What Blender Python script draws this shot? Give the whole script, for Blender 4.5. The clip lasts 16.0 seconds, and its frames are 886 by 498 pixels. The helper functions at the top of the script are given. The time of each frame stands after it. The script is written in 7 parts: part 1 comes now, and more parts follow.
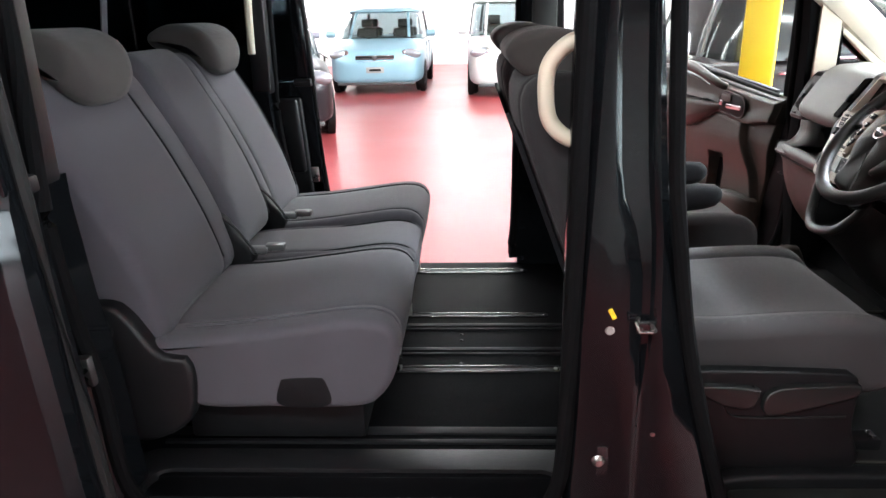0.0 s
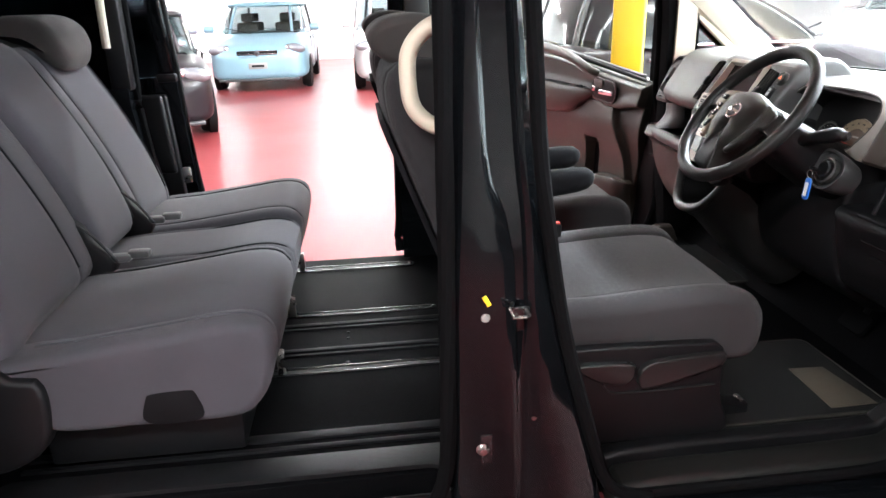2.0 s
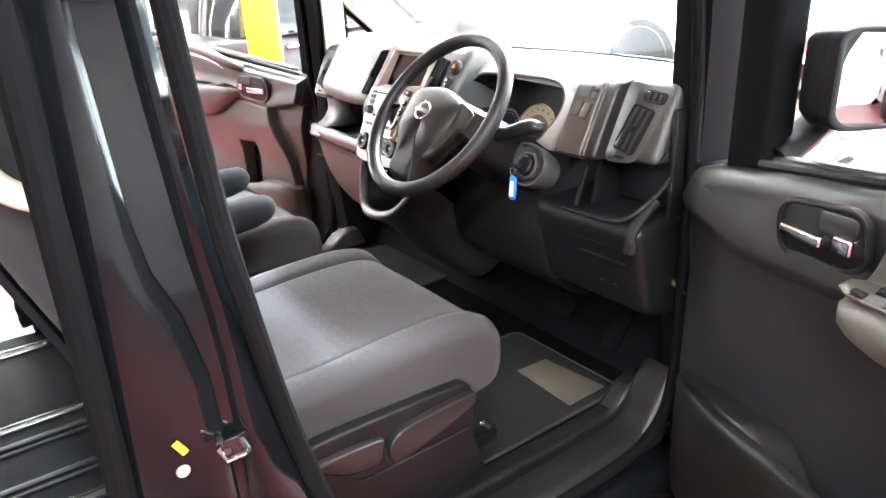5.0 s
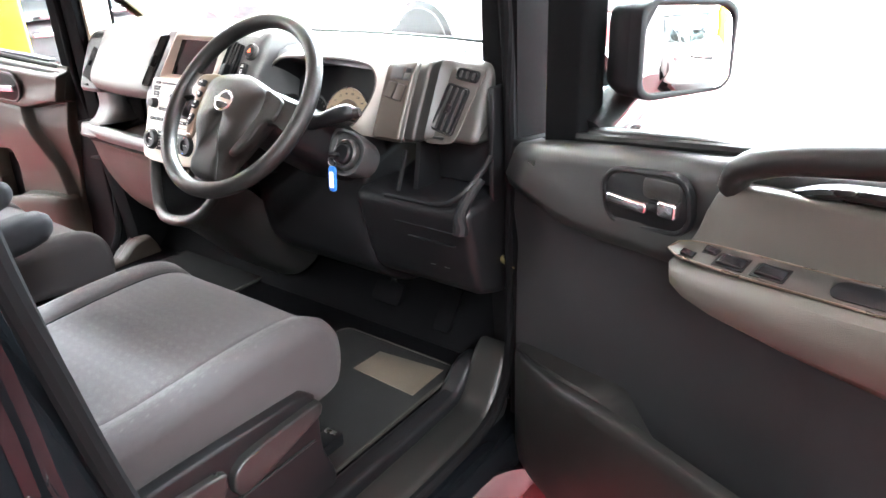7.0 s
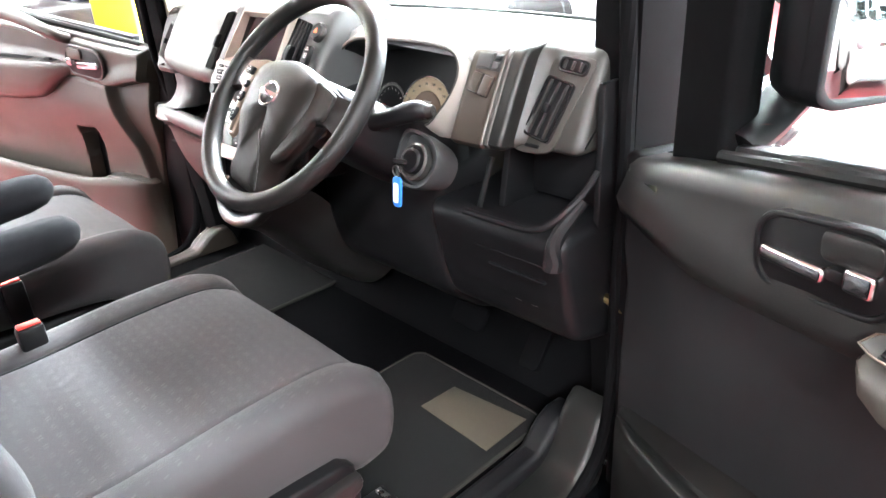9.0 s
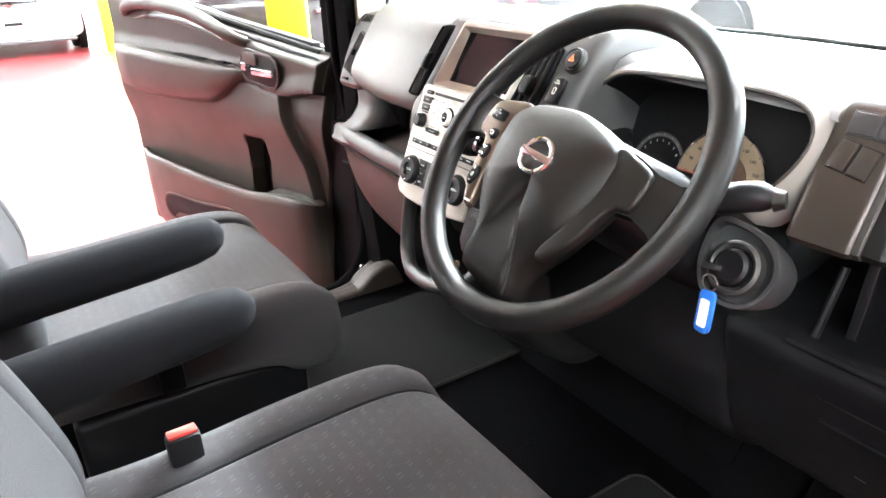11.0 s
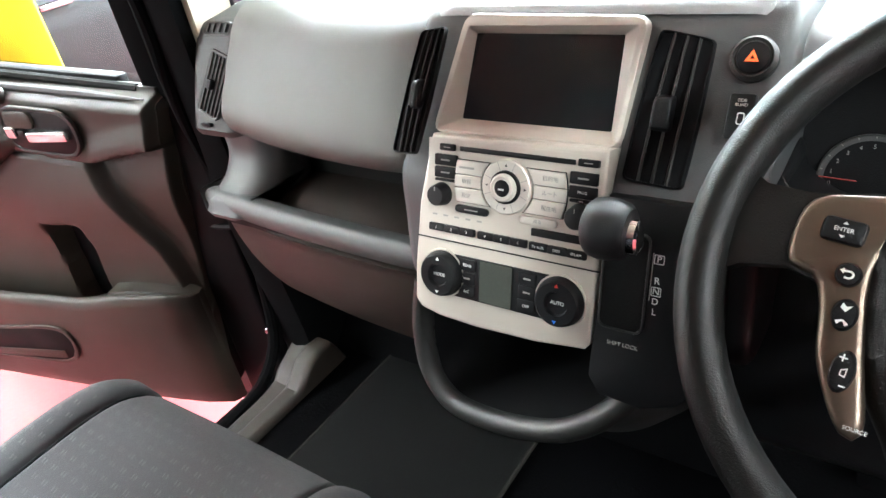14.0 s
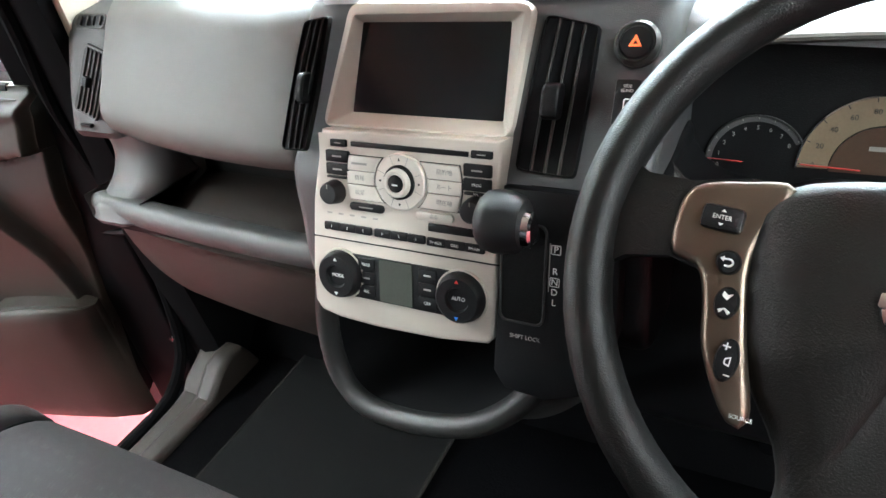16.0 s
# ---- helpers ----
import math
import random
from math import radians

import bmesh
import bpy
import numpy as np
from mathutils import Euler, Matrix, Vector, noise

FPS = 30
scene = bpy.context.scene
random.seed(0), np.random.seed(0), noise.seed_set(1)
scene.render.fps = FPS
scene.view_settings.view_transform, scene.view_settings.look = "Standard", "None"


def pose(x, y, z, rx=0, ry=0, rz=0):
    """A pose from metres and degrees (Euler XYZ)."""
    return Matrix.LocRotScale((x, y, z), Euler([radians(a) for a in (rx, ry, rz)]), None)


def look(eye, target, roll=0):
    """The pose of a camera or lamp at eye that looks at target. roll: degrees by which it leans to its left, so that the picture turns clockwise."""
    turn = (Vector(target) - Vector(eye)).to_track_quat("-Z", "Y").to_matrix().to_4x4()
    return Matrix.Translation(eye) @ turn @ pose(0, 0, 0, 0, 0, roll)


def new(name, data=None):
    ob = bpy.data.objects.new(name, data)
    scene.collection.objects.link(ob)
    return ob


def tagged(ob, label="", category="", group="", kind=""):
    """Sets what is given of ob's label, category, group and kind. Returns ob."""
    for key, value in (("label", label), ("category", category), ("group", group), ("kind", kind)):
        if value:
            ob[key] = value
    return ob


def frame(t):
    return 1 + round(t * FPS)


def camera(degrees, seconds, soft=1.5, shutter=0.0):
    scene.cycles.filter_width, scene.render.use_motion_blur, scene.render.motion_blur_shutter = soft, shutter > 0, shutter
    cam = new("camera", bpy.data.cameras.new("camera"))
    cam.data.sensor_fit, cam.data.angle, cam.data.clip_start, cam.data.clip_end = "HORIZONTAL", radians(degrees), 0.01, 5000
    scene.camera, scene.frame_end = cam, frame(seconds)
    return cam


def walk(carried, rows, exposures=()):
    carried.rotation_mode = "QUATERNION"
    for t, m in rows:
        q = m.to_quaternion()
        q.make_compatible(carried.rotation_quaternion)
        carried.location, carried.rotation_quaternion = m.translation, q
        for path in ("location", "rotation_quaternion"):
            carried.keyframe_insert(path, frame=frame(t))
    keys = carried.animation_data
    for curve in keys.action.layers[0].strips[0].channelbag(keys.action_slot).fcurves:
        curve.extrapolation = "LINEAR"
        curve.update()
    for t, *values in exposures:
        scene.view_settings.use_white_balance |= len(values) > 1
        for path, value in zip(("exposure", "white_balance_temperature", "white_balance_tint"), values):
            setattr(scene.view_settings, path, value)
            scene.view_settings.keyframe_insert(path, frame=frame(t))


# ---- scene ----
cam = camera(65.3, 16.0)
PATH = [
    (0, (-0.271, -1.959, 1.471), (-0.35, -0.068, 0.826), -1.2),
    (0.5, (-0.252, -1.946, 1.467), (-0.27, -0.056, 0.815), -1.3),
    (1, (-0.239, -1.943, 1.466), (-0.203, -0.052, 0.818), -1.5),
    (1.5, (-0.224, -1.935, 1.463), (-0.11, -0.047, 0.813), -1.4),
    (2, (-0.216, -1.925, 1.454), (-0.008, -0.051, 0.787), -1.6),
    (2.5, (-0.208, -1.912, 1.45), (0.14, -0.059, 0.784), -1.0),
    (3, (-0.21, -1.907, 1.453), (0.256, -0.074, 0.803), -0.5),
    (5.5, (-0.136, -1.476, 1.464), (1.065, -0.071, 0.699), -2.7),
    (6, (-0.151, -1.449, 1.464), (1.155, -0.142, 0.699), -2.2),
    (6.5, (-0.152, -1.446, 1.461), (1.232, -0.231, 0.681), -2.5),
    (7, (-0.132, -1.457, 1.451), (1.329, -0.356, 0.643), -2.2),
    (7.5, (-0.128, -1.463, 1.447), (1.359, -0.403, 0.631), -2.0),
    (8, (-0.105, -1.436, 1.443), (1.378, -0.384, 0.609), -1.8),
    (8.5, (0.007, -1.363, 1.424), (1.375, -0.174, 0.58), -3.3),
    (9, (0.119, -1.31, 1.421), (1.354, 0.011, 0.567), -3.2),
    (9.5, (0.157, -1.261, 1.417), (1.252, 0.19, 0.584), -2.8),
    (10, (0.188, -1.161, 1.413), (1.176, 0.372, 0.593), -1.2),
    (12.5, (0.213, -0.536, 1.419), (1.252, 0.93, 0.54), -5.1),
    (13, (0.234, -0.445, 1.443), (1.373, 0.913, 0.517), -8.3),
    (13.5, (0.269, -0.36, 1.457), (1.509, 0.864, 0.475), -10.1),
    (14, (0.303, -0.299, 1.452), (1.61, 0.798, 0.409), -11.2),
    (14.5, (0.327, -0.275, 1.457), (1.693, 0.732, 0.4), -11.4),
    (15, (0.34, -0.276, 1.456), (1.726, 0.681, 0.377), -11.8),
    (15.5, (0.342, -0.281, 1.453), (1.725, 0.657, 0.355), -11.5),
    (16, (0.338, -0.308, 1.444), (1.734, 0.598, 0.335), -10.5),
]
walk(cam, [(t, look(eye, target, roll)) for t, eye, target, roll in PATH],
     exposures=[(0, 1.16, 6000, 4), (1.5, 1.29, 6050, 6), (2.5, 1.5, 6050, 6), (3.2, 1.8, 6000, 6), (5.4, 2.88, 6000, 5), (8, 2.88, 5980, 5), (10.0, 2.92, 6000, 4), (12.5, 1.6, 6150, 5), (13.5, 1.84, 5950, 1), (14.2, 1.95, 5850, -1), (15, 1.9, 5750, -2), (16, 1.82, 5750, -2)])

# ---- world, lamps and exposure ----
world = bpy.data.worlds.new("showroom_sky")
scene.world = world
world.use_nodes = True
wn = world.node_tree.nodes
sky = wn.new("ShaderNodeTexSky")
sky.sky_type, sky.sun_disc, sky.sun_elevation, sky.sun_rotation = "NISHITA", False, radians(45), radians(60)
world.node_tree.links.new(sky.outputs[0], wn["Background"].inputs[0])
wn["Background"].inputs[1].default_value = 0.1


def area_lamp(name, m, sx, sy, watts, colour):
    data = bpy.data.lights.new(name, "AREA")
    data.shape, data.size, data.size_y, data.energy, data.color = "RECTANGLE", sx, sy, watts, colour
    ob = new(name, data)
    ob.matrix_basis = m
    return ob


CEIL = 4.2
# unseen ceiling strips, placed and rated to light cabin, floor and cars
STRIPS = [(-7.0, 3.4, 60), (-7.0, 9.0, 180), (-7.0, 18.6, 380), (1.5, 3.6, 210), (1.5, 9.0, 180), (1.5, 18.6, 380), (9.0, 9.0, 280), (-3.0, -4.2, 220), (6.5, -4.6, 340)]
# cross strips added ahead of the minivan to light its dash top
CROSS = [(4.6, 2.4, 1500), (10.5, 0.6, 500)]
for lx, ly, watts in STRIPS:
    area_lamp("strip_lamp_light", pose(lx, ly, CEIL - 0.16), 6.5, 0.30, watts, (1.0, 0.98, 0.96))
for lx, ly, watts in CROSS:
    area_lamp("strip_lamp_light", pose(lx, ly, CEIL - 0.16, 0, 0, 90), 6.5, 0.30, watts, (0.95, 0.98, 1.0))
# daylight through the glazed front ahead of the minivan
area_lamp("front_window_daylight", look((15.2, 0.0, 2.1), (0, 0.0, 1.2)), 19.0, 3.2, 900, (0.93, 0.97, 1.0))


# unseen south glazing, added to light the driver's side and reflect in the paint
area_lamp("added_side_daylight", look((9.8, -11.2, 2.1), (9.0, 0.0, 1.0)), 10.0, 3.2, 600, (0.90, 0.96, 1.0))


# ---- materials ----
def mat(name, base, rough=0.5, metal=0.0, spread=0.12, scale=6.0, grain=0.0, grain_scale=400.0, coat=0.0, sheen=0.0, rough_spread=0.08, second=None, shine=0.5):
    """A surface with colour variation at two scales, roughness variation and fine relief."""
    m = bpy.data.materials.new(name)
    m.use_nodes = True
    n, k = m.node_tree.nodes, m.node_tree.links
    b = n["Principled BSDF"]
    co = n.new("ShaderNodeTexCoord")
    big = n.new("ShaderNodeTexNoise")
    big.inputs["Scale"].default_value, big.inputs["Detail"].default_value = scale, 6
    k.new(co.outputs["Object"], big.inputs["Vector"])
    fine = n.new("ShaderNodeTexNoise")
    fine.inputs["Scale"].default_value, fine.inputs["Detail"].default_value = grain_scale, 3
    k.new(co.outputs["Object"], fine.inputs["Vector"])
    mix = n.new("ShaderNodeMix")
    mix.data_type, mix.blend_type = "RGBA", "MIX"
    mix.inputs[6].default_value = (*[c * (1 - spread) for c in base], 1)
    mix.inputs[7].default_value = (*(second or [min(1, c * (1 + spread)) for c in base]), 1)
    ramp = n.new("ShaderNodeMapRange")
    ramp.inputs[1].default_value, ramp.inputs[2].default_value = 0.3, 0.7
    k.new(big.outputs[0], ramp.inputs[0])
    k.new(ramp.outputs[0], mix.inputs[0])
    mix2 = n.new("ShaderNodeMix")
    mix2.data_type, mix2.blend_type = "RGBA", "MULTIPLY"
    mix2.inputs[0].default_value = min(1, spread * 2.5)
    k.new(mix.outputs[2], mix2.inputs[6])
    k.new(fine.outputs[0], mix2.inputs[7])
    bright = n.new("ShaderNodeBrightContrast")
    bright.inputs["Bright"].default_value = 0.0
    k.new(mix2.outputs[2], bright.inputs[0])
    k.new(bright.outputs[0], b.inputs["Base Color"])
    rr = n.new("ShaderNodeMapRange")
    rr.inputs[1].default_value, rr.inputs[2].default_value = 0.3, 0.7
    rr.inputs[3].default_value, rr.inputs[4].default_value = max(0.02, rough - rough_spread), min(1, rough + rough_spread)
    k.new(big.outputs[0], rr.inputs[0])
    k.new(rr.outputs[0], b.inputs["Roughness"])
    b.inputs["Metallic"].default_value = metal
    b.inputs["Specular IOR Level"].default_value = shine
    b.inputs["Coat Weight"].default_value = coat
    b.inputs["Coat Roughness"].default_value = 0.03
    b.inputs["Sheen Weight"].default_value = sheen
    b.inputs["Sheen Roughness"].default_value = 0.4
    if grain:
        bump = n.new("ShaderNodeBump")
        bump.inputs["Strength"].default_value, bump.inputs["Distance"].default_value = grain, 0.0008
        k.new(fine.outputs[0], bump.inputs["Height"])
        k.new(bump.outputs[0], b.inputs["Normal"])
    return m


def glass_mat(name, tint, gloss=0.08):
    m = bpy.data.materials.new(name)
    m.use_nodes = True
    n, k = m.node_tree.nodes, m.node_tree.links
    n.remove(n["Principled BSDF"])
    clear, shine, mixer, fres = n.new("ShaderNodeBsdfTransparent"), n.new("ShaderNodeBsdfGlossy"), n.new("ShaderNodeMixShader"), n.new("ShaderNodeLayerWeight")
    clear.inputs[0].default_value = (*tint, 1)
    shine.inputs["Roughness"].default_value = 0.02
    fres.inputs[0].default_value = 0.5
    power, span = n.new("ShaderNodeMath"), n.new("ShaderNodeMapRange")
    power.operation = "POWER"
    power.inputs[1].default_value = 6.0
    span.inputs[3].default_value, span.inputs[4].default_value = 0.015, 0.8
    k.new(fres.outputs["Facing"], power.inputs[0])
    k.new(power.outputs[0], span.inputs[0])
    k.new(span.outputs[0], mixer.inputs[0])
    k.new(clear.outputs[0], mixer.inputs[1])
    k.new(shine.outputs[0], mixer.inputs[2])
    k.new(mixer.outputs[0], n["Material Output"].inputs[0])
    return m


def glow_mat(name, colour, strength):
    m = bpy.data.materials.new(name)
    m.use_nodes = True
    b = m.node_tree.nodes["Principled BSDF"]
    b.inputs["Base Color"].default_value = (*colour, 1)
    b.inputs["Emission Color"].default_value = (*colour, 1)
    b.inputs["Emission Strength"].default_value = strength
    return m


def fabric_mat(name, base, ticks=False, sheen=0.08, shine=0.5):
    """Woven seat cloth; with ticks, rows of small paired pale stitches."""
    m = mat(name, base, 0.9, 0, 0.16, 9.0, 0.9, 900.0, sheen=sheen, shine=shine)
    n, k = m.node_tree.nodes, m.node_tree.links
    b = n["Principled BSDF"]
    co = n.new("ShaderNodeTexCoord")
    wave = n.new("ShaderNodeTexWave")
    wave.inputs["Scale"].default_value, wave.inputs["Distortion"].default_value = 330.0, 1.5
    k.new(co.outputs["Object"], wave.inputs["Vector"])
    bump = n.new("ShaderNodeBump")
    bump.inputs["Strength"].default_value, bump.inputs["Distance"].default_value = 0.35, 0.0006
    old = b.inputs["Normal"].links[0].from_node
    k.new(wave.outputs["Fac"], bump.inputs["Height"])
    k.new(old.outputs[0], bump.inputs["Normal"])
    k.new(bump.outputs[0], b.inputs["Normal"])
    if ticks:
        def calc(op, a, c=None):
            q = n.new("ShaderNodeMath")
            q.operation = op
            for i, v in enumerate((a, c)):
                if v is None:
                    continue
                if isinstance(v, (int, float)):
                    q.inputs[i].default_value = v
                else:
                    k.new(v, q.inputs[i])
            return q.outputs[0]
        sep = n.new("ShaderNodeSeparateXYZ")
        k.new(co.outputs["Object"], sep.inputs[0])
        vy = calc("MULTIPLY", sep.outputs[0], 50.0)
        row = calc("FLOOR", vy)
        vx = calc("ADD", calc("MULTIPLY", sep.outputs[1], 42.0), calc("MULTIPLY", row, 0.5))
        fx, fy = calc("SUBTRACT", calc("FRACT", vx), 0.5), calc("SUBTRACT", calc("FRACT", vy), 0.5)
        lean = calc("SUBTRACT", calc("ABSOLUTE", calc("SUBTRACT", fx, calc("MULTIPLY", fy, 0.25))), 0.13)
        inx = calc("LESS_THAN", calc("ABSOLUTE", lean), 0.055)
        iny = calc("LESS_THAN", calc("ABSOLUTE", fy), 0.17)
        fade = n.new("ShaderNodeTexNoise")
        fade.inputs["Scale"].default_value = 14.0
        k.new(co.outputs["Object"], fade.inputs["Vector"])
        geo = n.new("ShaderNodeNewGeometry")
        nz = n.new("ShaderNodeSeparateXYZ")
        k.new(geo.outputs["Normal"], nz.inputs[0])
        fac = calc("MULTIPLY", calc("MULTIPLY", calc("MULTIPLY", inx, iny), calc("GREATER_THAN", nz.outputs[2], 0.9)), calc("MULTIPLY", fade.outputs[0], 0.30))
        mixer = n.new("ShaderNodeMix")
        mixer.data_type = "RGBA"
        mixer.inputs[7].default_value = (0.15, 0.14, 0.14, 1)
        k.new(fac, mixer.inputs[0])
        k.new(b.inputs["Base Color"].links[0].from_socket, mixer.inputs[6])
        k.new(mixer.outputs[2], b.inputs["Base Color"])
    return m


M_CLOTH = fabric_mat("grey_cloth", (0.053, 0.050, 0.060))
M_CLOTH_T = fabric_mat("grey_cloth_stitched", (0.042, 0.039, 0.041), True, 0.06, 0.3)
M_CLOTH_F = fabric_mat("front_seat_cloth", (0.029, 0.028, 0.030), sheen=0.05, shine=0.25)
M_SWB = mat("bronze_switch_panel", (0.046, 0.037, 0.030), 0.36, 0.2, 0.08, 8, 0.2, 900)
# headrest cloth, its colour darkened for the underlit rear headrests
M_CLOTH_H = fabric_mat("shaded_brown_grey_cloth", (0.033, 0.028, 0.026))
M_CLOTH_D = fabric_mat("dark_cloth", (0.009, 0.009, 0.011), sheen=0.015, shine=0.15)
M_PAINT = mat("black_pearl_paint", (0.0045, 0.0052, 0.0062), 0.07, 0, 0.15, 3.0, rough_spread=0.03, shine=0.22)
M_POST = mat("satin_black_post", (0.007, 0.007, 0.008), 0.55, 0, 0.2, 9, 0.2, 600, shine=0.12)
M_CHOUS = mat("dark_centre_plastic", (0.062, 0.063, 0.065), 0.42, 0, 0.1, 5, 0.5, 1000)
M_JAMB = mat("matt_black_jamb", (0.006, 0.006, 0.0065), 0.85, 0, 0.2, 9, 0.2, 600, shine=0.03)
M_HOUS = mat("charcoal_dash_plastic", (0.090, 0.089, 0.088), 0.44, 0, 0.1, 5, 0.6, 1000)
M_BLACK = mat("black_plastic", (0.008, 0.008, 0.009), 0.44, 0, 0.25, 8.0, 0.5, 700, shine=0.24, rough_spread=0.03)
M_GLOSSB = mat("piano_black", (0.012, 0.012, 0.013), 0.18, 0, 0.15, 8.0)
M_RUBBER = mat("rubber_seal", (0.012, 0.012, 0.012), 0.55, 0, 0.2, 12, 0.3, 500, shine=0.12)
M_TRIMD = mat("charcoal_trim", (0.030, 0.0295, 0.028), 0.40, 0, 0.12, 5, 0.6, 900, shine=0.45)
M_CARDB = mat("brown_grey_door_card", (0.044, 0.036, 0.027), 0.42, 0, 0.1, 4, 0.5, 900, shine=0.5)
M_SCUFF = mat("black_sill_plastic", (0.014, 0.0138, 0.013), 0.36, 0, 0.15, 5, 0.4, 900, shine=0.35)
M_PODD = mat("charcoal_pod_plastic", (0.031, 0.030, 0.027), 0.46, 0, 0.06, 4, 0.6, 1100)
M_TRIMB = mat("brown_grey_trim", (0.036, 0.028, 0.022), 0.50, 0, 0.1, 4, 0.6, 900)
M_BOLST = mat("olive_grey_bolster", (0.064, 0.059, 0.049), 0.55, 0, 0.1, 5, 0.8, 900)
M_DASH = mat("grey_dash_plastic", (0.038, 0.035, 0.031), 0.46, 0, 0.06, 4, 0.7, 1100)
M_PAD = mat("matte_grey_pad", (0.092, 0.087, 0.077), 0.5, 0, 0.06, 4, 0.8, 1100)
# hood and dash top lightened: windscreen glare is set into their colour
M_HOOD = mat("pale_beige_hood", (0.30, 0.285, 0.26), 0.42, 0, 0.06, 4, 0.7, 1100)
M_DASHT = mat("glare_paled_dash_top", (0.28, 0.285, 0.29), 0.42, 0, 0.06, 4, 0.7, 1100)
M_CREAM = mat("cream_plastic", (0.62, 0.56, 0.44), 0.5, 0, 0.06, 5, 0.4, 900)
M_SILVER = mat("champagne_silver", (0.52, 0.475, 0.415), 0.36, 0.15, 0.05, 5, 0.25, 1500)
M_WSILVER = mat("dull_silver", (0.14, 0.108, 0.082), 0.30, 0.8, 0.05, 5, 0.2, 1500)
M_CHROME = mat("chrome", (0.8, 0.8, 0.82), 0.08, 1.0, 0.04, 6, rough_spread=0.03)
M_STEEL = mat("zinc_steel", (0.45, 0.44, 0.42), 0.3, 1.0, 0.15, 30)
M_DARKST = mat("dull_zinc", (0.16, 0.155, 0.15), 0.35, 0.9, 0.15, 30)
M_AMBER = mat("amber_band", (0.7, 0.35, 0.05), 0.2, 0, 0.1, 30)
M_BRASS = mat("yellow_zinc", (0.34, 0.26, 0.12), 0.35, 0.8, 0.2, 40)
M_BUCK = mat("grey_buckle_plastic", (0.06, 0.06, 0.062), 0.35, 0, 0.1, 20)
M_VINYL = mat("black_vinyl_floor", (0.0035, 0.0035, 0.004), 0.6, 0, 0.2, 5, 0.8, 260, shine=0.02, rough_spread=0.02)
M_CARPET = mat("black_carpet", (0.010, 0.010, 0.010), 0.95, 0, 0.3, 12, 1.0, 700, shine=0.15)
M_EDGING = mat("dull_mat_edging", (0.024, 0.022, 0.019), 0.8, 0, 0.15, 14, 0.6, 500, shine=0.15)
M_MAT = mat("worn_heel_pad", (0.046, 0.036, 0.022), 0.85, 0, 0.2, 14, 0.8, 500)
M_SCREEN = mat("screen_glass", (0.006, 0.010, 0.012), 0.10, 0, 0.1, 3.0, rough_spread=0.02, shine=0.35)
M_LCD = mat("grey_lcd", (0.061, 0.066, 0.055), 0.25, 0, 0.08, 9)
M_WHEEL = mat("wheel_leather", (0.0060, 0.0055, 0.0051), 0.42, 0, 0.12, 9, 0.5, 900, shine=0.30)
M_LEATHG = mat("wheel_pad_plastic", (0.0080, 0.0066, 0.0056), 0.46, 0, 0.1, 5, 0.5, 900, shine=0.26)
M_KNOB = mat("soft_black_knob", (0.012, 0.012, 0.013), 0.5, 0, 0.1, 9, 0.3, 900, shine=0.35)
M_SWP = mat("taupe_switch_panel", (0.038, 0.035, 0.031), 0.38, 0, 0.08, 8, 0.3, 900)
M_SHROUD = mat("grey_lock_shroud", (0.035, 0.035, 0.036), 0.42, 0, 0.1, 8, 0.4, 900)
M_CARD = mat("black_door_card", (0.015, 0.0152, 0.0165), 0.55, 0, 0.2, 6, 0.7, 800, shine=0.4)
M_LEVER = mat("satin_black_lever", (0.014, 0.014, 0.014), 0.33, 0, 0.15, 9, 0.4, 900, shine=0.4)
M_PRINT = mat("pale_print", (0.75, 0.75, 0.73), 0.6, 0, 0.05, 20)
M_GREYPR = mat("grey_print", (0.3, 0.29, 0.27), 0.6, 0, 0.05, 20)
M_BUTTON = mat("pale_button", (0.62, 0.58, 0.52), 0.35, 0.2, 0.04, 9)
M_RED = mat("red_plastic", (0.62, 0.05, 0.04), 0.35, 0, 0.08, 20)
M_BLUE = mat("blue_plastic", (0.03, 0.16, 0.6), 0.35, 0, 0.08, 20)
M_WHITE = mat("white_card", (0.8, 0.8, 0.8), 0.5, 0, 0.05, 20)
M_YELLOW = mat("yellow_label", (0.8, 0.55, 0.02), 0.5, 0, 0.05, 20)
M_COPPER = mat("cream_dial", (0.30, 0.23, 0.15), 0.45, 0.1, 0.1, 8)
M_DIALC = mat("brown_dial", (0.085, 0.050, 0.032), 0.4, 0.0, 0.1, 8)
M_GLASS = glass_mat("clear_glass", (0.9, 0.93, 0.92))
M_TINT = glass_mat("tinted_glass", (0.10, 0.12, 0.13))
M_MIRROR = mat("mirror_silver", (0.92, 0.92, 0.92), 0.02, 1.0, 0.01, 3, rough_spread=0.0)
M_EPOXY = mat("red_epoxy_floor", (0.21, 0.032, 0.036), 0.38, 0, 0.10, 0.7, 0.15, 60, coat=0.04, rough_spread=0.03, shine=0.3)
M_EPOXY.node_tree.nodes["Principled BSDF"].inputs["Coat Roughness"].default_value = 0.2
M_WALL = mat("white_wall_paint", (0.8, 0.8, 0.79), 0.8, 0, 0.04, 0.8, 0.2, 80)
M_CEIL = mat("grey_ceiling_paint", (0.5, 0.5, 0.49), 0.8, 0, 0.04, 0.8, 0.2, 80)
M_PILLARY = mat("yellow_pillar_paint", (0.80, 0.60, 0.02), 0.4, 0, 0.06, 2.5, 0.2, 120)
M_LAMP = glow_mat("tube_lamp", (1.0, 0.97, 0.92), 25.0)
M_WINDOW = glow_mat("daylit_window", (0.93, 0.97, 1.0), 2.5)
M_ALARM = glow_mat("hazard_triangle", (0.9, 0.12, 0.03), 0.35)


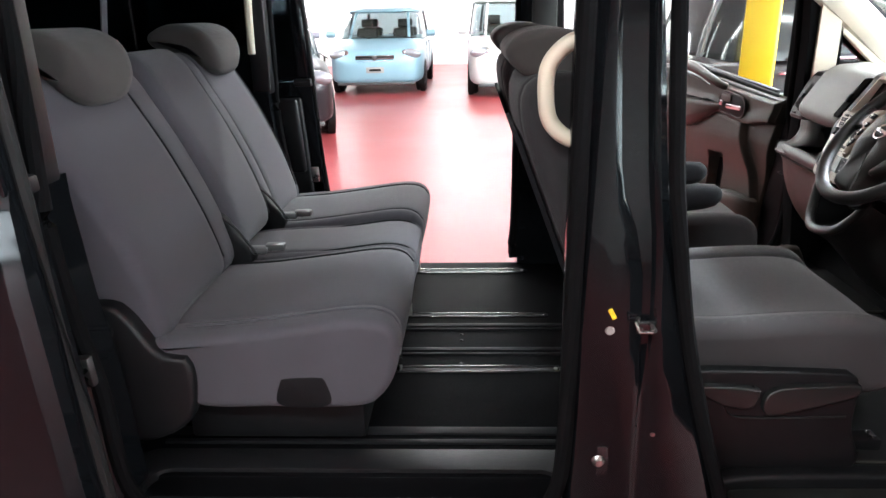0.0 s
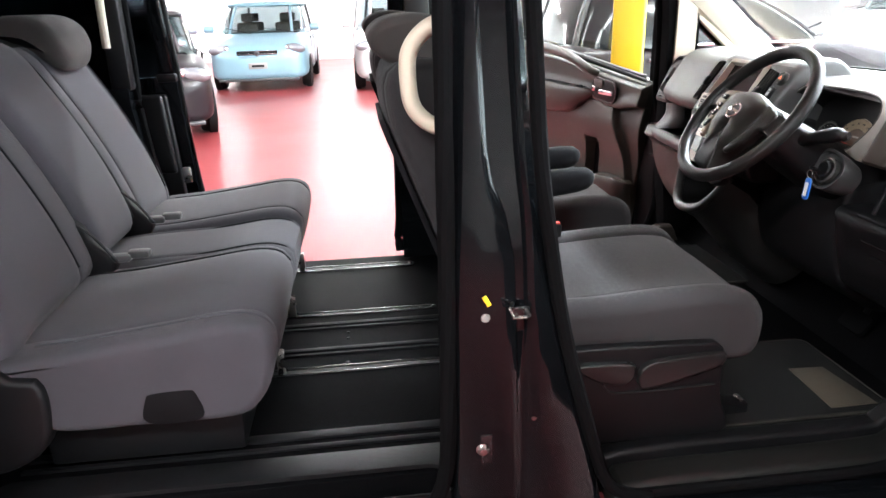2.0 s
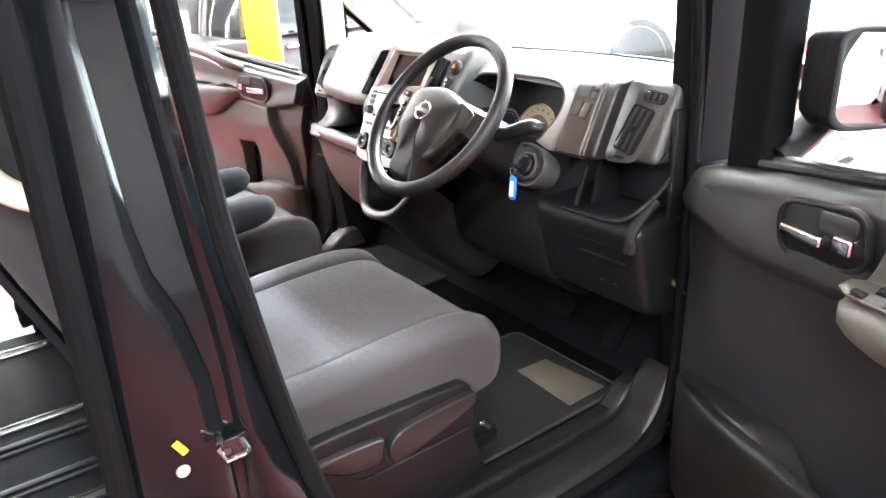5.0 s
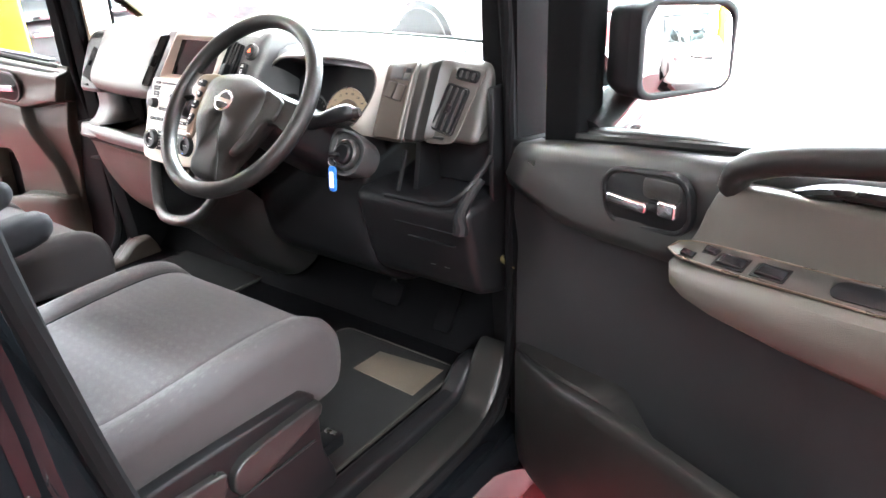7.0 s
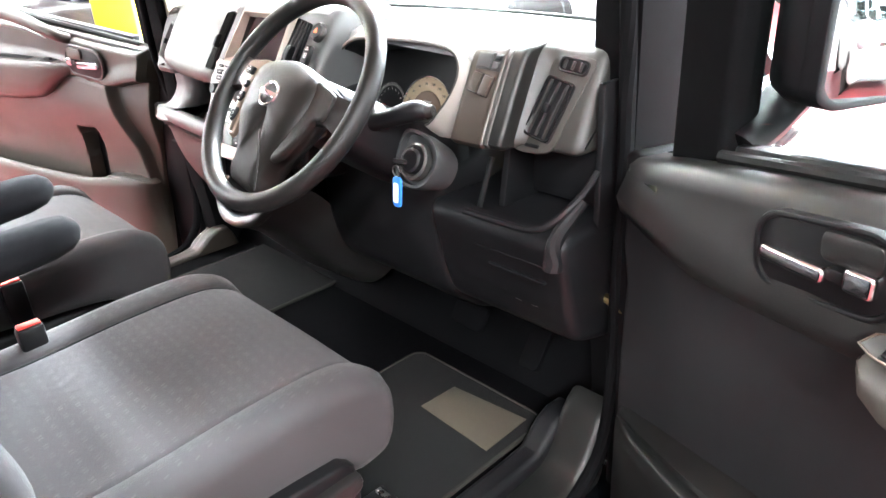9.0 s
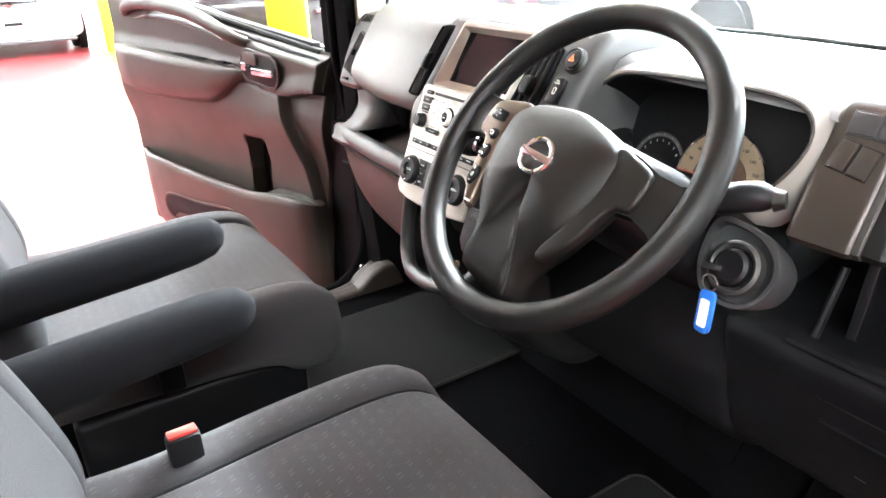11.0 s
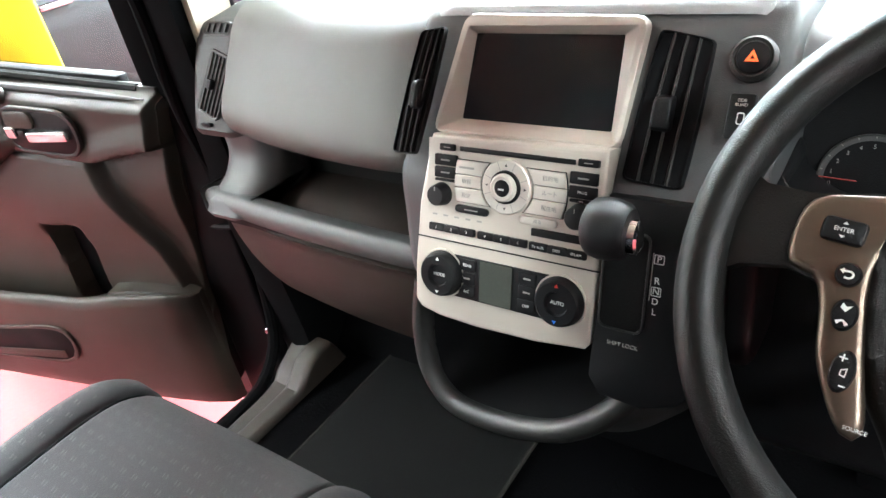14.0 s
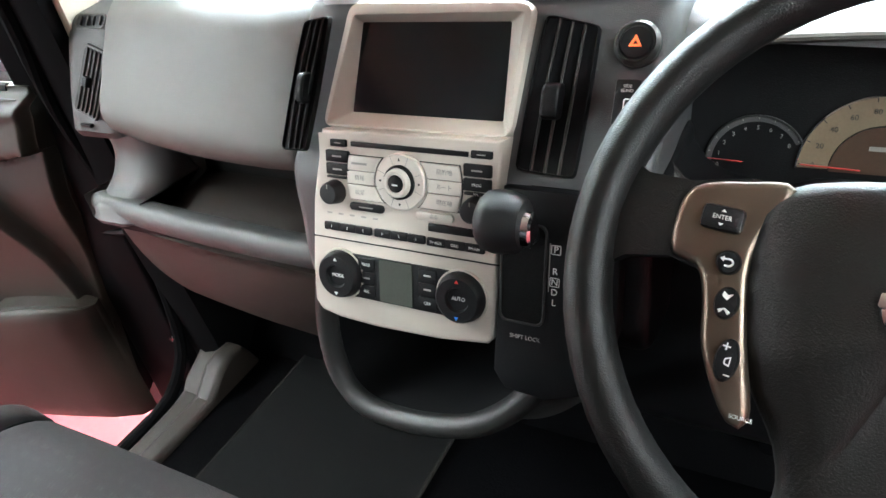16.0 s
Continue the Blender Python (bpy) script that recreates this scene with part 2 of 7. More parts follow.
# ---- building helpers ----
def thing(name, m, label, category, group="", kind=""):
    ob = new(name)
    ob.matrix_basis = m
    ob.empty_display_size = 0.1
    return tagged(ob, label, category, group, kind)


def part(name, bm, material, parent=None, label="", smooth=True, mirror=1, angle=35):
    """Link bm as one mesh object, in its parent's own axes."""
    if mirror < 0:
        bmesh.ops.scale(bm, vec=(1, -1, 1), verts=bm.verts)
        bmesh.ops.reverse_faces(bm, faces=bm.faces)
    me = bpy.data.meshes.new(name)
    bm.to_mesh(me)
    bm.free()
    me.materials.append(material)
    if smooth and me.polygons:
        me.polygons.foreach_set("use_smooth", [True] * len(me.polygons))
        me.set_sharp_from_angle(angle=radians(angle))
    ob = new(name, me)
    ob.parent = parent
    return tagged(ob, label) if label else ob


def box(bm, c, s, bevel=0.0, seg=2, m=None):
    """A box at c of size s, bevelled."""
    t = Matrix.LocRotScale(c, None, s)
    made = bmesh.ops.create_cube(bm, size=1, matrix=(m @ t) if m else t)
    if bevel:
        edges = list({e for v in made["verts"] for e in v.link_edges})
        bmesh.ops.bevel(bm, geom=edges, offset=bevel, segments=seg, profile=0.5, affect="EDGES", clamp_overlap=True)
    return bm


def loft(bm, rings, cap=True, close=True):
    rows = [[bm.verts.new(p) for p in r] for r in rings]
    n = len(rows[0])
    for a, b in zip(rows, rows[1:]):
        for i in range(n if close else n - 1):
            j = (i + 1) % n
            bm.faces.new((a[i], a[j], b[j], b[i]))
    if cap and close:
        bm.faces.new(list(reversed(rows[0])))
        bm.faces.new(rows[-1])
    bmesh.ops.recalc_face_normals(bm, faces=bm.faces)
    return bm


def spline(pts, n, closed=False):
    """n points along a Catmull-Rom curve through pts, evenly spaced."""
    P = [np.array(p, float) for p in pts]
    if closed:
        Q = [P[-1], *P, P[0], P[1]]
    else:
        Q = [2 * P[0] - P[1], *P, 2 * P[-1] - P[-2]]
    out = []
    for i in range(len(Q) - 3):
        a, b, c, d = Q[i:i + 4]
        for s in np.linspace(0, 1, 16, endpoint=False):
            out.append(0.5 * (2 * b + (c - a) * s + (2 * a - 5 * b + 4 * c - d) * s * s + (3 * b - a - 3 * c + d) * s ** 3))
    out.append(P[0] if closed else P[-1])
    out = np.array(out)
    run = np.r_[0, np.cumsum(np.linalg.norm(np.diff(out, axis=0), axis=1))]
    want = np.linspace(0, run[-1], n, endpoint=not closed)
    return np.array([np.interp(want, run, out[:, k]) for k in range(out.shape[1])]).T


def inset(poly, d):
    """A closed 2D outline moved inwards by d."""
    p = np.array(poly)
    t = np.roll(p, -1, 0) - np.roll(p, 1, 0)
    t /= np.maximum(np.linalg.norm(t, axis=1, keepdims=True), 1e-9)
    nrm = np.c_[-t[:, 1], t[:, 0]]
    area = np.sum(p[:, 0] * np.roll(p[:, 1], -1) - np.roll(p[:, 0], -1) * p[:, 1])
    return p + nrm * d * (1 if area > 0 else -1)


def padding(bm, outline, stations, n=44, axis=1):
    """An upholstered form: a smooth outline in x and z swept along y through stations (y, inset[, shift x, shift z])."""
    base = spline(outline, n, True)
    rings = []
    for y, d, *shift in stations:
        q = inset(base, d)
        sx, sz = shift if shift else (0, 0)
        rings.append([(a + sx, y, b + sz) for a, b in q])
    return loft(bm, rings)


def soft(y0, y1, r=0.03, seams=(), depth=0.006, crown=0.0):
    """Stations from y0 to y1 with rounded ends of radius r and stitched seams."""
    s = []
    for k in (0, 0.1, 0.3, 0.6, 1.0):
        s.append((y0 + r * (1 - math.cos(k * math.pi / 2)), r * (1 - math.sin(k * math.pi / 2))))
    e = [(y0 + y1 - y, d) for y, d in reversed(s)]
    inner = []
    for q in seams:
        inner += [(q - 0.010, 0.0), (q - 0.004, depth * 0.4), (q, depth), (q + 0.004, depth * 0.4), (q + 0.010, 0.0)]
    lo, hi = s[-1][0], e[0][0]
    for k in range(1, 8):
        y = lo + (hi - lo) * k / 8
        if all(abs(y - q) > 0.015 for q in seams):
            inner.append((y, -crown * math.sin(k / 8 * math.pi)))
    return s + sorted(inner) + e


def plate(bm, pts, thick, m, bevel=0.0, seg=2):
    """A plate of outline pts (2D), from 0 to thick along the third axis, placed by m."""
    lo = [bm.verts.new(m @ Vector((a, b, 0))) for a, b in pts]
    hi = [bm.verts.new(m @ Vector((a, b, thick))) for a, b in pts]
    n = len(pts)
    f = [bm.faces.new(list(reversed(lo))), bm.faces.new(hi)]
    for i in range(n):
        j = (i + 1) % n
        f.append(bm.faces.new((lo[i], lo[j], hi[j], hi[i])))
    bmesh.ops.recalc_face_normals(bm, faces=f)
    if bevel:
        edges = list(f[1].edges)
        bmesh.ops.bevel(bm, geom=edges, offset=bevel, segments=seg, profile=0.5, affect="EDGES", clamp_overlap=True)
    return bm


def framed(bm, outer, inner, thick, m, bevel=0.0):
    """A flat frame between two outlines of equal count."""
    n = len(outer)
    o0, o1 = ([bm.verts.new(m @ Vector((*p, z))) for p in outer] for z in (0, thick))
    i0, i1 = ([bm.verts.new(m @ Vector((*p, z))) for p in inner] for z in (0, thick))
    f = []
    for i in range(n):
        j = (i + 1) % n
        f += [bm.faces.new((o1[i], o1[j], i1[j], i1[i])), bm.faces.new((o0[j], o0[i], i0[i], i0[j])), bm.faces.new((o0[i], o0[j], o1[j], o1[i])), bm.faces.new((i0[j], i0[i], i1[i], i1[j]))]
    bmesh.ops.recalc_face_normals(bm, faces=f)
    if bevel:
        edges = [e for e in bm.edges if all(v in o1 for v in e.verts) or all(v in i1 for v in e.verts)]
        bmesh.ops.bevel(bm, geom=edges, offset=bevel, segments=2, profile=0.5, affect="EDGES", clamp_overlap=True)
    return bm


def rounded(w, h, r, n=5, c=(0, 0)):
    """A rounded rectangle of width w and height h about c."""
    pts = []
    for qx, qy, a0 in ((1, 1, 0), (-1, 1, 90), (-1, -1, 180), (1, -1, 270)):
        for k in range(n + 1):
            a = radians(a0 + 90 * k / n)
            pts.append((c[0] + qx * (w / 2 - r) + r * math.cos(a), c[1] + qy * (h / 2 - r) + r * math.sin(a)))
    return pts


def circle(r, n=28, c=(0, 0)):
    return [(c[0] + r * math.cos(2 * math.pi * k / n), c[1] + r * math.sin(2 * math.pi * k / n)) for k in range(n)]


def tube(bm, pts, r, seg=10, closed=False, flat=1.0, up=(0, 0, 1)):
    """A tube along pts; r may be one radius or one per point; flat squeezes it along up."""
    P = [Vector(p) for p in pts]
    rings = []
    for i, p in enumerate(P):
        a = P[(i + 1) % len(P)] if (closed or i + 1 < len(P)) else p
        b = P[i - 1] if (closed or i > 0) else p
        t = (a - b).normalized()
        s = t.cross(Vector(up))
        s = s.normalized() if s.length > 1e-4 else t.orthogonal().normalized()
        w = s.cross(t).normalized()
        rad = r[i] if isinstance(r, (list, tuple, np.ndarray)) else r
        rings.append([p + s * rad * math.cos(2 * math.pi * k / seg) + w * rad * flat * math.sin(2 * math.pi * k / seg) for k in range(seg)])
    if closed:
        rings.append(rings[0])
        rows = [[bm.verts.new(q) for q in g] for g in rings[:-1]]
        rows.append(rows[0])
        for a, b in zip(rows, rows[1:]):
            for i in range(seg):
                j = (i + 1) % seg
                bm.faces.new((a[i], a[j], b[j], b[i]))
        bmesh.ops.recalc_face_normals(bm, faces=bm.faces)
        return bm
    return loft(bm, rings)


def turned(bm, profile, m, seg=32):
    """A turned form: profile of (radius, height) about the third axis of m."""
    rings = [[m @ Vector((max(r, 1e-5) * math.cos(2 * math.pi * k / seg), max(r, 1e-5) * math.sin(2 * math.pi * k / seg), h)) for k in range(seg)] for r, h in profile]
    return loft(bm, rings)


def axes(origin, x, y):
    """A pose whose first two axes are x and y."""
    x, y = Vector(x).normalized(), Vector(y)
    z = x.cross(y).normalized()
    y = z.cross(x)
    return Matrix.Translation(origin) @ Matrix((x, y, z)).transposed().to_4x4()


def B():
    return bmesh.new()


def lettering(name, text, size, m, material, parent, deep=0.0003):
    data = bpy.data.curves.new(name, "FONT")
    data.body, data.size, data.align_x, data.align_y, data.extrude = text, size, "CENTER", "CENTER", deep
    ob = new(name, data)
    bpy.context.view_layer.update()
    me = bpy.data.meshes.new_from_object(ob.evaluated_get(bpy.context.evaluated_depsgraph_get()))
    bpy.data.objects.remove(ob)
    me.materials.clear()
    me.materials.append(material)
    ob = new(name, me)
    ob.parent, ob.matrix_basis = parent, m
    return ob

# ---- the showroom ----
RX0, RX1, RY0, RY1 = -15.0, 16.0, -12.0, 20.0
bm = box(B(), ((RX0 + RX1) / 2, (RY0 + RY1) / 2, -0.1), (RX1 - RX0 + 1, RY1 - RY0 + 1, 0.2))
tagged(part("floor", bm, M_EPOXY, smooth=False), "glossy red epoxy-painted showroom floor", "floor", kind="structure")
bm = box(B(), ((RX0 + RX1) / 2, (RY0 + RY1) / 2, CEIL + 0.1), (RX1 - RX0 + 1, RY1 - RY0 + 1, 0.2))
tagged(part("ceiling", bm, M_CEIL, smooth=False), "plain pale grey painted showroom ceiling", "ceiling", kind="structure")


def wall(name, x0, y0, x1, y1, opening=None, material=M_WALL, label="plain white painted showroom wall"):
    bm = B()
    t = 0.2
    if x0 == x1:
        segs = [(y0, y1, 0, CEIL)] if not opening else [(y0, opening[0], 0, CEIL), (opening[1], y1, 0, CEIL), (opening[0], opening[1], 0, opening[2]), (opening[0], opening[1], opening[3], CEIL)]
        for a, b, z0, z1 in segs:
            box(bm, (x0, (a + b) / 2, (z0 + z1) / 2), (t, b - a, z1 - z0))
    else:
        segs = [(x0, x1, 0, CEIL)] if not opening else [(x0, opening[0], 0, CEIL), (opening[1], x1, 0, CEIL), (opening[0], opening[1], 0, opening[2]), (opening[0], opening[1], opening[3], CEIL)]
        for a, b, z0, z1 in segs:
            box(bm, ((a + b) / 2, y0, (z0 + z1) / 2), (b - a, t, z1 - z0))
    return tagged(part(name, bm, material, smooth=False), label, "wall", kind="structure")


wall("wall_north", RX0, RY1, RX1, RY1)
# south opening and its glow are added for pale reflections in the black paint
wall("wall_south", RX0, RY0, RX1, RY0, (4.5, 15.2, 0.3, 3.8), M_WALL, "plain white showroom wall with an added glazed opening")
tagged(part("backdrop_south", box(B(), (9.8, RY0 - 0.6, 2.1), (11.5, 0.05, 3.9)), M_WINDOW, smooth=False), "added bright panel outside the unseen glazed side", "backdrop", kind="structure")
wall("wall_west", RX0, RY0, RX0, RY1)
wall("wall_east", RX1, RY0, RX1, RY1, (-9.6, 9.6, 0.4, 3.8))
tagged(part("backdrop_east", box(B(), (RX1 + 0.6, 0.0, 2.1), (0.05, 20.5, 3.8)), M_WINDOW, smooth=False), "bright overcast daylight outside the glazed front", "backdrop", kind="structure")
for lx, ly, turn in [(x, y, 0) for x, y, w in STRIPS] + [(x, y, 90) for x, y, w in CROSS]:
    lamp = thing("strip_lamp", pose(lx, ly, CEIL, 0, 0, turn), "white ceiling-mounted fluorescent strip lamp, switched on, added out of view", "lamp", "strip lamps")
    part("lamp_housing", box(B(), (0, 0, -0.05), (6.6, 0.34, 0.1), 0.01), M_WALL, lamp)
    for dy in (-0.09, 0.09):
        part("lamp_tube", tube(B(), [(-3.2, dy, -0.125), (3.2, dy, -0.125)], 0.02), M_LAMP, lamp)
for px, py, g, turn in ((1.47, 2.42, 0.185, -26), (1.90, 10.45, 0.30, 0), (4.45, -6.8, 0.24, 0)):
    post = thing("yellow_pillar", pose(px, py, 0, 0, 0, turn), "square steel pillar painted bright yellow", "pillar", "yellow pillars")
    part("shaft", box(B(), (0, 0, CEIL / 2), (g, g, CEIL), 0.012), M_PILLARY, post)
    part("base_plate", box(B(), (0, 0, 0.01), (g + 0.16, g + 0.16, 0.02), 0.004), M_PILLARY, post)


# ---- the minivan's body ----
van = thing("minivan_body", pose(0, 0, 0), "black minivan body shell with its doors standing open", "car")
part("floor_pan", box(B(), (-0.55, 0, 0.46), (3.3, 1.38, 0.1), 0.004), M_VINYL, van, "black grained vinyl load floor")
# raised ribs and seat tracks
for y, x0, x1, w in ((0.585, -0.62, -0.05, 0.05), (0.165, -0.62, -0.012, 0.036), (-0.207, -0.62, -0.012, 0.042)):
    bm = framed(B(), rounded(x1 - x0, w, w / 2 - 0.001, 5, ((x0 + x1) / 2, y)), rounded(x1 - x0 - 0.02, w - 0.018, w / 2 - 0.0105, 5, ((x0 + x1) / 2, y)), 0.007, pose(0, 0, 0.508), 0.003)
    track = part("seat_track", bm, M_GLOSSB, van)
    part("track_slot", box(B(), ((x0 + x1) / 2, y, 0.5105), (x1 - x0 - 0.03, w - 0.024, 0.003)), M_BLACK, track)
    part("track_bolt", turned(B(), [(0, 0.003), (0.006, 0.003), (0.005, 0.006), (0, 0.006)], pose(x1 - 0.02, y, 0.51), 10), M_STEEL, track)
for y, w in ((0.085, 0.02), (0.055, 0.012), (-0.085, 0.02), (-0.115, 0.012), (-0.515, 0.03), (-0.56, 0.016)):
    part("floor_rib", box(B(), (-0.48, y, 0.511), (1.05, w, 0.010), 0.004), M_POST, van)
for y in (0.02, -0.02, -0.17):
    part("floor_screw", turned(B(), [(0, 0.0), (0.006, 0.0), (0.004, 0.003), (0, 0.003)], pose(-0.3, y, 0.510), 10), M_BLACK, van)
for s, word in ((-1, "right"), (1, "left")):
    # door-step plate with rounded recess, sills
    framed_out = rounded(1.02, 0.17, 0.05, 6, (-0.53, s * 0.685))
    framed_in = rounded(0.90, 0.10, 0.045, 6, (-0.53, s * 0.725))
    if s < 0:
        bm = framed(B(), framed_out, framed_in, 0.02, pose(0, 0, 0.500), 0.008)
        part("step_plate", bm, M_BLACK, van)
    else:
        part("step_plate", box(B(), (-0.55, 0.665, 0.49), (0.98, 0.05, 0.03), 0.010, 3), M_BLACK, van)
    part("step_tread", box(B(), (-0.53, s * 0.73, 0.38), (1.0, 0.16, 0.03), 0.006), M_BLACK, van)
    part("sill", box(B(), (0.0, s * 0.80, 0.36), (2.1, 0.10, 0.20), 0.03, 3), M_PAINT, van)
    # front scuff plate with its raised outer lip, darker on the right-hand side
    end = 0.0 if s < 0 else 0.05
    bm = padding(B(), [(0.30, 0.44), (0.92, 0.44), (1.0, 0.52), (1.02, 0.62 - end), (0.98, 0.60 - end), (0.93, 0.525), (0.86, 0.50), (0.34, 0.495), (0.28, 0.48)], soft(s * 0.735 - 0.045, s * 0.735 + 0.045 - end * 0.4, 0.015), 60)
    part("scuff_plate", bm, M_SCUFF if s < 0 else M_TRIMB, van, "moulded sill scuff plate, black right and brown-grey left")
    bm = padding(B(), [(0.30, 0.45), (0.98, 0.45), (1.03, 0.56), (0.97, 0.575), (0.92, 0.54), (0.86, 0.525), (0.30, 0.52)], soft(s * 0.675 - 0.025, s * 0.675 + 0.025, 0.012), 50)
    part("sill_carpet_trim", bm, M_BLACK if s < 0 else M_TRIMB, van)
    # centre pillar, wider at its foot
    rings = []
    for z, xf, ra, rb, deep in ((0.30, 0.27, 0.05, 0.06, 0.002), (0.45, 0.235, 0.05, 0.06, 0.002), (0.60, 0.20, 0.05, 0.06, 0.003), (0.80, 0.145, 0.045, 0.058, 0.006), (0.90, 0.122, 0.043, 0.056, 0.012), (1.02, 0.102, 0.040, 0.055, 0.014), (1.10, 0.092, 0.026, 0.052, 0.015), (1.16, 0.084, 0.004, 0.046, 0.017), (1.22, 0.08, -0.004, 0.042, 0.018), (1.35, 0.072, -0.008, 0.036, 0.018), (1.5, 0.062, -0.012, 0.032, 0.018), (1.72, 0.05, -0.016, 0.026, 0.018)):
        yo = 0.805 - max(0, z - 0.95) * 0.13
        prof = [(-0.085, 0.66), (-0.085, yo - 0.03), (-0.07, yo - 0.012), (-0.05, yo - 0.006), (-0.034, yo + 0.002), (ra - 0.014, yo + 0.004), (ra - 0.004, yo), (ra, yo - deep), (rb, yo - deep), (rb + 0.006, yo), (rb + 0.016, yo + 0.004), (xf - 0.02, yo - 0.004), (xf - 0.006, yo - 0.014), (xf, yo - 0.035), (xf, 0.66)]
        rings.append([(x, s * y, z) for x, y in prof])
    bp = part("centre_pillar", loft(B(), rings), M_PAINT, van, "glossy black door pillar", angle=50)
    pts = spline([(-0.078, s * 0.765, 1.74), (-0.082, s * 0.785, 1.4), (-0.085, s * 0.79, 1.0), (-0.09, s * 0.79, 0.66), (-0.10, s * 0.785, 0.56), (-0.12 if s < 0 else -0.095, s * 0.78, 0.50)], 40)
    part("rubber_seal", tube(B(), pts, 0.016, 10), M_JAMB, bp)
    pts = spline([(0.058, s * 0.745, 1.74), (0.068, s * 0.765, 1.5), (0.082, s * 0.775, 1.25), (0.10, s * 0.785, 1.08), (0.135, s * 0.79, 0.87), (0.20, s * 0.795, 0.62), (0.245, s * 0.795, 0.51), (0.33, s * 0.795, 0.475)], 50)
    part("rubber_seal", tube(B(), pts, 0.014, 10), M_JAMB, bp)
    pts = spline([(0.30, s * 0.785, 0.476), (0.6, s * 0.785, 0.475), (0.85, s * 0.785, 0.48), (0.945, s * 0.785, 0.52), (0.99, s * 0.785, 0.62), (1.0, s * 0.78, 0.85), (1.005 if s < 0 else 0.96, s * 0.775, 1.1), (1.0 if s < 0 else 0.95, s * 0.765, 1.35), (0.96 if s < 0 else 0.92, s * 0.75, 1.6), (0.88, s * 0.74, 1.72)], 60)
    part("rubber_seal", tube(B(), pts, 0.013, 10), M_JAMB, van)
    # front pillar post, slanting pillar and their cream trim
    fwd = 0.062 if s < 0 else 0.0
    rings = [[(x0 + fwd + 0.01, s * 0.70, z), (x0 + fwd, s * 0.735, z), (x0 + fwd * 0.8 + 0.01, s * 0.785, z), (x0 + 0.10 + fwd, s * 0.80, z), (x0 + 0.13 + fwd, s * 0.79, z), (x0 + 0.13 + fwd, s * 0.70, z)] for x0, z in ((1.0, 0.36), (0.99, 0.6), (0.965, 0.85), (0.955, 1.1), (0.95, 1.35), (0.93, 1.6), (0.90, 1.74))]
    post = part("front_pillar_post", loft(B(), rings), M_JAMB, van)
    rings = [[(x + 1.6 * fwd, s * y, z) for x, y in ((0.985, 0.712), (0.985, 0.685), (1.062, 0.685), (1.062, 0.712))] for z in (1.20, 1.35, 1.5, 1.7)]
    part("post_trim", loft(B(), rings), M_CREAM, van, "cream plastic pillar trim")
    a, b = Vector((1.46, s * 0.735, 1.135)), Vector((0.72, s * 0.67, 1.735))
    rings = []
    for k in range(9):
        p = a.lerp(b, k / 8) + Vector((0.012 * math.sin(k / 8 * math.pi), 0, 0.012 * math.sin(k / 8 * math.pi)))
        rings.append([p + Vector((0.036 * math.cos(t), s * 0.030 * math.sin(t), 0.046 * math.cos(t))) for t in np.linspace(0, 2 * math.pi, 10, endpoint=False)])
    part("slanting_pillar", loft(B(), rings), M_CREAM, van, "cream-trimmed windscreen pillar")
    tri_o, tri_i = [(1.04, 1.19), (1.40, 1.19), (1.045, 1.48)], [(1.073, 1.234), (1.240, 1.231), (1.078, 1.375)]
    bm = framed(B(), tri_o, tri_i, 0.02, axes((0, s * 0.72, 0), (1, 0, 0), (0, 0, 1)), 0.004)
    part("quarter_window_frame", bm, M_CREAM, van)
    part("quarter_glass", plate(B(), tri_i, 0.004, axes((0, s * 0.745, 0), (1, 0, 0), (0, 0, 1))), M_GLASS, van).visible_shadow = False
    bm = framed(B(), tri_o, tri_i, 0.012, axes((0, s * 0.770 + (0.012 if s > 0 else 0), 0), (1, 0, 0), (0, 0, 1)), 0.003)
    part("quarter_outer_frame", bm, M_PAINT, van)
    part("pillar_skin", tube(B(), [tuple(a.lerp(b, k / 8) + Vector((0.012, s * 0.030, 0.012))) for k in range(9)], 0.034, 10), M_PAINT, van, "black outer skin of the windscreen pillar")
    # rear side wall with dark glass
    rings = []
    for z, x1 in ((0.33, -0.97), (0.55, -0.985), (0.8, -1.0), (0.95, -1.02), (1.15, -1.035), (1.2, -1.035)):
        rings.append([(x1, s * 0.70, z), (x1 - 0.01, s * 0.79, z), (x1 - 0.06, s * 0.83, z), (-2.25, s * 0.82, z), (-2.25, s * 0.70, z)])
    part("rear_side_panel", loft(B(), rings), M_PAINT, van)
    for x0, x1 in ((-1.10, -1.03), (-2.25, -2.15)):
        part("rear_pillar", box(B(), ((x0 + x1) / 2, s * 0.76, 1.46), (x1 - x0, 0.08, 0.54), 0.01), M_BLACK, van)
    if s > 0:
        part("rear_pillar_trim", tube(B(), spline([(-1.07, s * 0.71, 1.72), (-1.082, s * 0.71, 1.5), (-1.086, s * 0.71, 1.34)], 14), 0.014), M_CREAM, van, "cream rear pillar trim")
    part("rear_side_glass", box(B(), (-1.62, s * 0.775, 1.46), (1.06, 0.006, 0.52)), M_TINT, van)
    pts = spline([(-1.03, s * 0.785, 1.72), (-1.03, s * 0.79, 1.35), (-1.035, s * 0.79, 1.12), (-1.02, s * 0.79, 0.94), (-0.995, s * 0.79, 0.78), (-0.985, s * 0.79, 0.58), (-0.95, s * 0.785, 0.50)], 40)
    part("rubber_seal", tube(B(), pts, 0.016, 10), M_JAMB, van)
    part("roof_rail", box(B(), (-0.7, s * 0.72, 1.755), (3.2, 0.14, 0.06), 0.02, 3), M_PAINT, van)
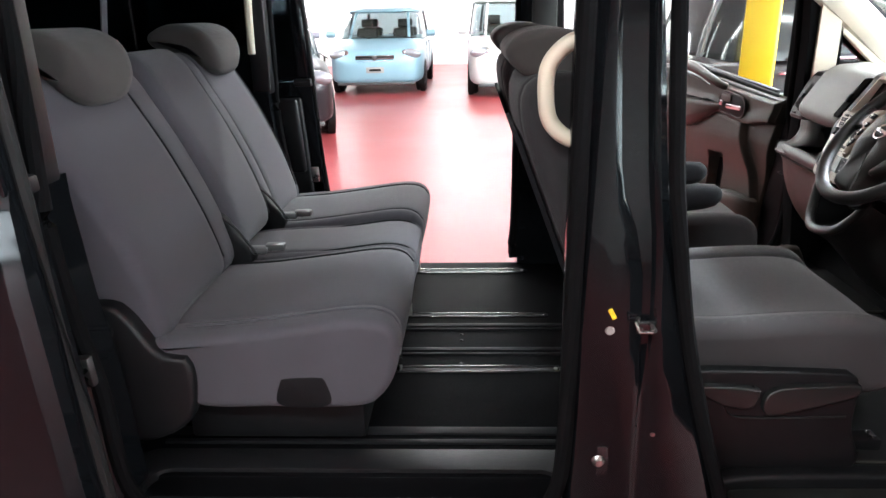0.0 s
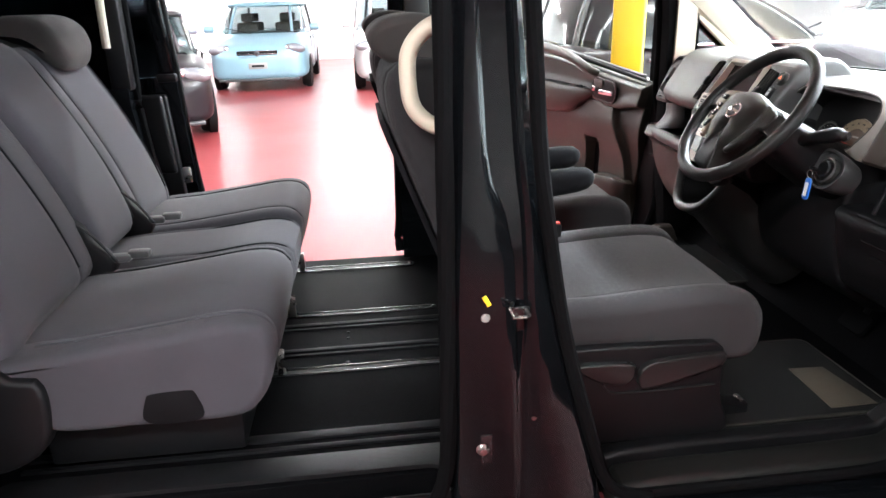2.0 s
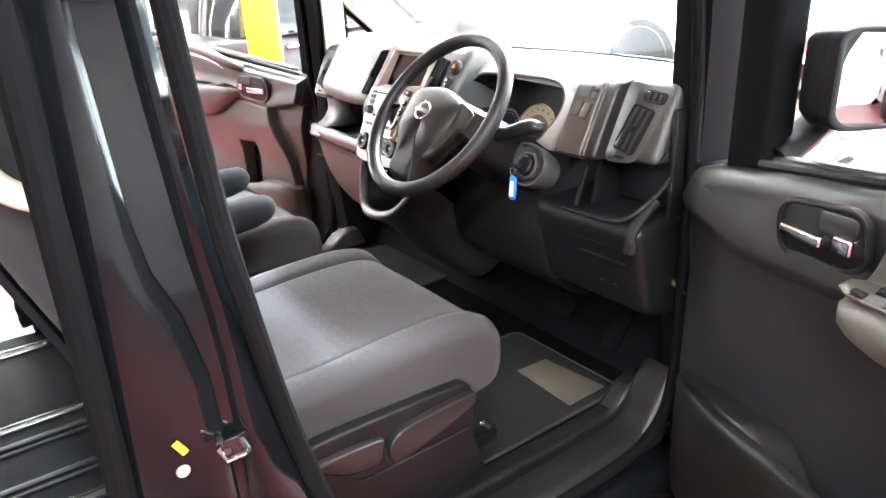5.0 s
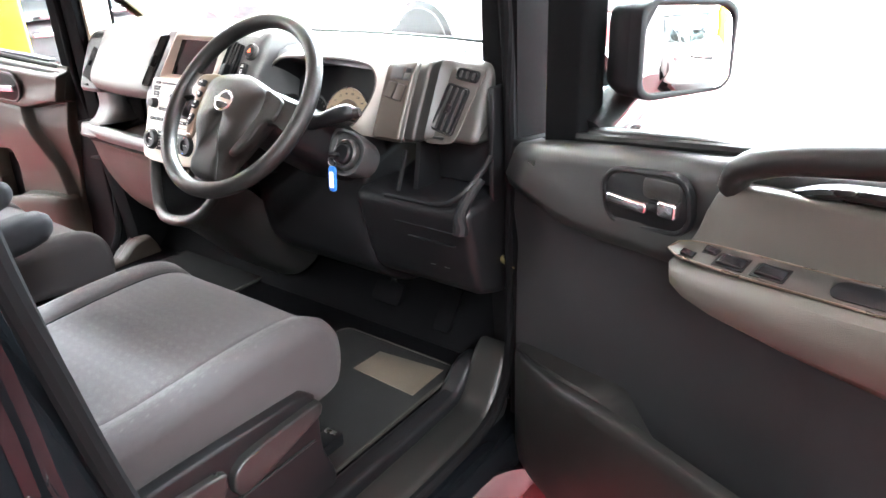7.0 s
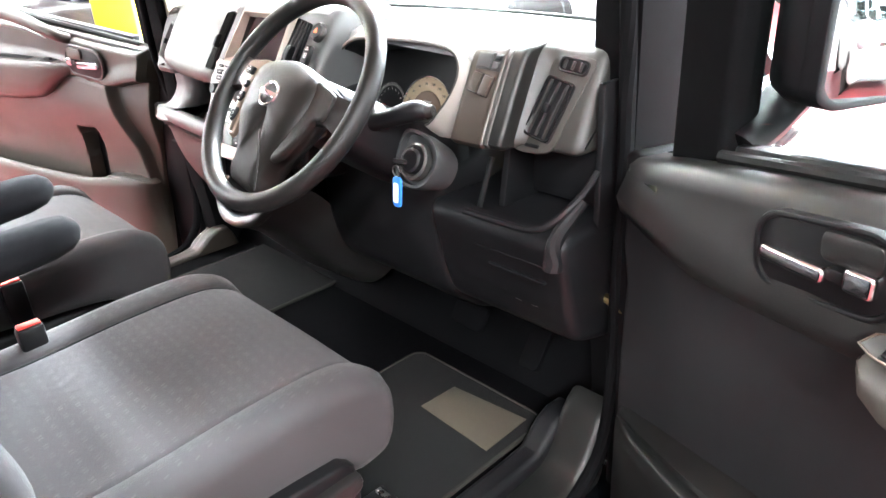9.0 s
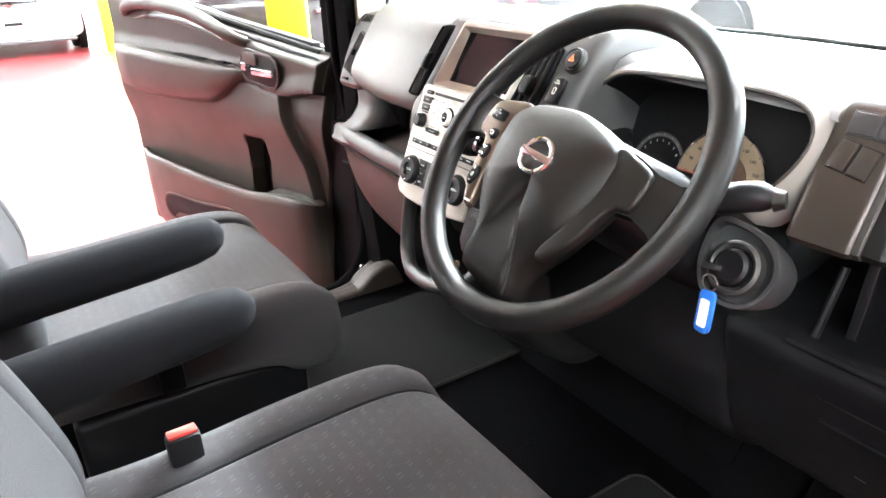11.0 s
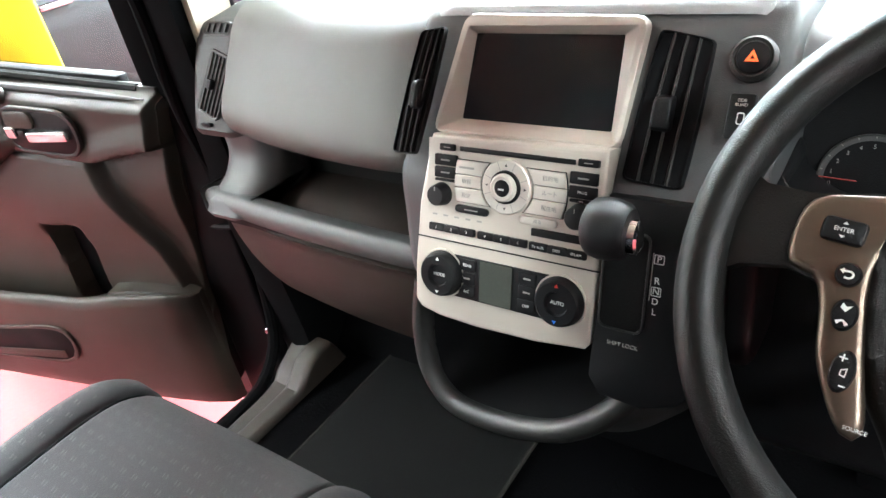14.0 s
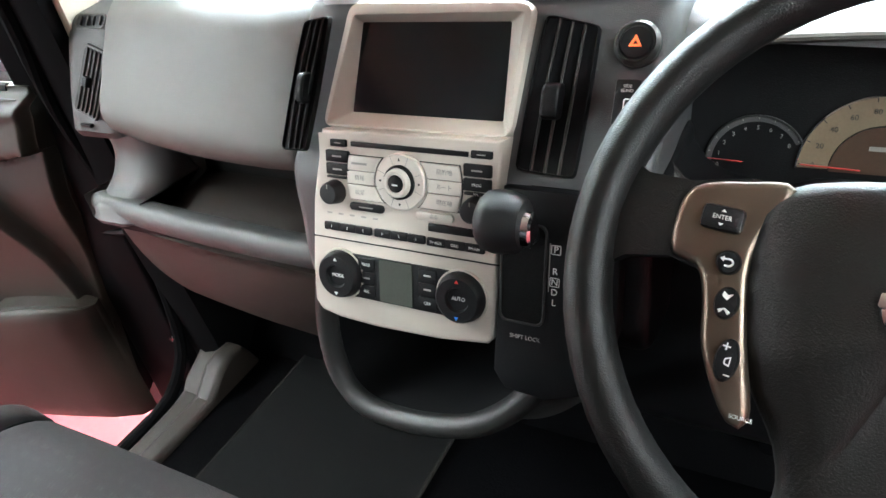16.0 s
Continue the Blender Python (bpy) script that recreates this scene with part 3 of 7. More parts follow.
# striker, plates and label on the right-hand centre pillar
pil = [o for o in van.children if o.name.startswith("centre_pillar")][0]
bm = tube(B(), [(0.03, -0.81, 0.945), (0.022, -0.832, 0.945), (0.026, -0.838, 0.93), (0.05, -0.838, 0.93), (0.056, -0.832, 0.93), (0.056, -0.80, 0.93)], 0.0036, 8)
striker = part("door_striker", bm, M_STEEL, pil, "zinc-plated door striker")
part("striker_plate", box(B(), (0.046, -0.806, 0.925), (0.036, 0.006, 0.026), 0.002), M_GLOSSB, striker)
for dx in (-0.010, 0.012):
    part("striker_bolt", turned(B(), [(0, 0), (0.005, 0), (0.004, 0.003), (0, 0.0035)], axes((0.046 + dx, -0.809, 0.922), (1, 0, 0), (0, 0, 1)), 10), M_DARKST, striker)
bm = turned(B(), [(0, 0), (0.013, 0), (0.013, 0.003), (0.009, 0.006), (0.007, 0.012), (0, 0.013)], axes((-0.025, -0.806, 0.64), (1, 0, 0), (0, 0, 1)), 16)
latch = part("door_latch", bm, M_STEEL, pil)
part("latch_plate", box(B(), (-0.018, -0.806, 0.64), (0.022, 0.006, 0.066), 0.002), M_GLOSSB, latch)
part("warning_label", box(B(), (0, 0, 0), (0.009, 0.002, 0.022), 0.0006, m=pose(-0.016, -0.808, 0.952, 0, -28, 0)), M_YELLOW, pil, "small yellow warning sticker")
part("plug_cap", turned(B(), [(0, 0), (0.009, 0), (0.007, 0.003), (0, 0.003)], axes((-0.018, -0.806, 0.918), (1, 0, 0), (0, 0, 1)) @ pose(0, 0, 0, 0, 0, 0), 14), M_GREYPR, pil)
part("door_check_bolt", turned(B(), [(0, 0), (0.006, 0), (0.004, 0.004), (0, 0.004)], axes((0.075, -0.806, 0.70), (1, 0, 0), (0, 0, 1)), 10), M_STEEL, pil)
for s in (-1, 1):
    # cream grab handle on the centre pillar, inside
    pts = spline([(-0.03, s * 0.675, 1.425), (-0.085, s * 0.665, 1.42), (-0.125, s * 0.66, 1.38), (-0.13, s * 0.66, 1.32), (-0.12, s * 0.66, 1.275), (-0.085, s * 0.665, 1.245), (-0.03, s * 0.675, 1.24)], 40)
    part("grab_handle", tube(B(), pts, 0.0155, 12, up=(0, 1, 0)), M_CREAM, van, "cream plastic grab handle")
    part("pillar_inner_trim", box(B(), (0.0, s * 0.655, 1.36), (0.09, 0.03, 0.72), 0.012), M_TRIMD, van)
part("roof_panel", box(B(), (-0.72, 0, 1.79), (3.2, 1.46, 0.03), 0.012, 2), M_PAINT, van)
part("headlining", box(B(), (-0.72, 0, 1.74), (3.1, 1.36, 0.03), 0.012, 2), M_CREAM, van)
part("tailgate", box(B(), (-2.25, 0, 0.78), (0.08, 1.5, 0.86), 0.03, 2), M_PAINT, van)
part("tailgate_glass", box(B(), (-2.25, 0, 1.47), (0.006, 1.4, 0.54)), M_TINT, van)
# windscreen and nose
m = axes((1.52, 0, 1.19), (0, 1, 0), (-0.785, 0, 0.62))
part("windscreen", plate(B(), [(-0.72, 0), (0.72, 0), (0.64, 0.90), (-0.64, 0.90)], 0.005, m), M_GLASS, van, "clear windscreen").visible_shadow = False
rings = []
for x, w, top, low in ((1.31, 0.845, 1.135, 0.30), (1.42, 0.845, 1.125, 0.31), (1.55, 0.845, 1.11, 0.32), (1.80, 0.82, 1.06, 0.30), (1.98, 0.76, 0.97, 0.28), (2.10, 0.64, 0.80, 0.28), (2.14, 0.55, 0.55, 0.30)):
    rings.append([(x, -w, low), (x, -w, top - 0.16), (x, -w + 0.03, top - 0.06), (x, -w + 0.12, top), (x, -0.35, top + 0.05), (x, 0.35, top + 0.05), (x, w - 0.12, top), (x, w - 0.03, top - 0.06), (x, w, top - 0.16), (x, w, low)])
for s in (-1, 1):
    part("front_wing", box(B(), (1.195, s * 0.822, 0.66), (0.226, 0.036, 0.72), 0.012, 3), M_PAINT, van, "glossy black wing panel")
part("bonnet", loft(B(), rings), M_PAINT, van, "glossy black bonnet with rounded wings")
for s in (-1, 1):
    pts = [(1.40, s * 0.838, 0.985), (1.50, s * 0.845, 0.985), (1.62, s * 0.842, 0.98), (1.76, s * 0.825, 0.96), (1.88, s * 0.79, 0.93), (1.97, s * 0.74, 0.89)]
    lamp = part("headlamp", tube(B(), spline(pts, 24), [0.004 + 0.034 * math.sin(min(1.0, k / 9) * math.pi / 2) for k in range(24)], 14), M_CHROME, van, "swept chrome headlamp")
    # amber tube that runs below the headlamp
    part("headlamp_trim", tube(B(), [(x, y, z - 0.045) for x, y, z in spline(pts, 24)], 0.010, 8), M_AMBER, lamp)
    for x in (1.40, -1.46):
        bm = turned(B(), [(0.19, -0.10), (0.30, -0.10), (0.32, -0.07), (0.32, 0.07), (0.30, 0.10), (0.19, 0.10)], axes((x, s * 0.745, 0.32), (1, 0, 0), (0, 0, 1)), 36)
        tyre = part("wheel", bm, M_RUBBER, van)
        part("rim", turned(B(), [(0, -0.03), (0.19, -0.05), (0.20, 0.06), (0.19, 0.06), (0.16, 0.02), (0.05, 0.03), (0, 0.03)], axes((x, s * 0.745, 0.32), (1, 0, 0), (0, 0, 1)), 30), M_STEEL, tyre)


# ---- hinged front doors ----
def driver_trim(d, s, flat):
    """Charcoal inner trim of the driver's door: card, ledge, padded arm, switches, grip, handle, bin."""
    # inner trim: main card, upper ledge, padded arm
    card = [(0.045, 0.40), (0.02, 0.60), (0.02, 0.9), (0.05, 1.05), (0.6, 1.05), (1.2, 1.05), (1.27, 1.02), (1.25, 0.6), (1.2, 0.42), (1.12, 0.36), (0.15, 0.36)]
    bm = plate(B(), spline(card, 60, True).tolist(), 0.03, flat(0.03), 0.01, 3)
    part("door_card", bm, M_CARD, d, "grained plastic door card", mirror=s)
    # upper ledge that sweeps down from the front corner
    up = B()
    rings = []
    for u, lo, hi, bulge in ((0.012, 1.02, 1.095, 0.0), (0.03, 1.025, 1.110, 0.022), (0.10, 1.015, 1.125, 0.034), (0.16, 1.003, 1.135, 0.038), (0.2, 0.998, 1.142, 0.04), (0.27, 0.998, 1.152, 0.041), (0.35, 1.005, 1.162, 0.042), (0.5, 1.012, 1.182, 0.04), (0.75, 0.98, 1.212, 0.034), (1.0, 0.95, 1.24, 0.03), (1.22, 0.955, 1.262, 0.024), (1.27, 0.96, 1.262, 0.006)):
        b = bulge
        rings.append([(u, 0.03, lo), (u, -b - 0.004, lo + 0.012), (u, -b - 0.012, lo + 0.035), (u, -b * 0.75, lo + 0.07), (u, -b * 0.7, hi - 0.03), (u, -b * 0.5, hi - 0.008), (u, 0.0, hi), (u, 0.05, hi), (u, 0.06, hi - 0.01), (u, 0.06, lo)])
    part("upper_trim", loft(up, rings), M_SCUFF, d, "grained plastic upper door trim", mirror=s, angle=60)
    # armrest bolster, fabric covered
    rings = []
    arm = ((0.418, 1.026, 1.036, 0.03), (0.428, 1.012, 1.046, 0.06), (0.45, 0.998, 1.054, 0.085), (0.48, 0.986, 1.060, 0.096), (0.53, 0.978, 1.067, 0.104), (0.62, 0.974, 1.080, 0.108), (0.80, 0.972, 1.102, 0.108), (1.05, 0.972, 1.124, 0.10), (1.23, 0.978, 1.138, 0.08), (1.265, 0.99, 1.13, 0.03))
    for u, lo, hi, b in arm:
        h = hi - lo
        rings.append([(u, 0.02, lo), (u, -b * 0.7, lo + 0.08 * h), (u, -b * 0.98, lo + 0.3 * h), (u, -b, lo + 0.6 * h), (u, -b * 0.95, hi - 0.020 * min(1, b / 0.08)), (u, -b * 0.45, hi + 0.006), (u, 0.02, hi + 0.01)])
    part("armrest", loft(B(), rings), M_BOLST, d, "padded olive-grey armrest", mirror=s, angle=50)
    pad = [(0.440, 1.035), (0.455, 1.08), (0.474, 1.135), (0.50, 1.158), (0.60, 1.168), (0.80, 1.178), (1.1, 1.18), (1.22, 1.175), (1.24, 1.09), (0.8, 1.06), (0.55, 1.04)]
    part("bolster", plate(B(), spline(pad, 60, True).tolist(), 0.03, flat(-0.018), 0.010, 3), M_BOLST, d, "olive-grey padded bolster", mirror=s)
    # window switches on the armrest
    SW = pose(0.43, 0, 1.083, 0, -6.6, 0) @ pose(0, 0, 0, 24, 0, 0)
    outline = [(0.0, -0.075), (0.05, -0.088), (0.20, -0.094), (0.42, -0.092), (0.43, -0.06), (0.20, -0.054), (0.03, -0.052)]
    slots, cup_at = ((0.035, -0.079, 0.022), (0.062, -0.064, 0.022), (0.098, -0.075, 0.044), (0.152, -0.076, 0.044)), (0.29, -0.075)
    sw = part("switch_panel", plate(B(), spline(outline, 40, True).tolist(), 0.006, SW, 0.002), M_SWP, d, "window switch panel", mirror=s)
    part("panel_edge", tube(B(), [tuple(SW @ Vector((x, y, 0.005))) for x, y in spline(outline, 50, True)], 0.0016, 6, True), M_WSILVER, sw, mirror=s)
    for u, v, w in slots:
        bm = box(B(), (u, v, 0.0065), (w, 0.024 if w > 0.03 else 0.012, 0.003), 0.001, m=SW)
        hole = part("switch_well", bm, M_BLACK, sw, mirror=s)
        bm = padding(B(), [(u - w * 0.35, 0.007), (u - w * 0.3, 0.013), (u - w * 0.1, 0.012), (u + w * 0.4, 0.009), (u + w * 0.4, 0.006)], soft(v - (0.009 if w > 0.03 else 0.005), v + (0.009 if w > 0.03 else 0.005), 0.002), 20)
        bm.transform(SW)
        part("window_switch", bm, M_GLOSSB, hole, mirror=s)
    bm = plate(B(), rounded(0.13, 0.028, 0.012, 5, cup_at), 0.002, SW @ Matrix.Translation((0, 0, 0.0065)), 0.001)
    part("pull_cup", bm, M_BLACK, sw, mirror=s)
    # arched pull grip above the ledge
    pts = spline([(0.493, -0.034, 1.154), (0.52, -0.055, 1.188), (0.58, -0.06, 1.214), (0.68, -0.062, 1.234), (0.80, -0.062, 1.253), (0.95, -0.06, 1.264), (1.06, -0.05, 1.261), (1.15, -0.03, 1.222)], 40)
    part("pull_grip", tube(B(), pts, [0.0185 + 0.003 * math.sin(k / 39 * math.pi) for k in range(40)], 12), M_SCUFF, d, mirror=s)
    bm = tube(B(), spline([(0.56, -0.02, 1.155), (0.62, -0.028, 1.178), (0.70, -0.03, 1.188), (0.82, -0.03, 1.195), (0.95, -0.028, 1.195), (1.04, -0.02, 1.185)], 30), 0.014, 10, flat=0.7)
    part("grip_inlay", bm, M_LEVER, d, mirror=s)
    # release handle in its oval cup, leaning with the waistline
    HP = flat(0) @ pose(0.36, 1.098, 0, 0, 0, 8)
    bm = plate(B(), rounded(0.155, 0.082, 0.03, 6), 0.004, HP @ Matrix.Translation((0, 0, 0.036)), 0.002)
    cup = part("handle_cup", bm, M_BLACK, d, "dark oval handle recess", mirror=s)
    bm = framed(B(), rounded(0.166, 0.092, 0.036, 6), rounded(0.150, 0.076, 0.029, 6), 0.012, HP @ Matrix.Translation((0, 0, 0.032)), 0.004)
    part("cup_rim", bm, M_BLACK, cup, mirror=s)
    bm = plate(B(), rounded(0.078, 0.017, 0.006, 4), 0.012, HP @ pose(-0.027, -0.004, 0.042, 0, 0, -7), 0.004, 3)
    part("release_lever", bm, M_CHROME, cup, "chrome release lever", mirror=s)
    bm = plate(B(), rounded(0.032, 0.024, 0.005, 4), 0.013, HP @ pose(0.047, -0.006, 0.040, 0, 0, -6), 0.004, 3)
    part("lock_button", bm, M_CHROME, cup, "chrome lock button", mirror=s)
    part("lock_link", plate(B(), rounded(0.02, 0.014, 0.003, 3), 0.010, HP @ pose(0.020, -0.006, 0.038, 0, 0, -6), 0.003), M_BLACK, cup, mirror=s)
    part("cup_flap", plate(B(), rounded(0.066, 0.032, 0.010, 4), 0.010, HP @ pose(0.034, 0.020, 0.036, 0, 0, -4), 0.004), M_SCUFF, cup, mirror=s)
    # bin along the foot of the door
    rings = []
    bins = ((0.03, 0.676, 0.004), (0.05, 0.684, 0.025), (0.12, 0.696, 0.052), (0.22, 0.710, 0.074), (0.30, 0.722, 0.084), (0.325, 0.726, 0.086), (0.34, 0.727, 0.087), (0.40, 0.730, 0.088), (0.6, 0.728, 0.09), (0.9, 0.69, 0.088), (1.12, 0.65, 0.075), (1.22, 0.63, 0.03))
    for u, zt, b in bins:
        rings.append([(u, 0.0, 0.40), (u, -b * 0.75, 0.405), (u, -b * 0.95, 0.45), (u, -b, zt - 0.03), (u, -b * 0.98, zt - 0.006), (u, -b * 0.9, zt), (u, -b * 0.72, zt), (u, -b * 0.66, zt - 0.01), (u, -b * 0.6, zt - 0.10 * min(1, max(0, (u - 0.32) / 0.10)) * (u < 1.2)), (u, 0.0, zt + 0.006 - 0.10 * min(1, max(0, (u - 0.32) / 0.10)) * (u < 1.2))])
    part("door_bin", loft(B(), rings), M_SCUFF, d, "moulded storage bin", mirror=s, angle=50)
    part("bin_slot", box(B(), (0.80, -0.079, 0.475), (0.48, 0.012, 0.06), 0.005), M_BLACK, d, mirror=s)


def smooth(a, b, x):
    x = min(1.0, max(0.0, (x - a) / (b - a)))
    return x * x * (3 - 2 * x)


def passenger_trim(d, s, flat):
    """Brown-grey inner trim of the passenger's door."""
    front = lambda z: 0.115 - 0.177 * (z - 0.46)
    sill = lambda u: 1.120 + 0.112 * u
    groove = lambda u: float(np.interp(u, (0.0, 0.04, 0.10, 0.145, 0.18, 0.29, 0.42, 0.6, 1.27), (1.020, 1.020, 1.012, 1.002, 0.998, 1.016, 1.034, 1.046, 1.06)))
    recess = lambda z: float(np.interp(z, (0.60, 0.64, 0.80, 0.88, 0.95, 1.0), (0.07, 0.086, 0.126, 0.158, 0.186, 0.20)))

    def depth(u, z):
        g = groove(u)
        low = 0.016 + 0.026 * smooth(0.76, 0.93, z) * (1 - 0.35 * smooth(0.93, g, z))
        low -= 0.034 * smooth(0.012, -0.004, u - recess(z)) * smooth(0.60, 0.66, z)
        high = 0.040 - 0.010 * smooth(g + 0.015, g + 0.07, z) - 0.05 * smooth(sill(u) - 0.026, sill(u), z) ** 2
        k = smooth(g - 0.006, g + 0.008, z)
        b = low * (1 - k) + high * k - 0.007 * math.exp(-((z - g + 0.002) / 0.005) ** 2)
        # tall pocket beside the bin
        side = smooth(0.0, 0.010, u - (0.318 + 0.10 * max(0, 0.79 - z))) * smooth(0.0, 0.010, 0.434 + 0.05 * (0.84 - z) - u)
        b -= 0.052 * side * smooth(0.0, 0.010, 0.850 - z) * smooth(0.60, 0.61, z)
        # round off towards the front edge
        return b - 0.03 * smooth(front(z) + 0.014, front(z), u) ** 2

    nu, nz = 190, 130
    bm = B()
    grid = []
    for j in range(nz + 1):
        row = []
        for i in range(nu + 1):
            p = (i / nu) ** 1.5
            zb, u1 = 0.36, 1.265
            u = front(0.7) + (u1 - front(0.7)) * p
            z = zb + (sill(u) - zb) * j / nz
            u = front(z) + (u1 - front(z)) * p
            row.append(bm.verts.new((u, -depth(u, z), z)))
        grid.append(row)
    for j in range(nz):
        for i in range(nu):
            bm.faces.new((grid[j][i], grid[j][i + 1], grid[j + 1][i + 1], grid[j + 1][i]))
    rim = grid[0][:] + [r[-1] for r in grid[1:]] + grid[-1][-2::-1] + [r[0] for r in grid[-2:0:-1]]
    back = [bm.verts.new((v.co.x, 0.038, v.co.z)) for v in rim]
    for k in range(len(rim)):
        q = (k + 1) % len(rim)
        bm.faces.new((rim[q], rim[k], back[k], back[q]))
    bmesh.ops.recalc_face_normals(bm, faces=bm.faces)
    part("door_card", bm, M_CARDB, d, "moulded brown-grey door card with front recess", mirror=s, angle=60)
    # flat black plate deepens the shade at the pocket's bottom
    part("pocket_shade", plate(B(), [(0.325, 0.62), (0.442, 0.62), (0.432, 0.845), (0.322, 0.845)], 0.002, flat(0.032)), M_POST, d, "black plate for the pocket's shade", mirror=s)
    # window glare on the sill, set as a paler grey strip
    part("sill_glare", tube(B(), [(u, -0.006 + 0.004 * math.sin(u * 2), sill(u) - 0.005) for u in np.linspace(0.015, 1.25, 30)], [0.0085 * min(1, 0.15 + k / 4) for k in range(30)], 8), M_HOUS, d, "sill edge with window glare set in pale grey", mirror=s)
    # armrest with its flat ledge
    rings = []
    for u, lo, hi, b in ((0.345, 1.046, 1.060, 0.035), (0.37, 1.034, 1.066, 0.05), (0.42, 1.010, 1.069, 0.064), (0.47, 0.980, 1.071, 0.072), (0.51, 0.956, 1.072, 0.076), (0.56, 0.938, 1.073, 0.079), (0.70, 0.924, 1.075, 0.080), (0.90, 0.916, 1.078, 0.080), (1.1, 0.912, 1.08, 0.074), (1.23, 0.92, 1.08, 0.058), (1.262, 0.94, 1.07, 0.03)):
        rings.append([(u, 0.0, lo), (u, -b * 0.75, lo + (hi - lo) * 0.04), (u, -b * 0.93, lo + (hi - lo) * 0.16), (u, -b, lo + (hi - lo) * 0.45), (u, -b, lo + (hi - lo) * 0.8), (u, -b * 0.97, hi - 0.006), (u, -b * 0.88, hi), (u, 0.0, hi + 0.006)])
    part("armrest", loft(B(), rings), M_CARDB, d, "padded brown-grey armrest", mirror=s, angle=50)
    SW = pose(0.40, 0, 1.0735, 0, -0.8, 0) @ pose(0, 0, 0, 7, 0, 0)
    outline = [(-0.01, -0.048), (0.03, -0.060), (0.19, -0.066), (0.42, -0.066), (0.43, -0.036), (0.19, -0.030), (0.03, -0.032)]
    sw = part("switch_panel", plate(B(), spline(outline, 40, True).tolist(), 0.005, SW, 0.002), M_TRIMB, d, "window switch panel", mirror=s)
    for u, w in ((0.06, 0.075), (0.265, 0.20)):
        well = part("switch_well", plate(B(), rounded(w, 0.026, 0.008, 5, (u, -0.049)), 0.002, SW @ Matrix.Translation((0, 0, 0.005)), 0.0008), M_POST, sw, mirror=s)
        if w < 0.1:
            part("window_switch", box(B(), (u, -0.049, 0.010), (0.034, 0.015, 0.007), 0.003, m=SW), M_GLOSSB, well, mirror=s)
    # arched pull grip that closes on the ledge at its front
    path = spline([(0.352, -0.020, 1.140), (0.372, -0.046, 1.152), (0.43, -0.058, 1.176), (0.50, -0.062, 1.198), (0.58, -0.064, 1.216), (0.67, -0.064, 1.229), (0.78, -0.064, 1.236), (0.92, -0.062, 1.236), (1.04, -0.056, 1.222), (1.12, -0.034, 1.200), (1.15, -0.015, 1.19)], 50)
    part("pull_grip", tube(B(), path, [0.0165 + 0.007 * math.sin(k / 49 * math.pi) for k in range(50)], 14), M_CARDB, d, mirror=s)
    # sill glare that shows under the grip, laid in as a paler tube
    part("grip_inlay", tube(B(), spline([(0.47, -0.032, 1.140), (0.56, -0.036, 1.166), (0.68, -0.036, 1.182), (0.82, -0.036, 1.190), (0.95, -0.034, 1.188), (1.06, -0.03, 1.176)], 30), [0.014 * max(0.12, math.sin(k / 29 * math.pi)) ** 0.6 for k in range(30)], 10, flat=0.7), M_HOUS, d, "sill glare below the grip, set as a pale grey insert", mirror=s)
    # release handle in its oval cup
    HP = flat(0) @ pose(0.272, 1.073, 0, 0, 0, 6) @ Matrix.Diagonal((1.2, 1.1, 1, 1))
    cup = part("handle_cup", plate(B(), rounded(0.155, 0.082, 0.034, 6), 0.004, HP @ Matrix.Translation((0, 0, 0.038)), 0.002), M_BLACK, d, "dark oval handle recess", mirror=s)
    part("cup_rim", framed(B(), rounded(0.164, 0.090, 0.038, 6), rounded(0.150, 0.076, 0.032, 6), 0.008, HP @ Matrix.Translation((0, 0, 0.036)), 0.003), M_TRIMD, cup, mirror=s)
    part("release_lever", plate(B(), rounded(0.090, 0.020, 0.006, 4), 0.012, HP @ pose(-0.022, -0.004, 0.042, 0, 0, -7), 0.004, 3), M_CHROME, cup, "chrome release lever", mirror=s)
    part("lock_button", plate(B(), rounded(0.022, 0.024, 0.005, 4), 0.011, HP @ pose(0.058, -0.004, 0.041, 0, 0, -6), 0.004, 3), M_CHROME, cup, "chrome lock button", mirror=s)
    part("lock_link", plate(B(), rounded(0.016, 0.014, 0.003, 3), 0.010, HP @ pose(0.036, -0.005, 0.040, 0, 0, -6), 0.003), M_BLACK, cup, mirror=s)
    part("cup_flap", plate(B(), rounded(0.062, 0.032, 0.010, 4), 0.008, HP @ pose(0.034, 0.021, 0.040, 0, 0, -4), 0.003), M_CARDB, cup, mirror=s)
    # bin along the foot of the door
    rings = []
    for u, zt, b in ((0.075, 0.684, 0.020), (0.09, 0.690, 0.045), (0.158, 0.700, 0.066), (0.24, 0.698, 0.074), (0.30, 0.690, 0.078), (0.36, 0.681, 0.080), (0.40, 0.678, 0.081), (0.62, 0.674, 0.082), (0.90, 0.675, 0.082), (1.10, 0.676, 0.074), (1.22, 0.670, 0.035)):
        k = 0.11 * smooth(0.34, 0.37, u) * (u < 1.2)
        rings.append([(u, 0.0, 0.37), (u, -b * 0.70, 0.375), (u, -b * 0.93, 0.42), (u, -b, zt - 0.03), (u, -b * 0.98, zt - 0.006), (u, -b * 0.9, zt), (u, -b * 0.78, zt), (u, -b * 0.72, zt - 0.008), (u, -b * 0.66, zt - k), (u, 0.0, zt + 0.004 - k)])
    bin_ = part("door_bin", loft(B(), rings), M_CARDB, d, "moulded storage bin", mirror=s, angle=50)
    SLOT = axes((0, -0.0805, 0), (1, 0, 0), (0, 0, 1))
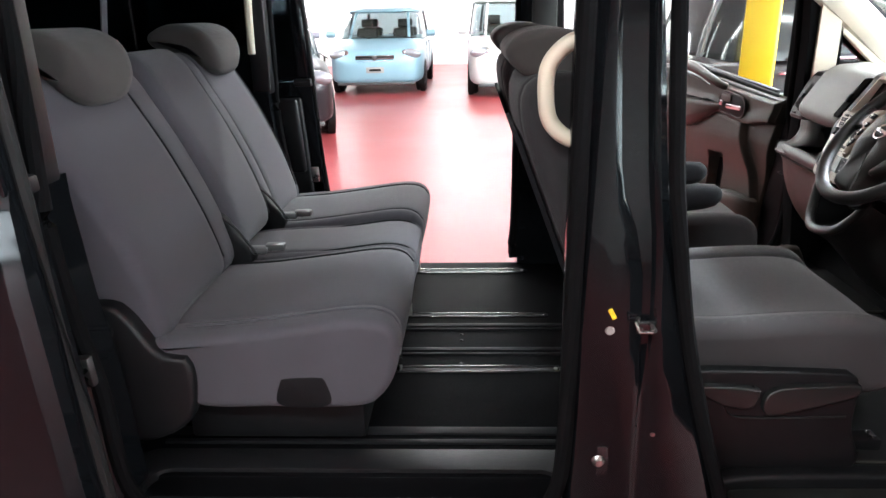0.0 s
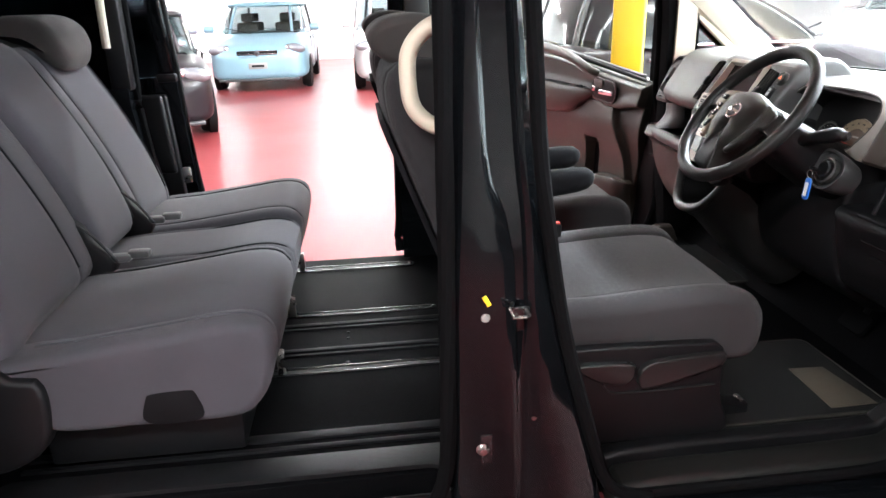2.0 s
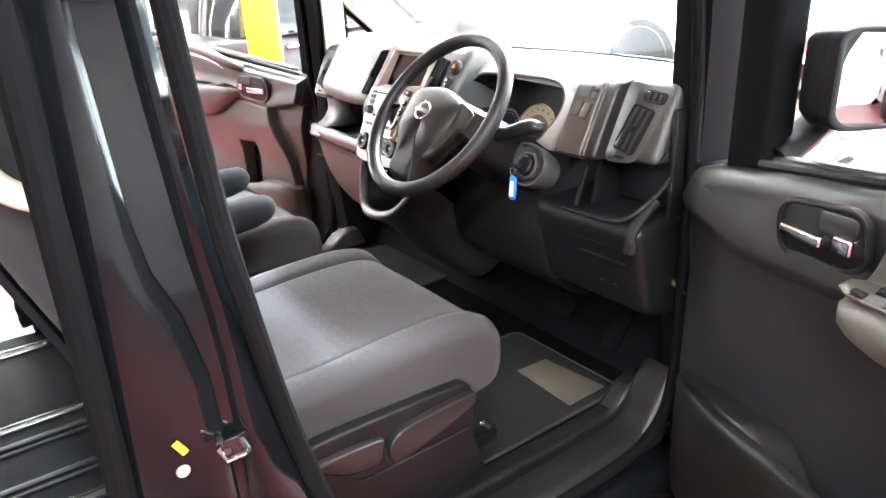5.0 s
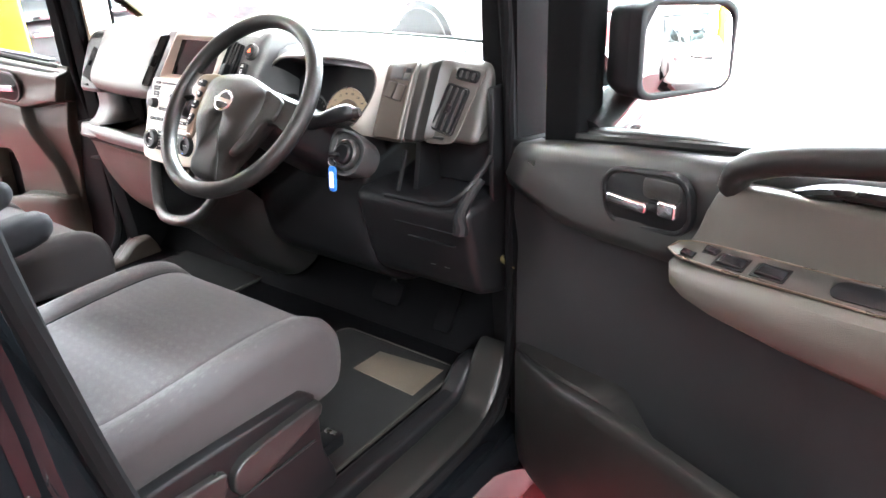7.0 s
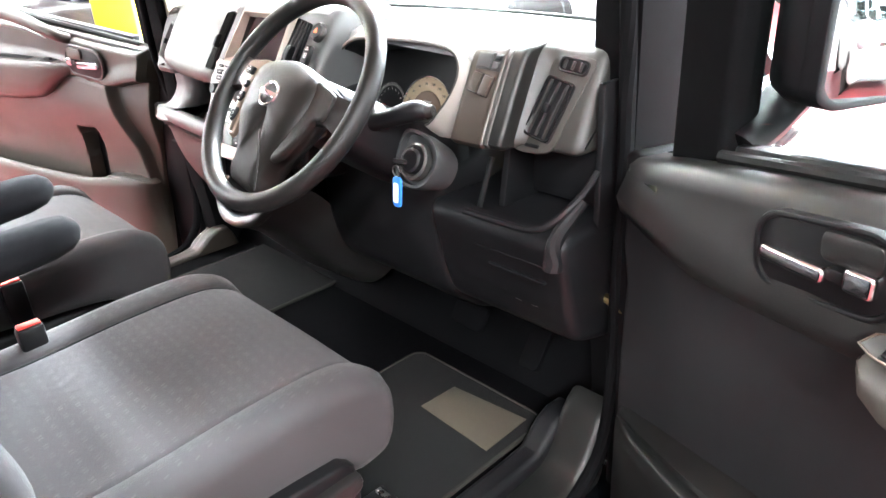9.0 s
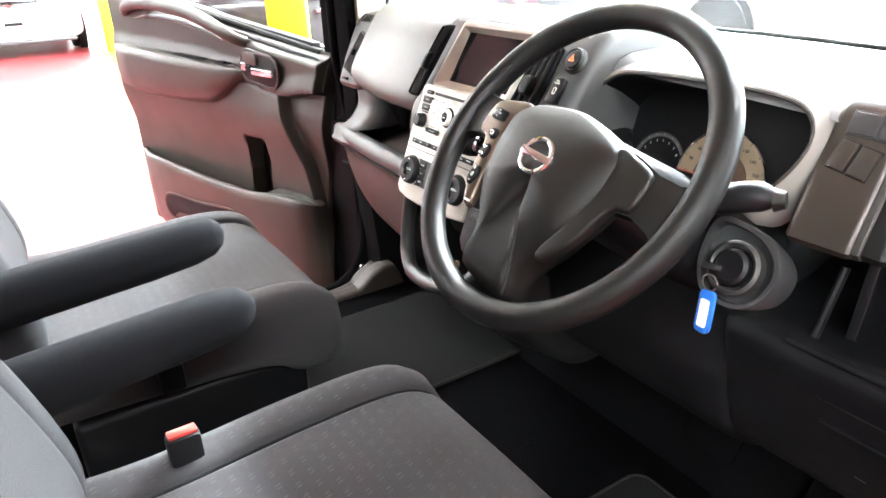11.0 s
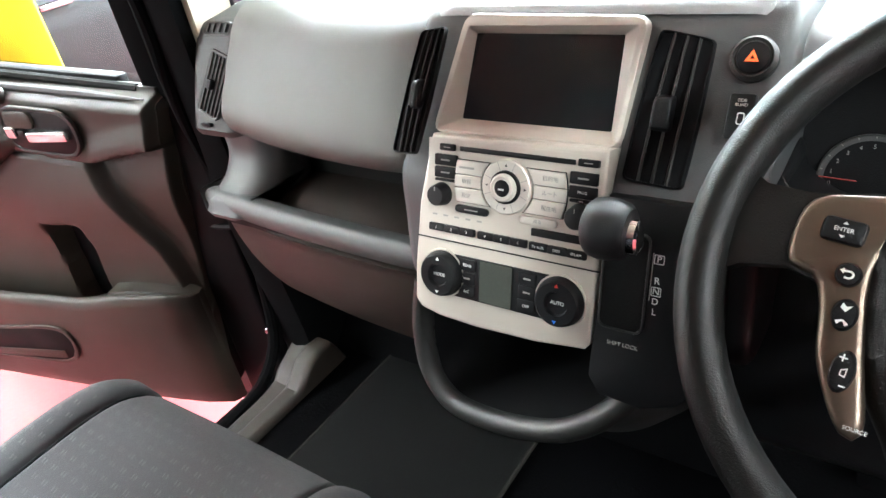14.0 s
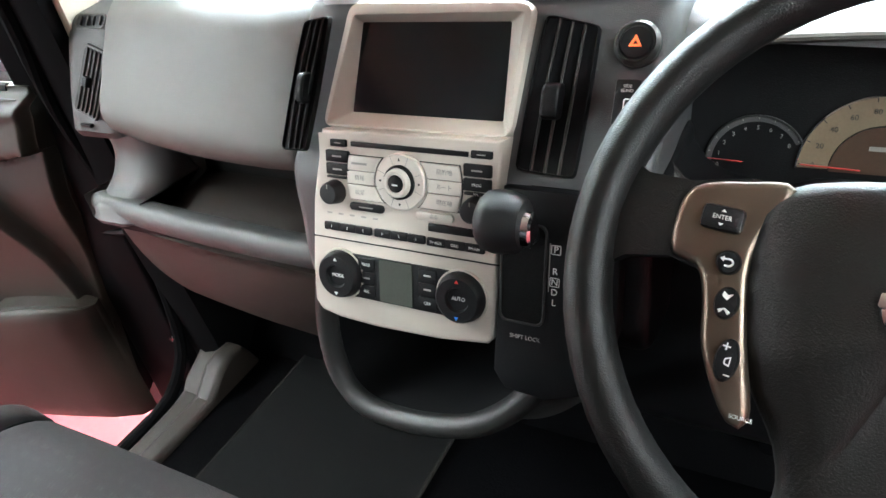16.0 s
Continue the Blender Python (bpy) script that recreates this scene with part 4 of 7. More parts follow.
    hole = [(0.97, 0.540), (0.72, 0.563), (0.483, 0.582), (0.50, 0.494), (0.72, 0.476), (0.956, 0.456)]
    rim_ = spline([(0.985, 0.545), (0.72, 0.570), (0.475, 0.590), (0.49, 0.486), (0.72, 0.467), (0.965, 0.447)], 40, True).tolist()
    # shade in the slot's upper hollow laid on as a flat black plate
    slot = part("bin_slot", plate(B(), spline(hole, 40, True).tolist(), 0.003, SLOT, 0.001), M_POST, bin_, "map slot with its shade as a black plate", mirror=s)
    part("slot_rim", framed(B(), rim_, spline(hole, 40, True).tolist(), 0.005, SLOT, 0.002), M_CARDB, slot, mirror=s)
    part("slot_ledge", plate(B(), [(0.94, 0.460), (0.72, 0.478), (0.505, 0.496), (0.505, 0.520), (0.72, 0.500), (0.90, 0.484)], 0.002, SLOT @ Matrix.Translation((0, 0, 0.0035)), 0.0006), M_CARDB, slot, mirror=s)


def front_door(s, m, label):
    """A door in its own axes: x from the hinge to its rear edge, y outwards (mirrored by s), z up."""
    d = thing("front_door", m, label, "door", "hinged front doors")
    Y = axes((0, 0, 0), (1, 0, 0), (0, 0, 1))  # plates lie in x and z, thick towards -y
    flat = lambda y: Matrix.Translation((0, y, 0)) @ Y
    shell = [(0.0, 0.36), (-0.02, 0.60), (-0.03, 1.0), (0.0, 1.10), (0.2, 1.13), (0.6, 1.18), (1.27, 1.25), (1.31, 1.05), (1.30, 0.62), (1.25, 0.42), (1.18, 0.32), (0.1, 0.32)]
    bm = plate(B(), spline(shell, 60, True).tolist(), 0.09, flat(0.125), 0.012)
    part("outer_shell", bm, M_PAINT, d, "glossy black painted door shell", mirror=s)
    (driver_trim if s > 0 else passenger_trim)(d, s, flat)
    # window frame and glass
    near = 0.062 if s > 0 else -0.03
    for name, u0, u1, w0, w1 in (("front_post", near, near + (0.093 if s > 0 else 0.075), 1.10, 1.72), ("rear_post", 1.20, 1.27, 1.18, 1.70), ("top_rail", near, 1.27, 1.68, 1.75)):
        part(name, box(B(), ((u0 + u1) / 2, 0.055, (w0 + w1) / 2), (u1 - u0, 0.06, w1 - w0), 0.012, 3), M_JAMB if name == "front_post" else M_BLACK, d, mirror=s)
    bm = tube(B(), [(0.155 if s > 0 else 0.05, 0.025, 1.141 if s > 0 else 1.128), (0.5, 0.02, 1.188), (0.9, 0.02, 1.234), (1.2, 0.025, 1.266)], 0.009, 8)
    part("belt_seal", bm, M_RUBBER, d, mirror=s)
    part("belt_moulding", box(B(), (0.7, 0.05, 1.202), (1.08 if s > 0 else 1.2, 0.03, 0.03), 0.006, m=Matrix.Translation((0.7, 0, 1.202)) @ pose(0, 0, 0, 0, -6.5, 0) @ Matrix.Translation((-0.7, 0, -1.202))), M_BLACK, d, mirror=s)
    part("window_pane", plate(B(), [(near + 0.07, 1.11), (1.21, 1.22), (1.21, 1.69), (near + 0.07, 1.69)], 0.004, flat(0.058)), M_GLASS, d, "clear window pane", mirror=s).visible_shadow = False
    # hinge face, check arm and bolts
    if s > 0:
        part("hinge_face", box(B(), (-0.008, 0.075, 0.73), (0.05, 0.10, 0.74), 0.012, 3), M_POST, d, mirror=s)
    else:
        part("hinge_face", box(B(), (0.028, 0.075, 0.72), (0.13, 0.09, 0.74), 0.012, 3), M_POST, d, mirror=s)
    part("check_arm", tube(B(), [(-0.10, 0.02, 0.845), (-0.03, 0.03, 0.83), (0.03, 0.04, 0.825)], 0.008, 8), M_BRASS if s > 0 else M_BLACK, d, "zinc-yellow door check arm" if s > 0 else "", mirror=s)
    for z in (0.50, 0.56):
        part("hinge_bolt", turned(B(), [(0, 0), (0.009, 0), (0.009, 0.006), (0.005, 0.009), (0, 0.009)], axes((-0.035, 0.03, z), (1, 0, 0), (0, 0, 1)), 12), M_CHROME, d, mirror=s)
    part("hinge_arm", box(B(), (-0.03, 0.05, 0.80), (0.10, 0.02, 0.03), 0.004), M_STEEL, d, mirror=s)
    # door mirror
    if s > 0:
        bm = B()
        rings = []
        for u, k in ((0.155, 0.5), (0.162, 0.75), (0.175, 0.92), (0.195, 0.99), (0.222, 1.0), (0.228, 0.985)):
            rings.append([(u, 0.175 + 0.122 * k * a, 1.280 + 0.077 * k * b - 0.009 * a) for a, b in mirror_unit])
        body = part("mirror_housing", loft(bm, rings), M_POST, d, "black door mirror", mirror=s)
        bm = framed(B(), [(0.175 + 0.122 * a, 1.280 + 0.077 * b - 0.009 * a) for a, b in mirror_unit], [(0.175 + 0.108 * a, 1.280 + 0.068 * b - 0.009 * a) for a, b in mirror_unit], 0.022, axes((0.226, 0, 0), (0, 1, 0), (0, 0, 1)), 0.003)
        part("mirror_rim", bm, M_POST, body, mirror=s)
        G = Matrix.Translation((0.242, 0.175, 1.280)) @ pose(0, 0, 0, 0, -4.0, -5.5) @ axes((0, 0, 0), (0, 1, 0), (0, 0, 1))
        bm = loft(B(), [[G @ Vector((0.107 * a * k, 0.069 * b * k - 0.009 * a * k, -((0.107 * a * k) ** 2 + (0.070 * b * k) ** 2) / 2.8)) for a, b in mirror_unit] for k in (1.0, 0.85, 0.7, 0.55, 0.4, 0.25, 0.12, 0.01)])
        part("mirror_glass", bm, M_MIRROR, body, "silvered mirror glass", mirror=s)
        part("mirror_foot", tube(B(), spline([(0.15, 0.05, 1.15), (0.15, 0.09, 1.17), (0.15, 0.13, 1.20), (0.15, 0.17, 1.22)], 10), 0.035, 12, flat=0.6), M_BLACK, body, mirror=s)
    return d


# rounded oblong whose lower edge rises outwards
mirror_unit = [(a, b + (0.06 * a if b < 0 else 0)) for a, b in rounded(2, 2, 0.36, 6)]
front_door(1, pose(0.962, -0.80, 0, 0, 0, -110), "open driver's door with charcoal trim and black mirror")
front_door(-1, pose(0.967, 0.86, 0, 0, 0, 103.6), "open passenger door with brown-grey trim and chrome handle")


# ---- sliding rear doors, drawn back ----
def leaned(bm, m):
    bm.transform(m)
    return bm


def sliding_door(s, x1):
    d = thing("sliding_door", pose(x1, s * 0.9, 0.35), "black sliding rear door drawn fully open", "door", "sliding doors")
    rake = Matrix.Identity(4)
    rake[0][2] = -0.055
    rings = []
    for z, y in ((0.0, 0.03), (0.06, 0.06), (0.3, 0.075), (0.7, 0.07), (0.84, 0.06), (0.87, 0.05)):
        rings.append([(0, -0.03, z), (0.0, y - 0.02, z), (-0.02, y, z), (-1.1, y, z), (-1.12, y - 0.02, z), (-1.12, -0.03, z)])
    part("door_skin", leaned(loft(B(), rings), rake), M_PAINT, d, mirror=s)
    for name, a, b, c, e in (("front_post", -0.06, 0.0, 0.85, 1.34), ("rear_post", -1.12, -1.06, 0.85, 1.34), ("top_rail", -1.12, 0.0, 1.29, 1.36)):
        part(name, leaned(box(B(), ((a + b) / 2, 0.01, (c + e) / 2), (b - a, 0.06, e - c), 0.012, 3), rake), M_PAINT, d, mirror=s)
    part("window_pane", leaned(box(B(), (-0.56, 0.012, 1.08), (1.0, 0.006, 0.44)), rake), M_TINT, d, "dark tinted pane", mirror=s)
    part("inner_card", leaned(box(B(), (-0.56, -0.045, 0.45), (1.04, 0.03, 0.72), 0.012, 3), rake), M_BLACK, d, mirror=s)
    part("waist_trim", leaned(box(B(), (-0.03, -0.02, 0.868), (0.07, 0.05, 0.03), 0.006), rake), M_BLACK, d, mirror=s)
    bm = box(B(), (-0.10, -0.075, 0.66), (0.10, 0.035, 0.30), 0.015, 3)
    part("pull_handle", leaned(bm, rake), M_BLACK, d, mirror=s)
    part("latch", leaned(box(B(), (-0.02, -0.068, 0.50), (0.03, 0.02, 0.06), 0.004), rake), M_STEEL, d, mirror=s)
    part("edge_seal", leaned(tube(B(), [(0.004, -0.01, 0.02), (0.006, 0.0, 0.4), (0.004, 0.0, 0.85), (0.0, -0.005, 1.33)], 0.012, 8), rake), M_RUBBER, d, mirror=s)


sliding_door(1, -0.862)
sliding_door(-1, -0.945)


# ---- dashboard ----
dash = thing("dashboard", pose(0, 0, 0), "grey moulded plastic dashboard with glare-paled top and air vents", "dashboard")
# broad top shelf that runs to the windscreen
rings = []
for y in np.linspace(-0.735, 0.735, 61):
    c = 0.03 * (abs(y) / 0.735) ** 2
    c += 0.018 * min(1, max(0, (abs(y) - 0.53) / 0.06))
    edge = 0.955 + 0.03 * max(0, (y - 0.2) / 0.5) ** 2 + 0.075 * min(1, max(0, (abs(y) - 0.56) / 0.05))
    far = 1.50 - 0.16 * (abs(y) / 0.735) ** 2
    rings.append([(far, y, 1.208), (far - 0.10, y, 1.222 - 0.3 * c), (1.20 - c, y, 1.242 - c), (1.12, y, 1.249 - c), (1.06, y, 1.252 - c), (max(0.98, edge + 0.02), y, 1.252 - c), (edge, y, 1.244 - c), (edge - 0.01, y, 1.232 - c), (edge + 0.03, y, 1.215), (far, y, 1.12)])
part("top_shelf", loft(B(), rings), M_DASHT, dash, "grained dashboard top, paled for windscreen glare", angle=60)
part("windscreen_seal", tube(B(), [(1.505 - 0.16 * (abs(y) / 0.735) ** 2, y, 1.211) for y in np.linspace(-0.72, 0.72, 40)], 0.005, 8), M_RUBBER, dash, "thin black windscreen seal")
# passenger-side upper pad
out = [(0.980, 1.276), (1.06, 1.268), (1.06, 1.14), (0.96, 1.116), (0.862, 1.112), (0.840, 1.122), (0.833, 1.138), (0.839, 1.155), (0.855, 1.180), (0.871, 1.205), (0.888, 1.230), (0.905, 1.253), (0.935, 1.271)]
st = []
for y, d in soft(0.172, 0.590, 0.012):
    q = max(0, (y - 0.18) / 0.41)
    st.append((y, d - 0.012 * q, 0.085 * q ** 1.6, -0.010 * q))
part("passenger_pad", padding(B(), out, st, 90), M_PAD, dash, "smooth grey passenger-side pad")


def vent(parent, m, w, h, slats, knob=True, skin=None):
    """An air vent: dark duct, rim, upright slats and a slider, in the plane of m."""
    v = part("air_vent", plate(B(), rounded(w, h, 0.006), 0.004, m), M_BLACK, parent, "black slatted air vent")
    part("vent_rim", framed(B(), rounded(w + 0.006, h + 0.006, 0.008), rounded(w - 0.002, h - 0.002, 0.006), 0.0075 if skin is None else 0.0045, m, 0.002), skin or M_GLOSSB, v)
    for k in range(slats):
        x = -w / 2 + w * (k + 0.6) / (slats + 0.2)
        part("slat", box(B(), (x, 0, 0.006), (0.0028, h - 0.004, 0.009), 0.001, m=m if skin is None else m @ pose(x, 0, -0.003, 0, 16, 0) @ pose(-x, 0, 0)), skin or M_TRIMD, v)
    if knob:
        part("slider", box(B(), (0.0, 0, 0.011), (w * 0.24, h * 0.17, 0.010), 0.003, m=m), M_BLACK, v)
    return v


# side profile shared by the driver's switch block, upright and vent pod
FASCIA = [(0.888, 1.100), (0.8945, 1.116), (0.915, 1.158), (0.941, 1.209), (0.953, 1.230), (0.975, 1.241), (1.04, 1.243), (1.10, 1.235), (1.10, 1.09), (0.93, 1.088), (0.894, 1.092)]
for s in (-1, 1):
    # outer pods with round-shouldered faces
    o = [(0.921, 1.094), (0.9255, 1.106), (0.948, 1.16), (0.984, 1.228), (1.02, 1.246), (1.15, 1.24), (1.15, 1.08), (1.0, 1.078), (0.935, 1.080), (0.9235, 1.085)]
    up = Vector((0.45, 0, 0.893))
    if s < 0:
        # the driver's pod curves back from the upright to a face that leans with its vents
        o = [(x + 0.055, z) for x, z in FASCIA]
        st = [(y, d, -0.034 * max(0.0, min(1.0, (y + 0.645) / 0.040)) ** 1.5, 0.0) for y, d in soft(-0.735, -0.603, 0.016)]
        st += [(y, 0.0, -0.034 * max(0.0, (y + 0.645) / 0.040) ** 1.5, 0.0) for y in (-0.640, -0.635, -0.630, -0.625)]
        pod = part("vent_pod", padding(B(), o, sorted(st), 60), M_PODD, dash, "grey outer vent pod", angle=60)
        m = axes((0.972, -0.680, 1.158), (0, -1, 0), up)
        face = [(-0.066, -0.076), (-0.010, -0.077), (0.010, -0.062), (0.024, 0.0), (0.040, 0.060), (0.036, 0.075), (-0.030, 0.075), (-0.040, 0.040), (-0.056, -0.030)]
        part("pod_face", plate(B(), [tuple(q) for q in spline(face, 48, True)], 0.004, m @ Matrix.Translation((0, 0, -0.001)), 0.0015), M_DASH, pod, "charcoal vent surround")
        vent(dash, m @ pose(-0.018, -0.009, 0.001, 0, 0, -11), 0.050, 0.092, 3)
        vent(dash, m @ pose(0.005, 0.061, 0.001, 0, 0, -6), 0.048, 0.018, 3, knob=False)
        part("vent_shutter_wheel", box(B(), (-0.030, -0.068, 0.003), (0.026, 0.006, 0.006), 0.002, m=m), M_BLACK, dash)
        continue
    yv = 0.642
    pod = part("vent_pod", padding(B(), o, soft(yv - 0.060, yv + 0.060, 0.022), 60), M_PODD, dash, "grey outer vent pod")
    m = axes((0.944, yv, 1.158), (0, -1, 0), up)
    vent(dash, m @ pose(0.010, 0.004, -0.001, 0, 0, -17), 0.048, 0.096, 5, skin=M_DASH)
    vent(dash, axes((0.991, yv, 1.236), (0, -1, 0), (0.66, 0, 0.75)) @ Matrix.Translation((0, 0, -0.003)), 0.060, 0.018, 4, knob=False, skin=M_DASH)
    part("vent_shutter_wheel", box(B(), (0.922, yv + 0.012, 1.103), (0.008, 0.024, 0.006), 0.002), M_BLACK, dash)
# open passenger tray, its lip and the hollow behind, whose shade is put into black floor and back
st = []
for y, d in soft(0.165, 0.715, 0.03):
    q = max(0, (y - 0.25) / 0.42)
    st.append((y, d * 0.6, 0.026 * q * q, 0.0))
lip = [(0.866, 0.966), (0.867, 0.978), (0.875, 0.988), (0.886, 0.989), (0.900, 0.985), (0.906, 0.978), (0.904, 0.955), (0.890, 0.946), (0.874, 0.950)]
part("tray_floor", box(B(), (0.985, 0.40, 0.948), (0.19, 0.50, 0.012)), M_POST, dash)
part("tray_lip", padding(B(), lip, st, 50), M_HOUS, dash, "grey rounded tray lip")
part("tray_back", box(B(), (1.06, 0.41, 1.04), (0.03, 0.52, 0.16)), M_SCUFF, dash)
part("tray_neck", padding(B(), [(0.890, 0.952), (0.886, 0.970), (0.892, 0.983), (0.908, 0.989), (0.930, 0.998), (0.948, 1.014), (0.960, 1.038), (0.968, 1.085), (1.05, 1.09), (1.05, 0.955)], soft(0.575, 0.705, 0.040), 60), M_HOUS, dash)
st = [(y, d, 0.03 * max(0, (y - 0.3) / 0.4) ** 2) + (0.0,) for y, d in soft(0.165, 0.70, 0.02)]
part("glove_box", padding(B(), [(0.892, 0.945), (1.10, 0.95), (1.15, 0.66), (1.03, 0.662), (0.972, 0.715), (0.928, 0.79), (0.902, 0.86), (0.89, 0.92)], st, 60), M_TRIMB, dash, "brown-grey glove box lid")
part("glove_box_pull", box(B(), (0.903, 0.425, 0.893), (0.006, 0.06, 0.008), 0.002, m=None), M_BLACK, dash)
# centre housing that carries stack and vents
st = [(y, d, 0.0, 0.0) for y, d in soft(-0.196, 0.185, 0.016) if not -0.072 < y < 0.128]
st += [(y, 0.0, 0.032 if -0.067 < y < 0.123 else 0.0, 0.0) for y in (-0.068, -0.066, 0.0, 0.06, 0.122, 0.124)]
st.sort()
part("centre_housing", padding(B(), [(0.812, 1.00), (0.818, 1.08), (0.826, 1.128), (0.85, 1.165), (0.876, 1.205), (0.902, 1.245), (0.922, 1.272), (0.955, 1.285), (1.05, 1.285), (1.10, 1.20), (1.10, 0.99), (0.86, 0.975)], st, 110), M_CHOUS, dash, "charcoal centre housing")
# cap over the housing in the lightened grey, for glare on its top
rings = []
for y in np.linspace(-0.186, 0.176, 30):
    e = 0.012 * max(0, (abs(y + 0.005) - 0.160) / 0.021) ** 2
    rings.append([(0.921 + e, y, 1.2735 - e), (0.927 + e, y, 1.2805 - e), (0.940, y, 1.2865 - e), (0.958, y, 1.2895 - e), (1.05, y, 1.2895 - e), (1.06, y, 1.27), (0.96, y, 1.27)])
part("housing_top", loft(B(), rings), M_DASHT, dash, "grained top of the centre housing, paled for glare", angle=60)
UPV = Vector((math.sin(radians(33)), 0, math.cos(radians(33))))


def bowed_vent(m, corners, slats, knob):
    """A tall air vent with bowed slats; corners in millimetres from the upper left one round to the lower left."""
    (x0, y0), (x1, y1), (x2, y2), (x3, y3) = corners

    def at(f, g, z):
        bow = 4 * g * (1 - g)
        left, right = x0 + (x3 - x0) * g - 1.5 * bow, x1 + (x2 - x1) * g + 1.0 * bow
        return m @ Vector(((left + (right - left) * f) / 1000, ((y0 + (y1 - y0) * f) * (1 - g) + (y3 + (y2 - y3) * f) * g) / 1000, z / 1000))

    steps = [k / 12 for k in range(13)]
    upright = [0.03] + steps[1:-1] + [0.97]
    outline = [(0, g) for g in upright] + [(0.04, 0.992), (0.14, 1), (0.5, 1), (0.86, 1), (0.96, 0.992)] + [(1, g) for g in reversed(upright)] + [(0.96, 0.008), (0.86, 0), (0.5, 0), (0.14, 0), (0.04, 0.008)]
    flat_ = lambda d, z: [at(0.5 + (f - 0.5) * (1 + d), 0.5 + (g - 0.5) * (1 + d * 0.3), z) for f, g in outline]
    v = part("air_vent", loft(B(), [flat_(0, -3), flat_(0, 0.6)]), M_POST, dash, "black slatted air vent")
    part("vent_rim", loft(B(), [flat_(0.0, 0.5), flat_(0.015, 3.4), flat_(0.05, 3.6), flat_(0.09, 2.0), flat_(0.11, -2)], cap=False), M_POST, v, angle=60)
    for k in range(slats):
        f = (k + 1) / (slats + 1)
        rings = []
        for g in steps:
            bulge = 3.2 * 4 * g * (1 - g)
            rings.append([at(f - 0.03, g, 0.5), at(f + 0.025, g, 0.5), at(f + 0.055, g, 3.2 + bulge), at(f + 0.015, g, 3.5 + bulge)])
        part("slat", loft(B(), rings), M_TRIMD, v, angle=60)
    c = (at(knob, 0.44, 5) + at(knob, 0.62, 5)) / 2
    w = (at(1, 0.5, 0) - at(0, 0.5, 0)).length
    bm = padding(B(), [(-0.010, -0.014), (-0.011, 0.008), (-0.006, 0.014), (0.004, 0.015), (0.006, 0.0), (0.004, -0.014)], soft(-0.16 * w, 0.16 * w, 0.003), 24)
    R = m.to_3x3().to_4x4()
    bm.transform(Matrix.Translation(c) @ R @ Matrix(((0, 1, 0, 0), (0, 0, 1, 0), (-1, 0, 0, 0), (0, 0, 0, 1))))
    part("slider", bm, M_BLACK, v, "glossy black slider")


bowed_vent(axes((0.864, 0.157, 1.208), (0, -1, 0), UPV) @ pose(0, 0, 0.004), [(-9, 63), (20, 68), (7, -64), (-22, -65)], 3, 0.62)
bowed_vent(axes((0.876, -0.104, 1.205), (0, -1, 0), UPV) @ pose(0, 0, 0.002), [(-16, 67), (29, 58), (24, -69), (-27, -66)], 3, 0.45)

# ---- audio and climate stack ----
TILT = radians(18.5)
SU = Vector((math.sin(TILT), 0, math.cos(TILT)))
STACK = axes((0.80, 0.0355, 1.09), (0, -1, 0), SU)  # x to the car's right, y up the panel, z towards the rear seats
stack = thing("centre_stack", pose(0, 0, 0), "champagne-silver centre stack with radio and climate controls", "car radio")


def sp(x, y, z=0.0):
    """A pose on the stack's face, in millimetres."""
    return STACK @ Matrix.Translation((x / 1000, y / 1000, z / 1000))


low = [(-0.092, 0.094), (0.104, 0.096), (0.102, 0.04), (0.101, -0.02), (0.100, -0.07), (0.099, -0.094), (0.094, -0.100), (0.04, -0.1065), (-0.03, -0.109), (-0.08, -0.107), (-0.104, -0.102), (-0.112, -0.092), (-0.112, -0.05), (-0.107, 0.02)]
part("lower_panel", plate(B(), low, 0.03, STACK @ Matrix.Translation((0, 0, -0.03)), 0.004, 3), M_SILVER, stack, "champagne-silver fascia")
part("panel_joint", box(B(), (-0.002, -0.018, 0.0), (0.212, 0.0012, 0.002), m=STACK), M_BLACK, stack)
# screen surround leans further back
SCU = Vector((math.sin(radians(30)), 0, math.cos(radians(30))))
SCR = axes((0.8797, 0.0295, 1.2255), (0, -1, 0), SCU)


def cornered(pts, r, n=5):
    """A polygon with rounded corners, in millimetres in and metres out."""
    q = []
    for k, p in enumerate(pts):
        p, a, b = Vector(p), Vector(pts[k - 1]), Vector(pts[(k + 1) % len(pts)])
        a, b = p + (a - p).normalized() * r, p + (b - p).normalized() * r
        for j in range(n):
            t = j / (n - 1)
            q.append(tuple((a * (1 - t) ** 2 + p * 2 * t * (1 - t) + b * t * t) / 1000))
    return q


# funnel-shaped surround whose faces fall back to the screen
rim_out = [(-89, 63), (107, 60), (98, -61), (-112, -62)]
rings = []
for pts, z, r in ((rim_out, -40, 14), (rim_out, -4, 14), ([(-88, 60.5), (105.5, 57.5), (97, -60.5), (-111, -61.5)], 0.5, 13), ([(-84, 53), (101, 54), (94.5, -59.5), (-107, -60.5)], 2.2, 7), ([(-82, 49), (99, 50), (93.5, -57.5), (-105, -59)], 2.2, 3), ([(-81.4, 48.2), (98.2, 49.2), (93, -57), (-104, -58.4)], 1.4, 3), ([(-80, 44.5), (81.5, 44.5), (83, -44.5), (-84, -44.5)], -13, 2)):
    rings.append([SCR @ Vector((x, y, z / 1000)) for x, y in cornered(pts, r)])
part("screen_surround", loft(B(), rings, cap=False), M_SILVER, stack, "champagne-silver screen surround", angle=28)
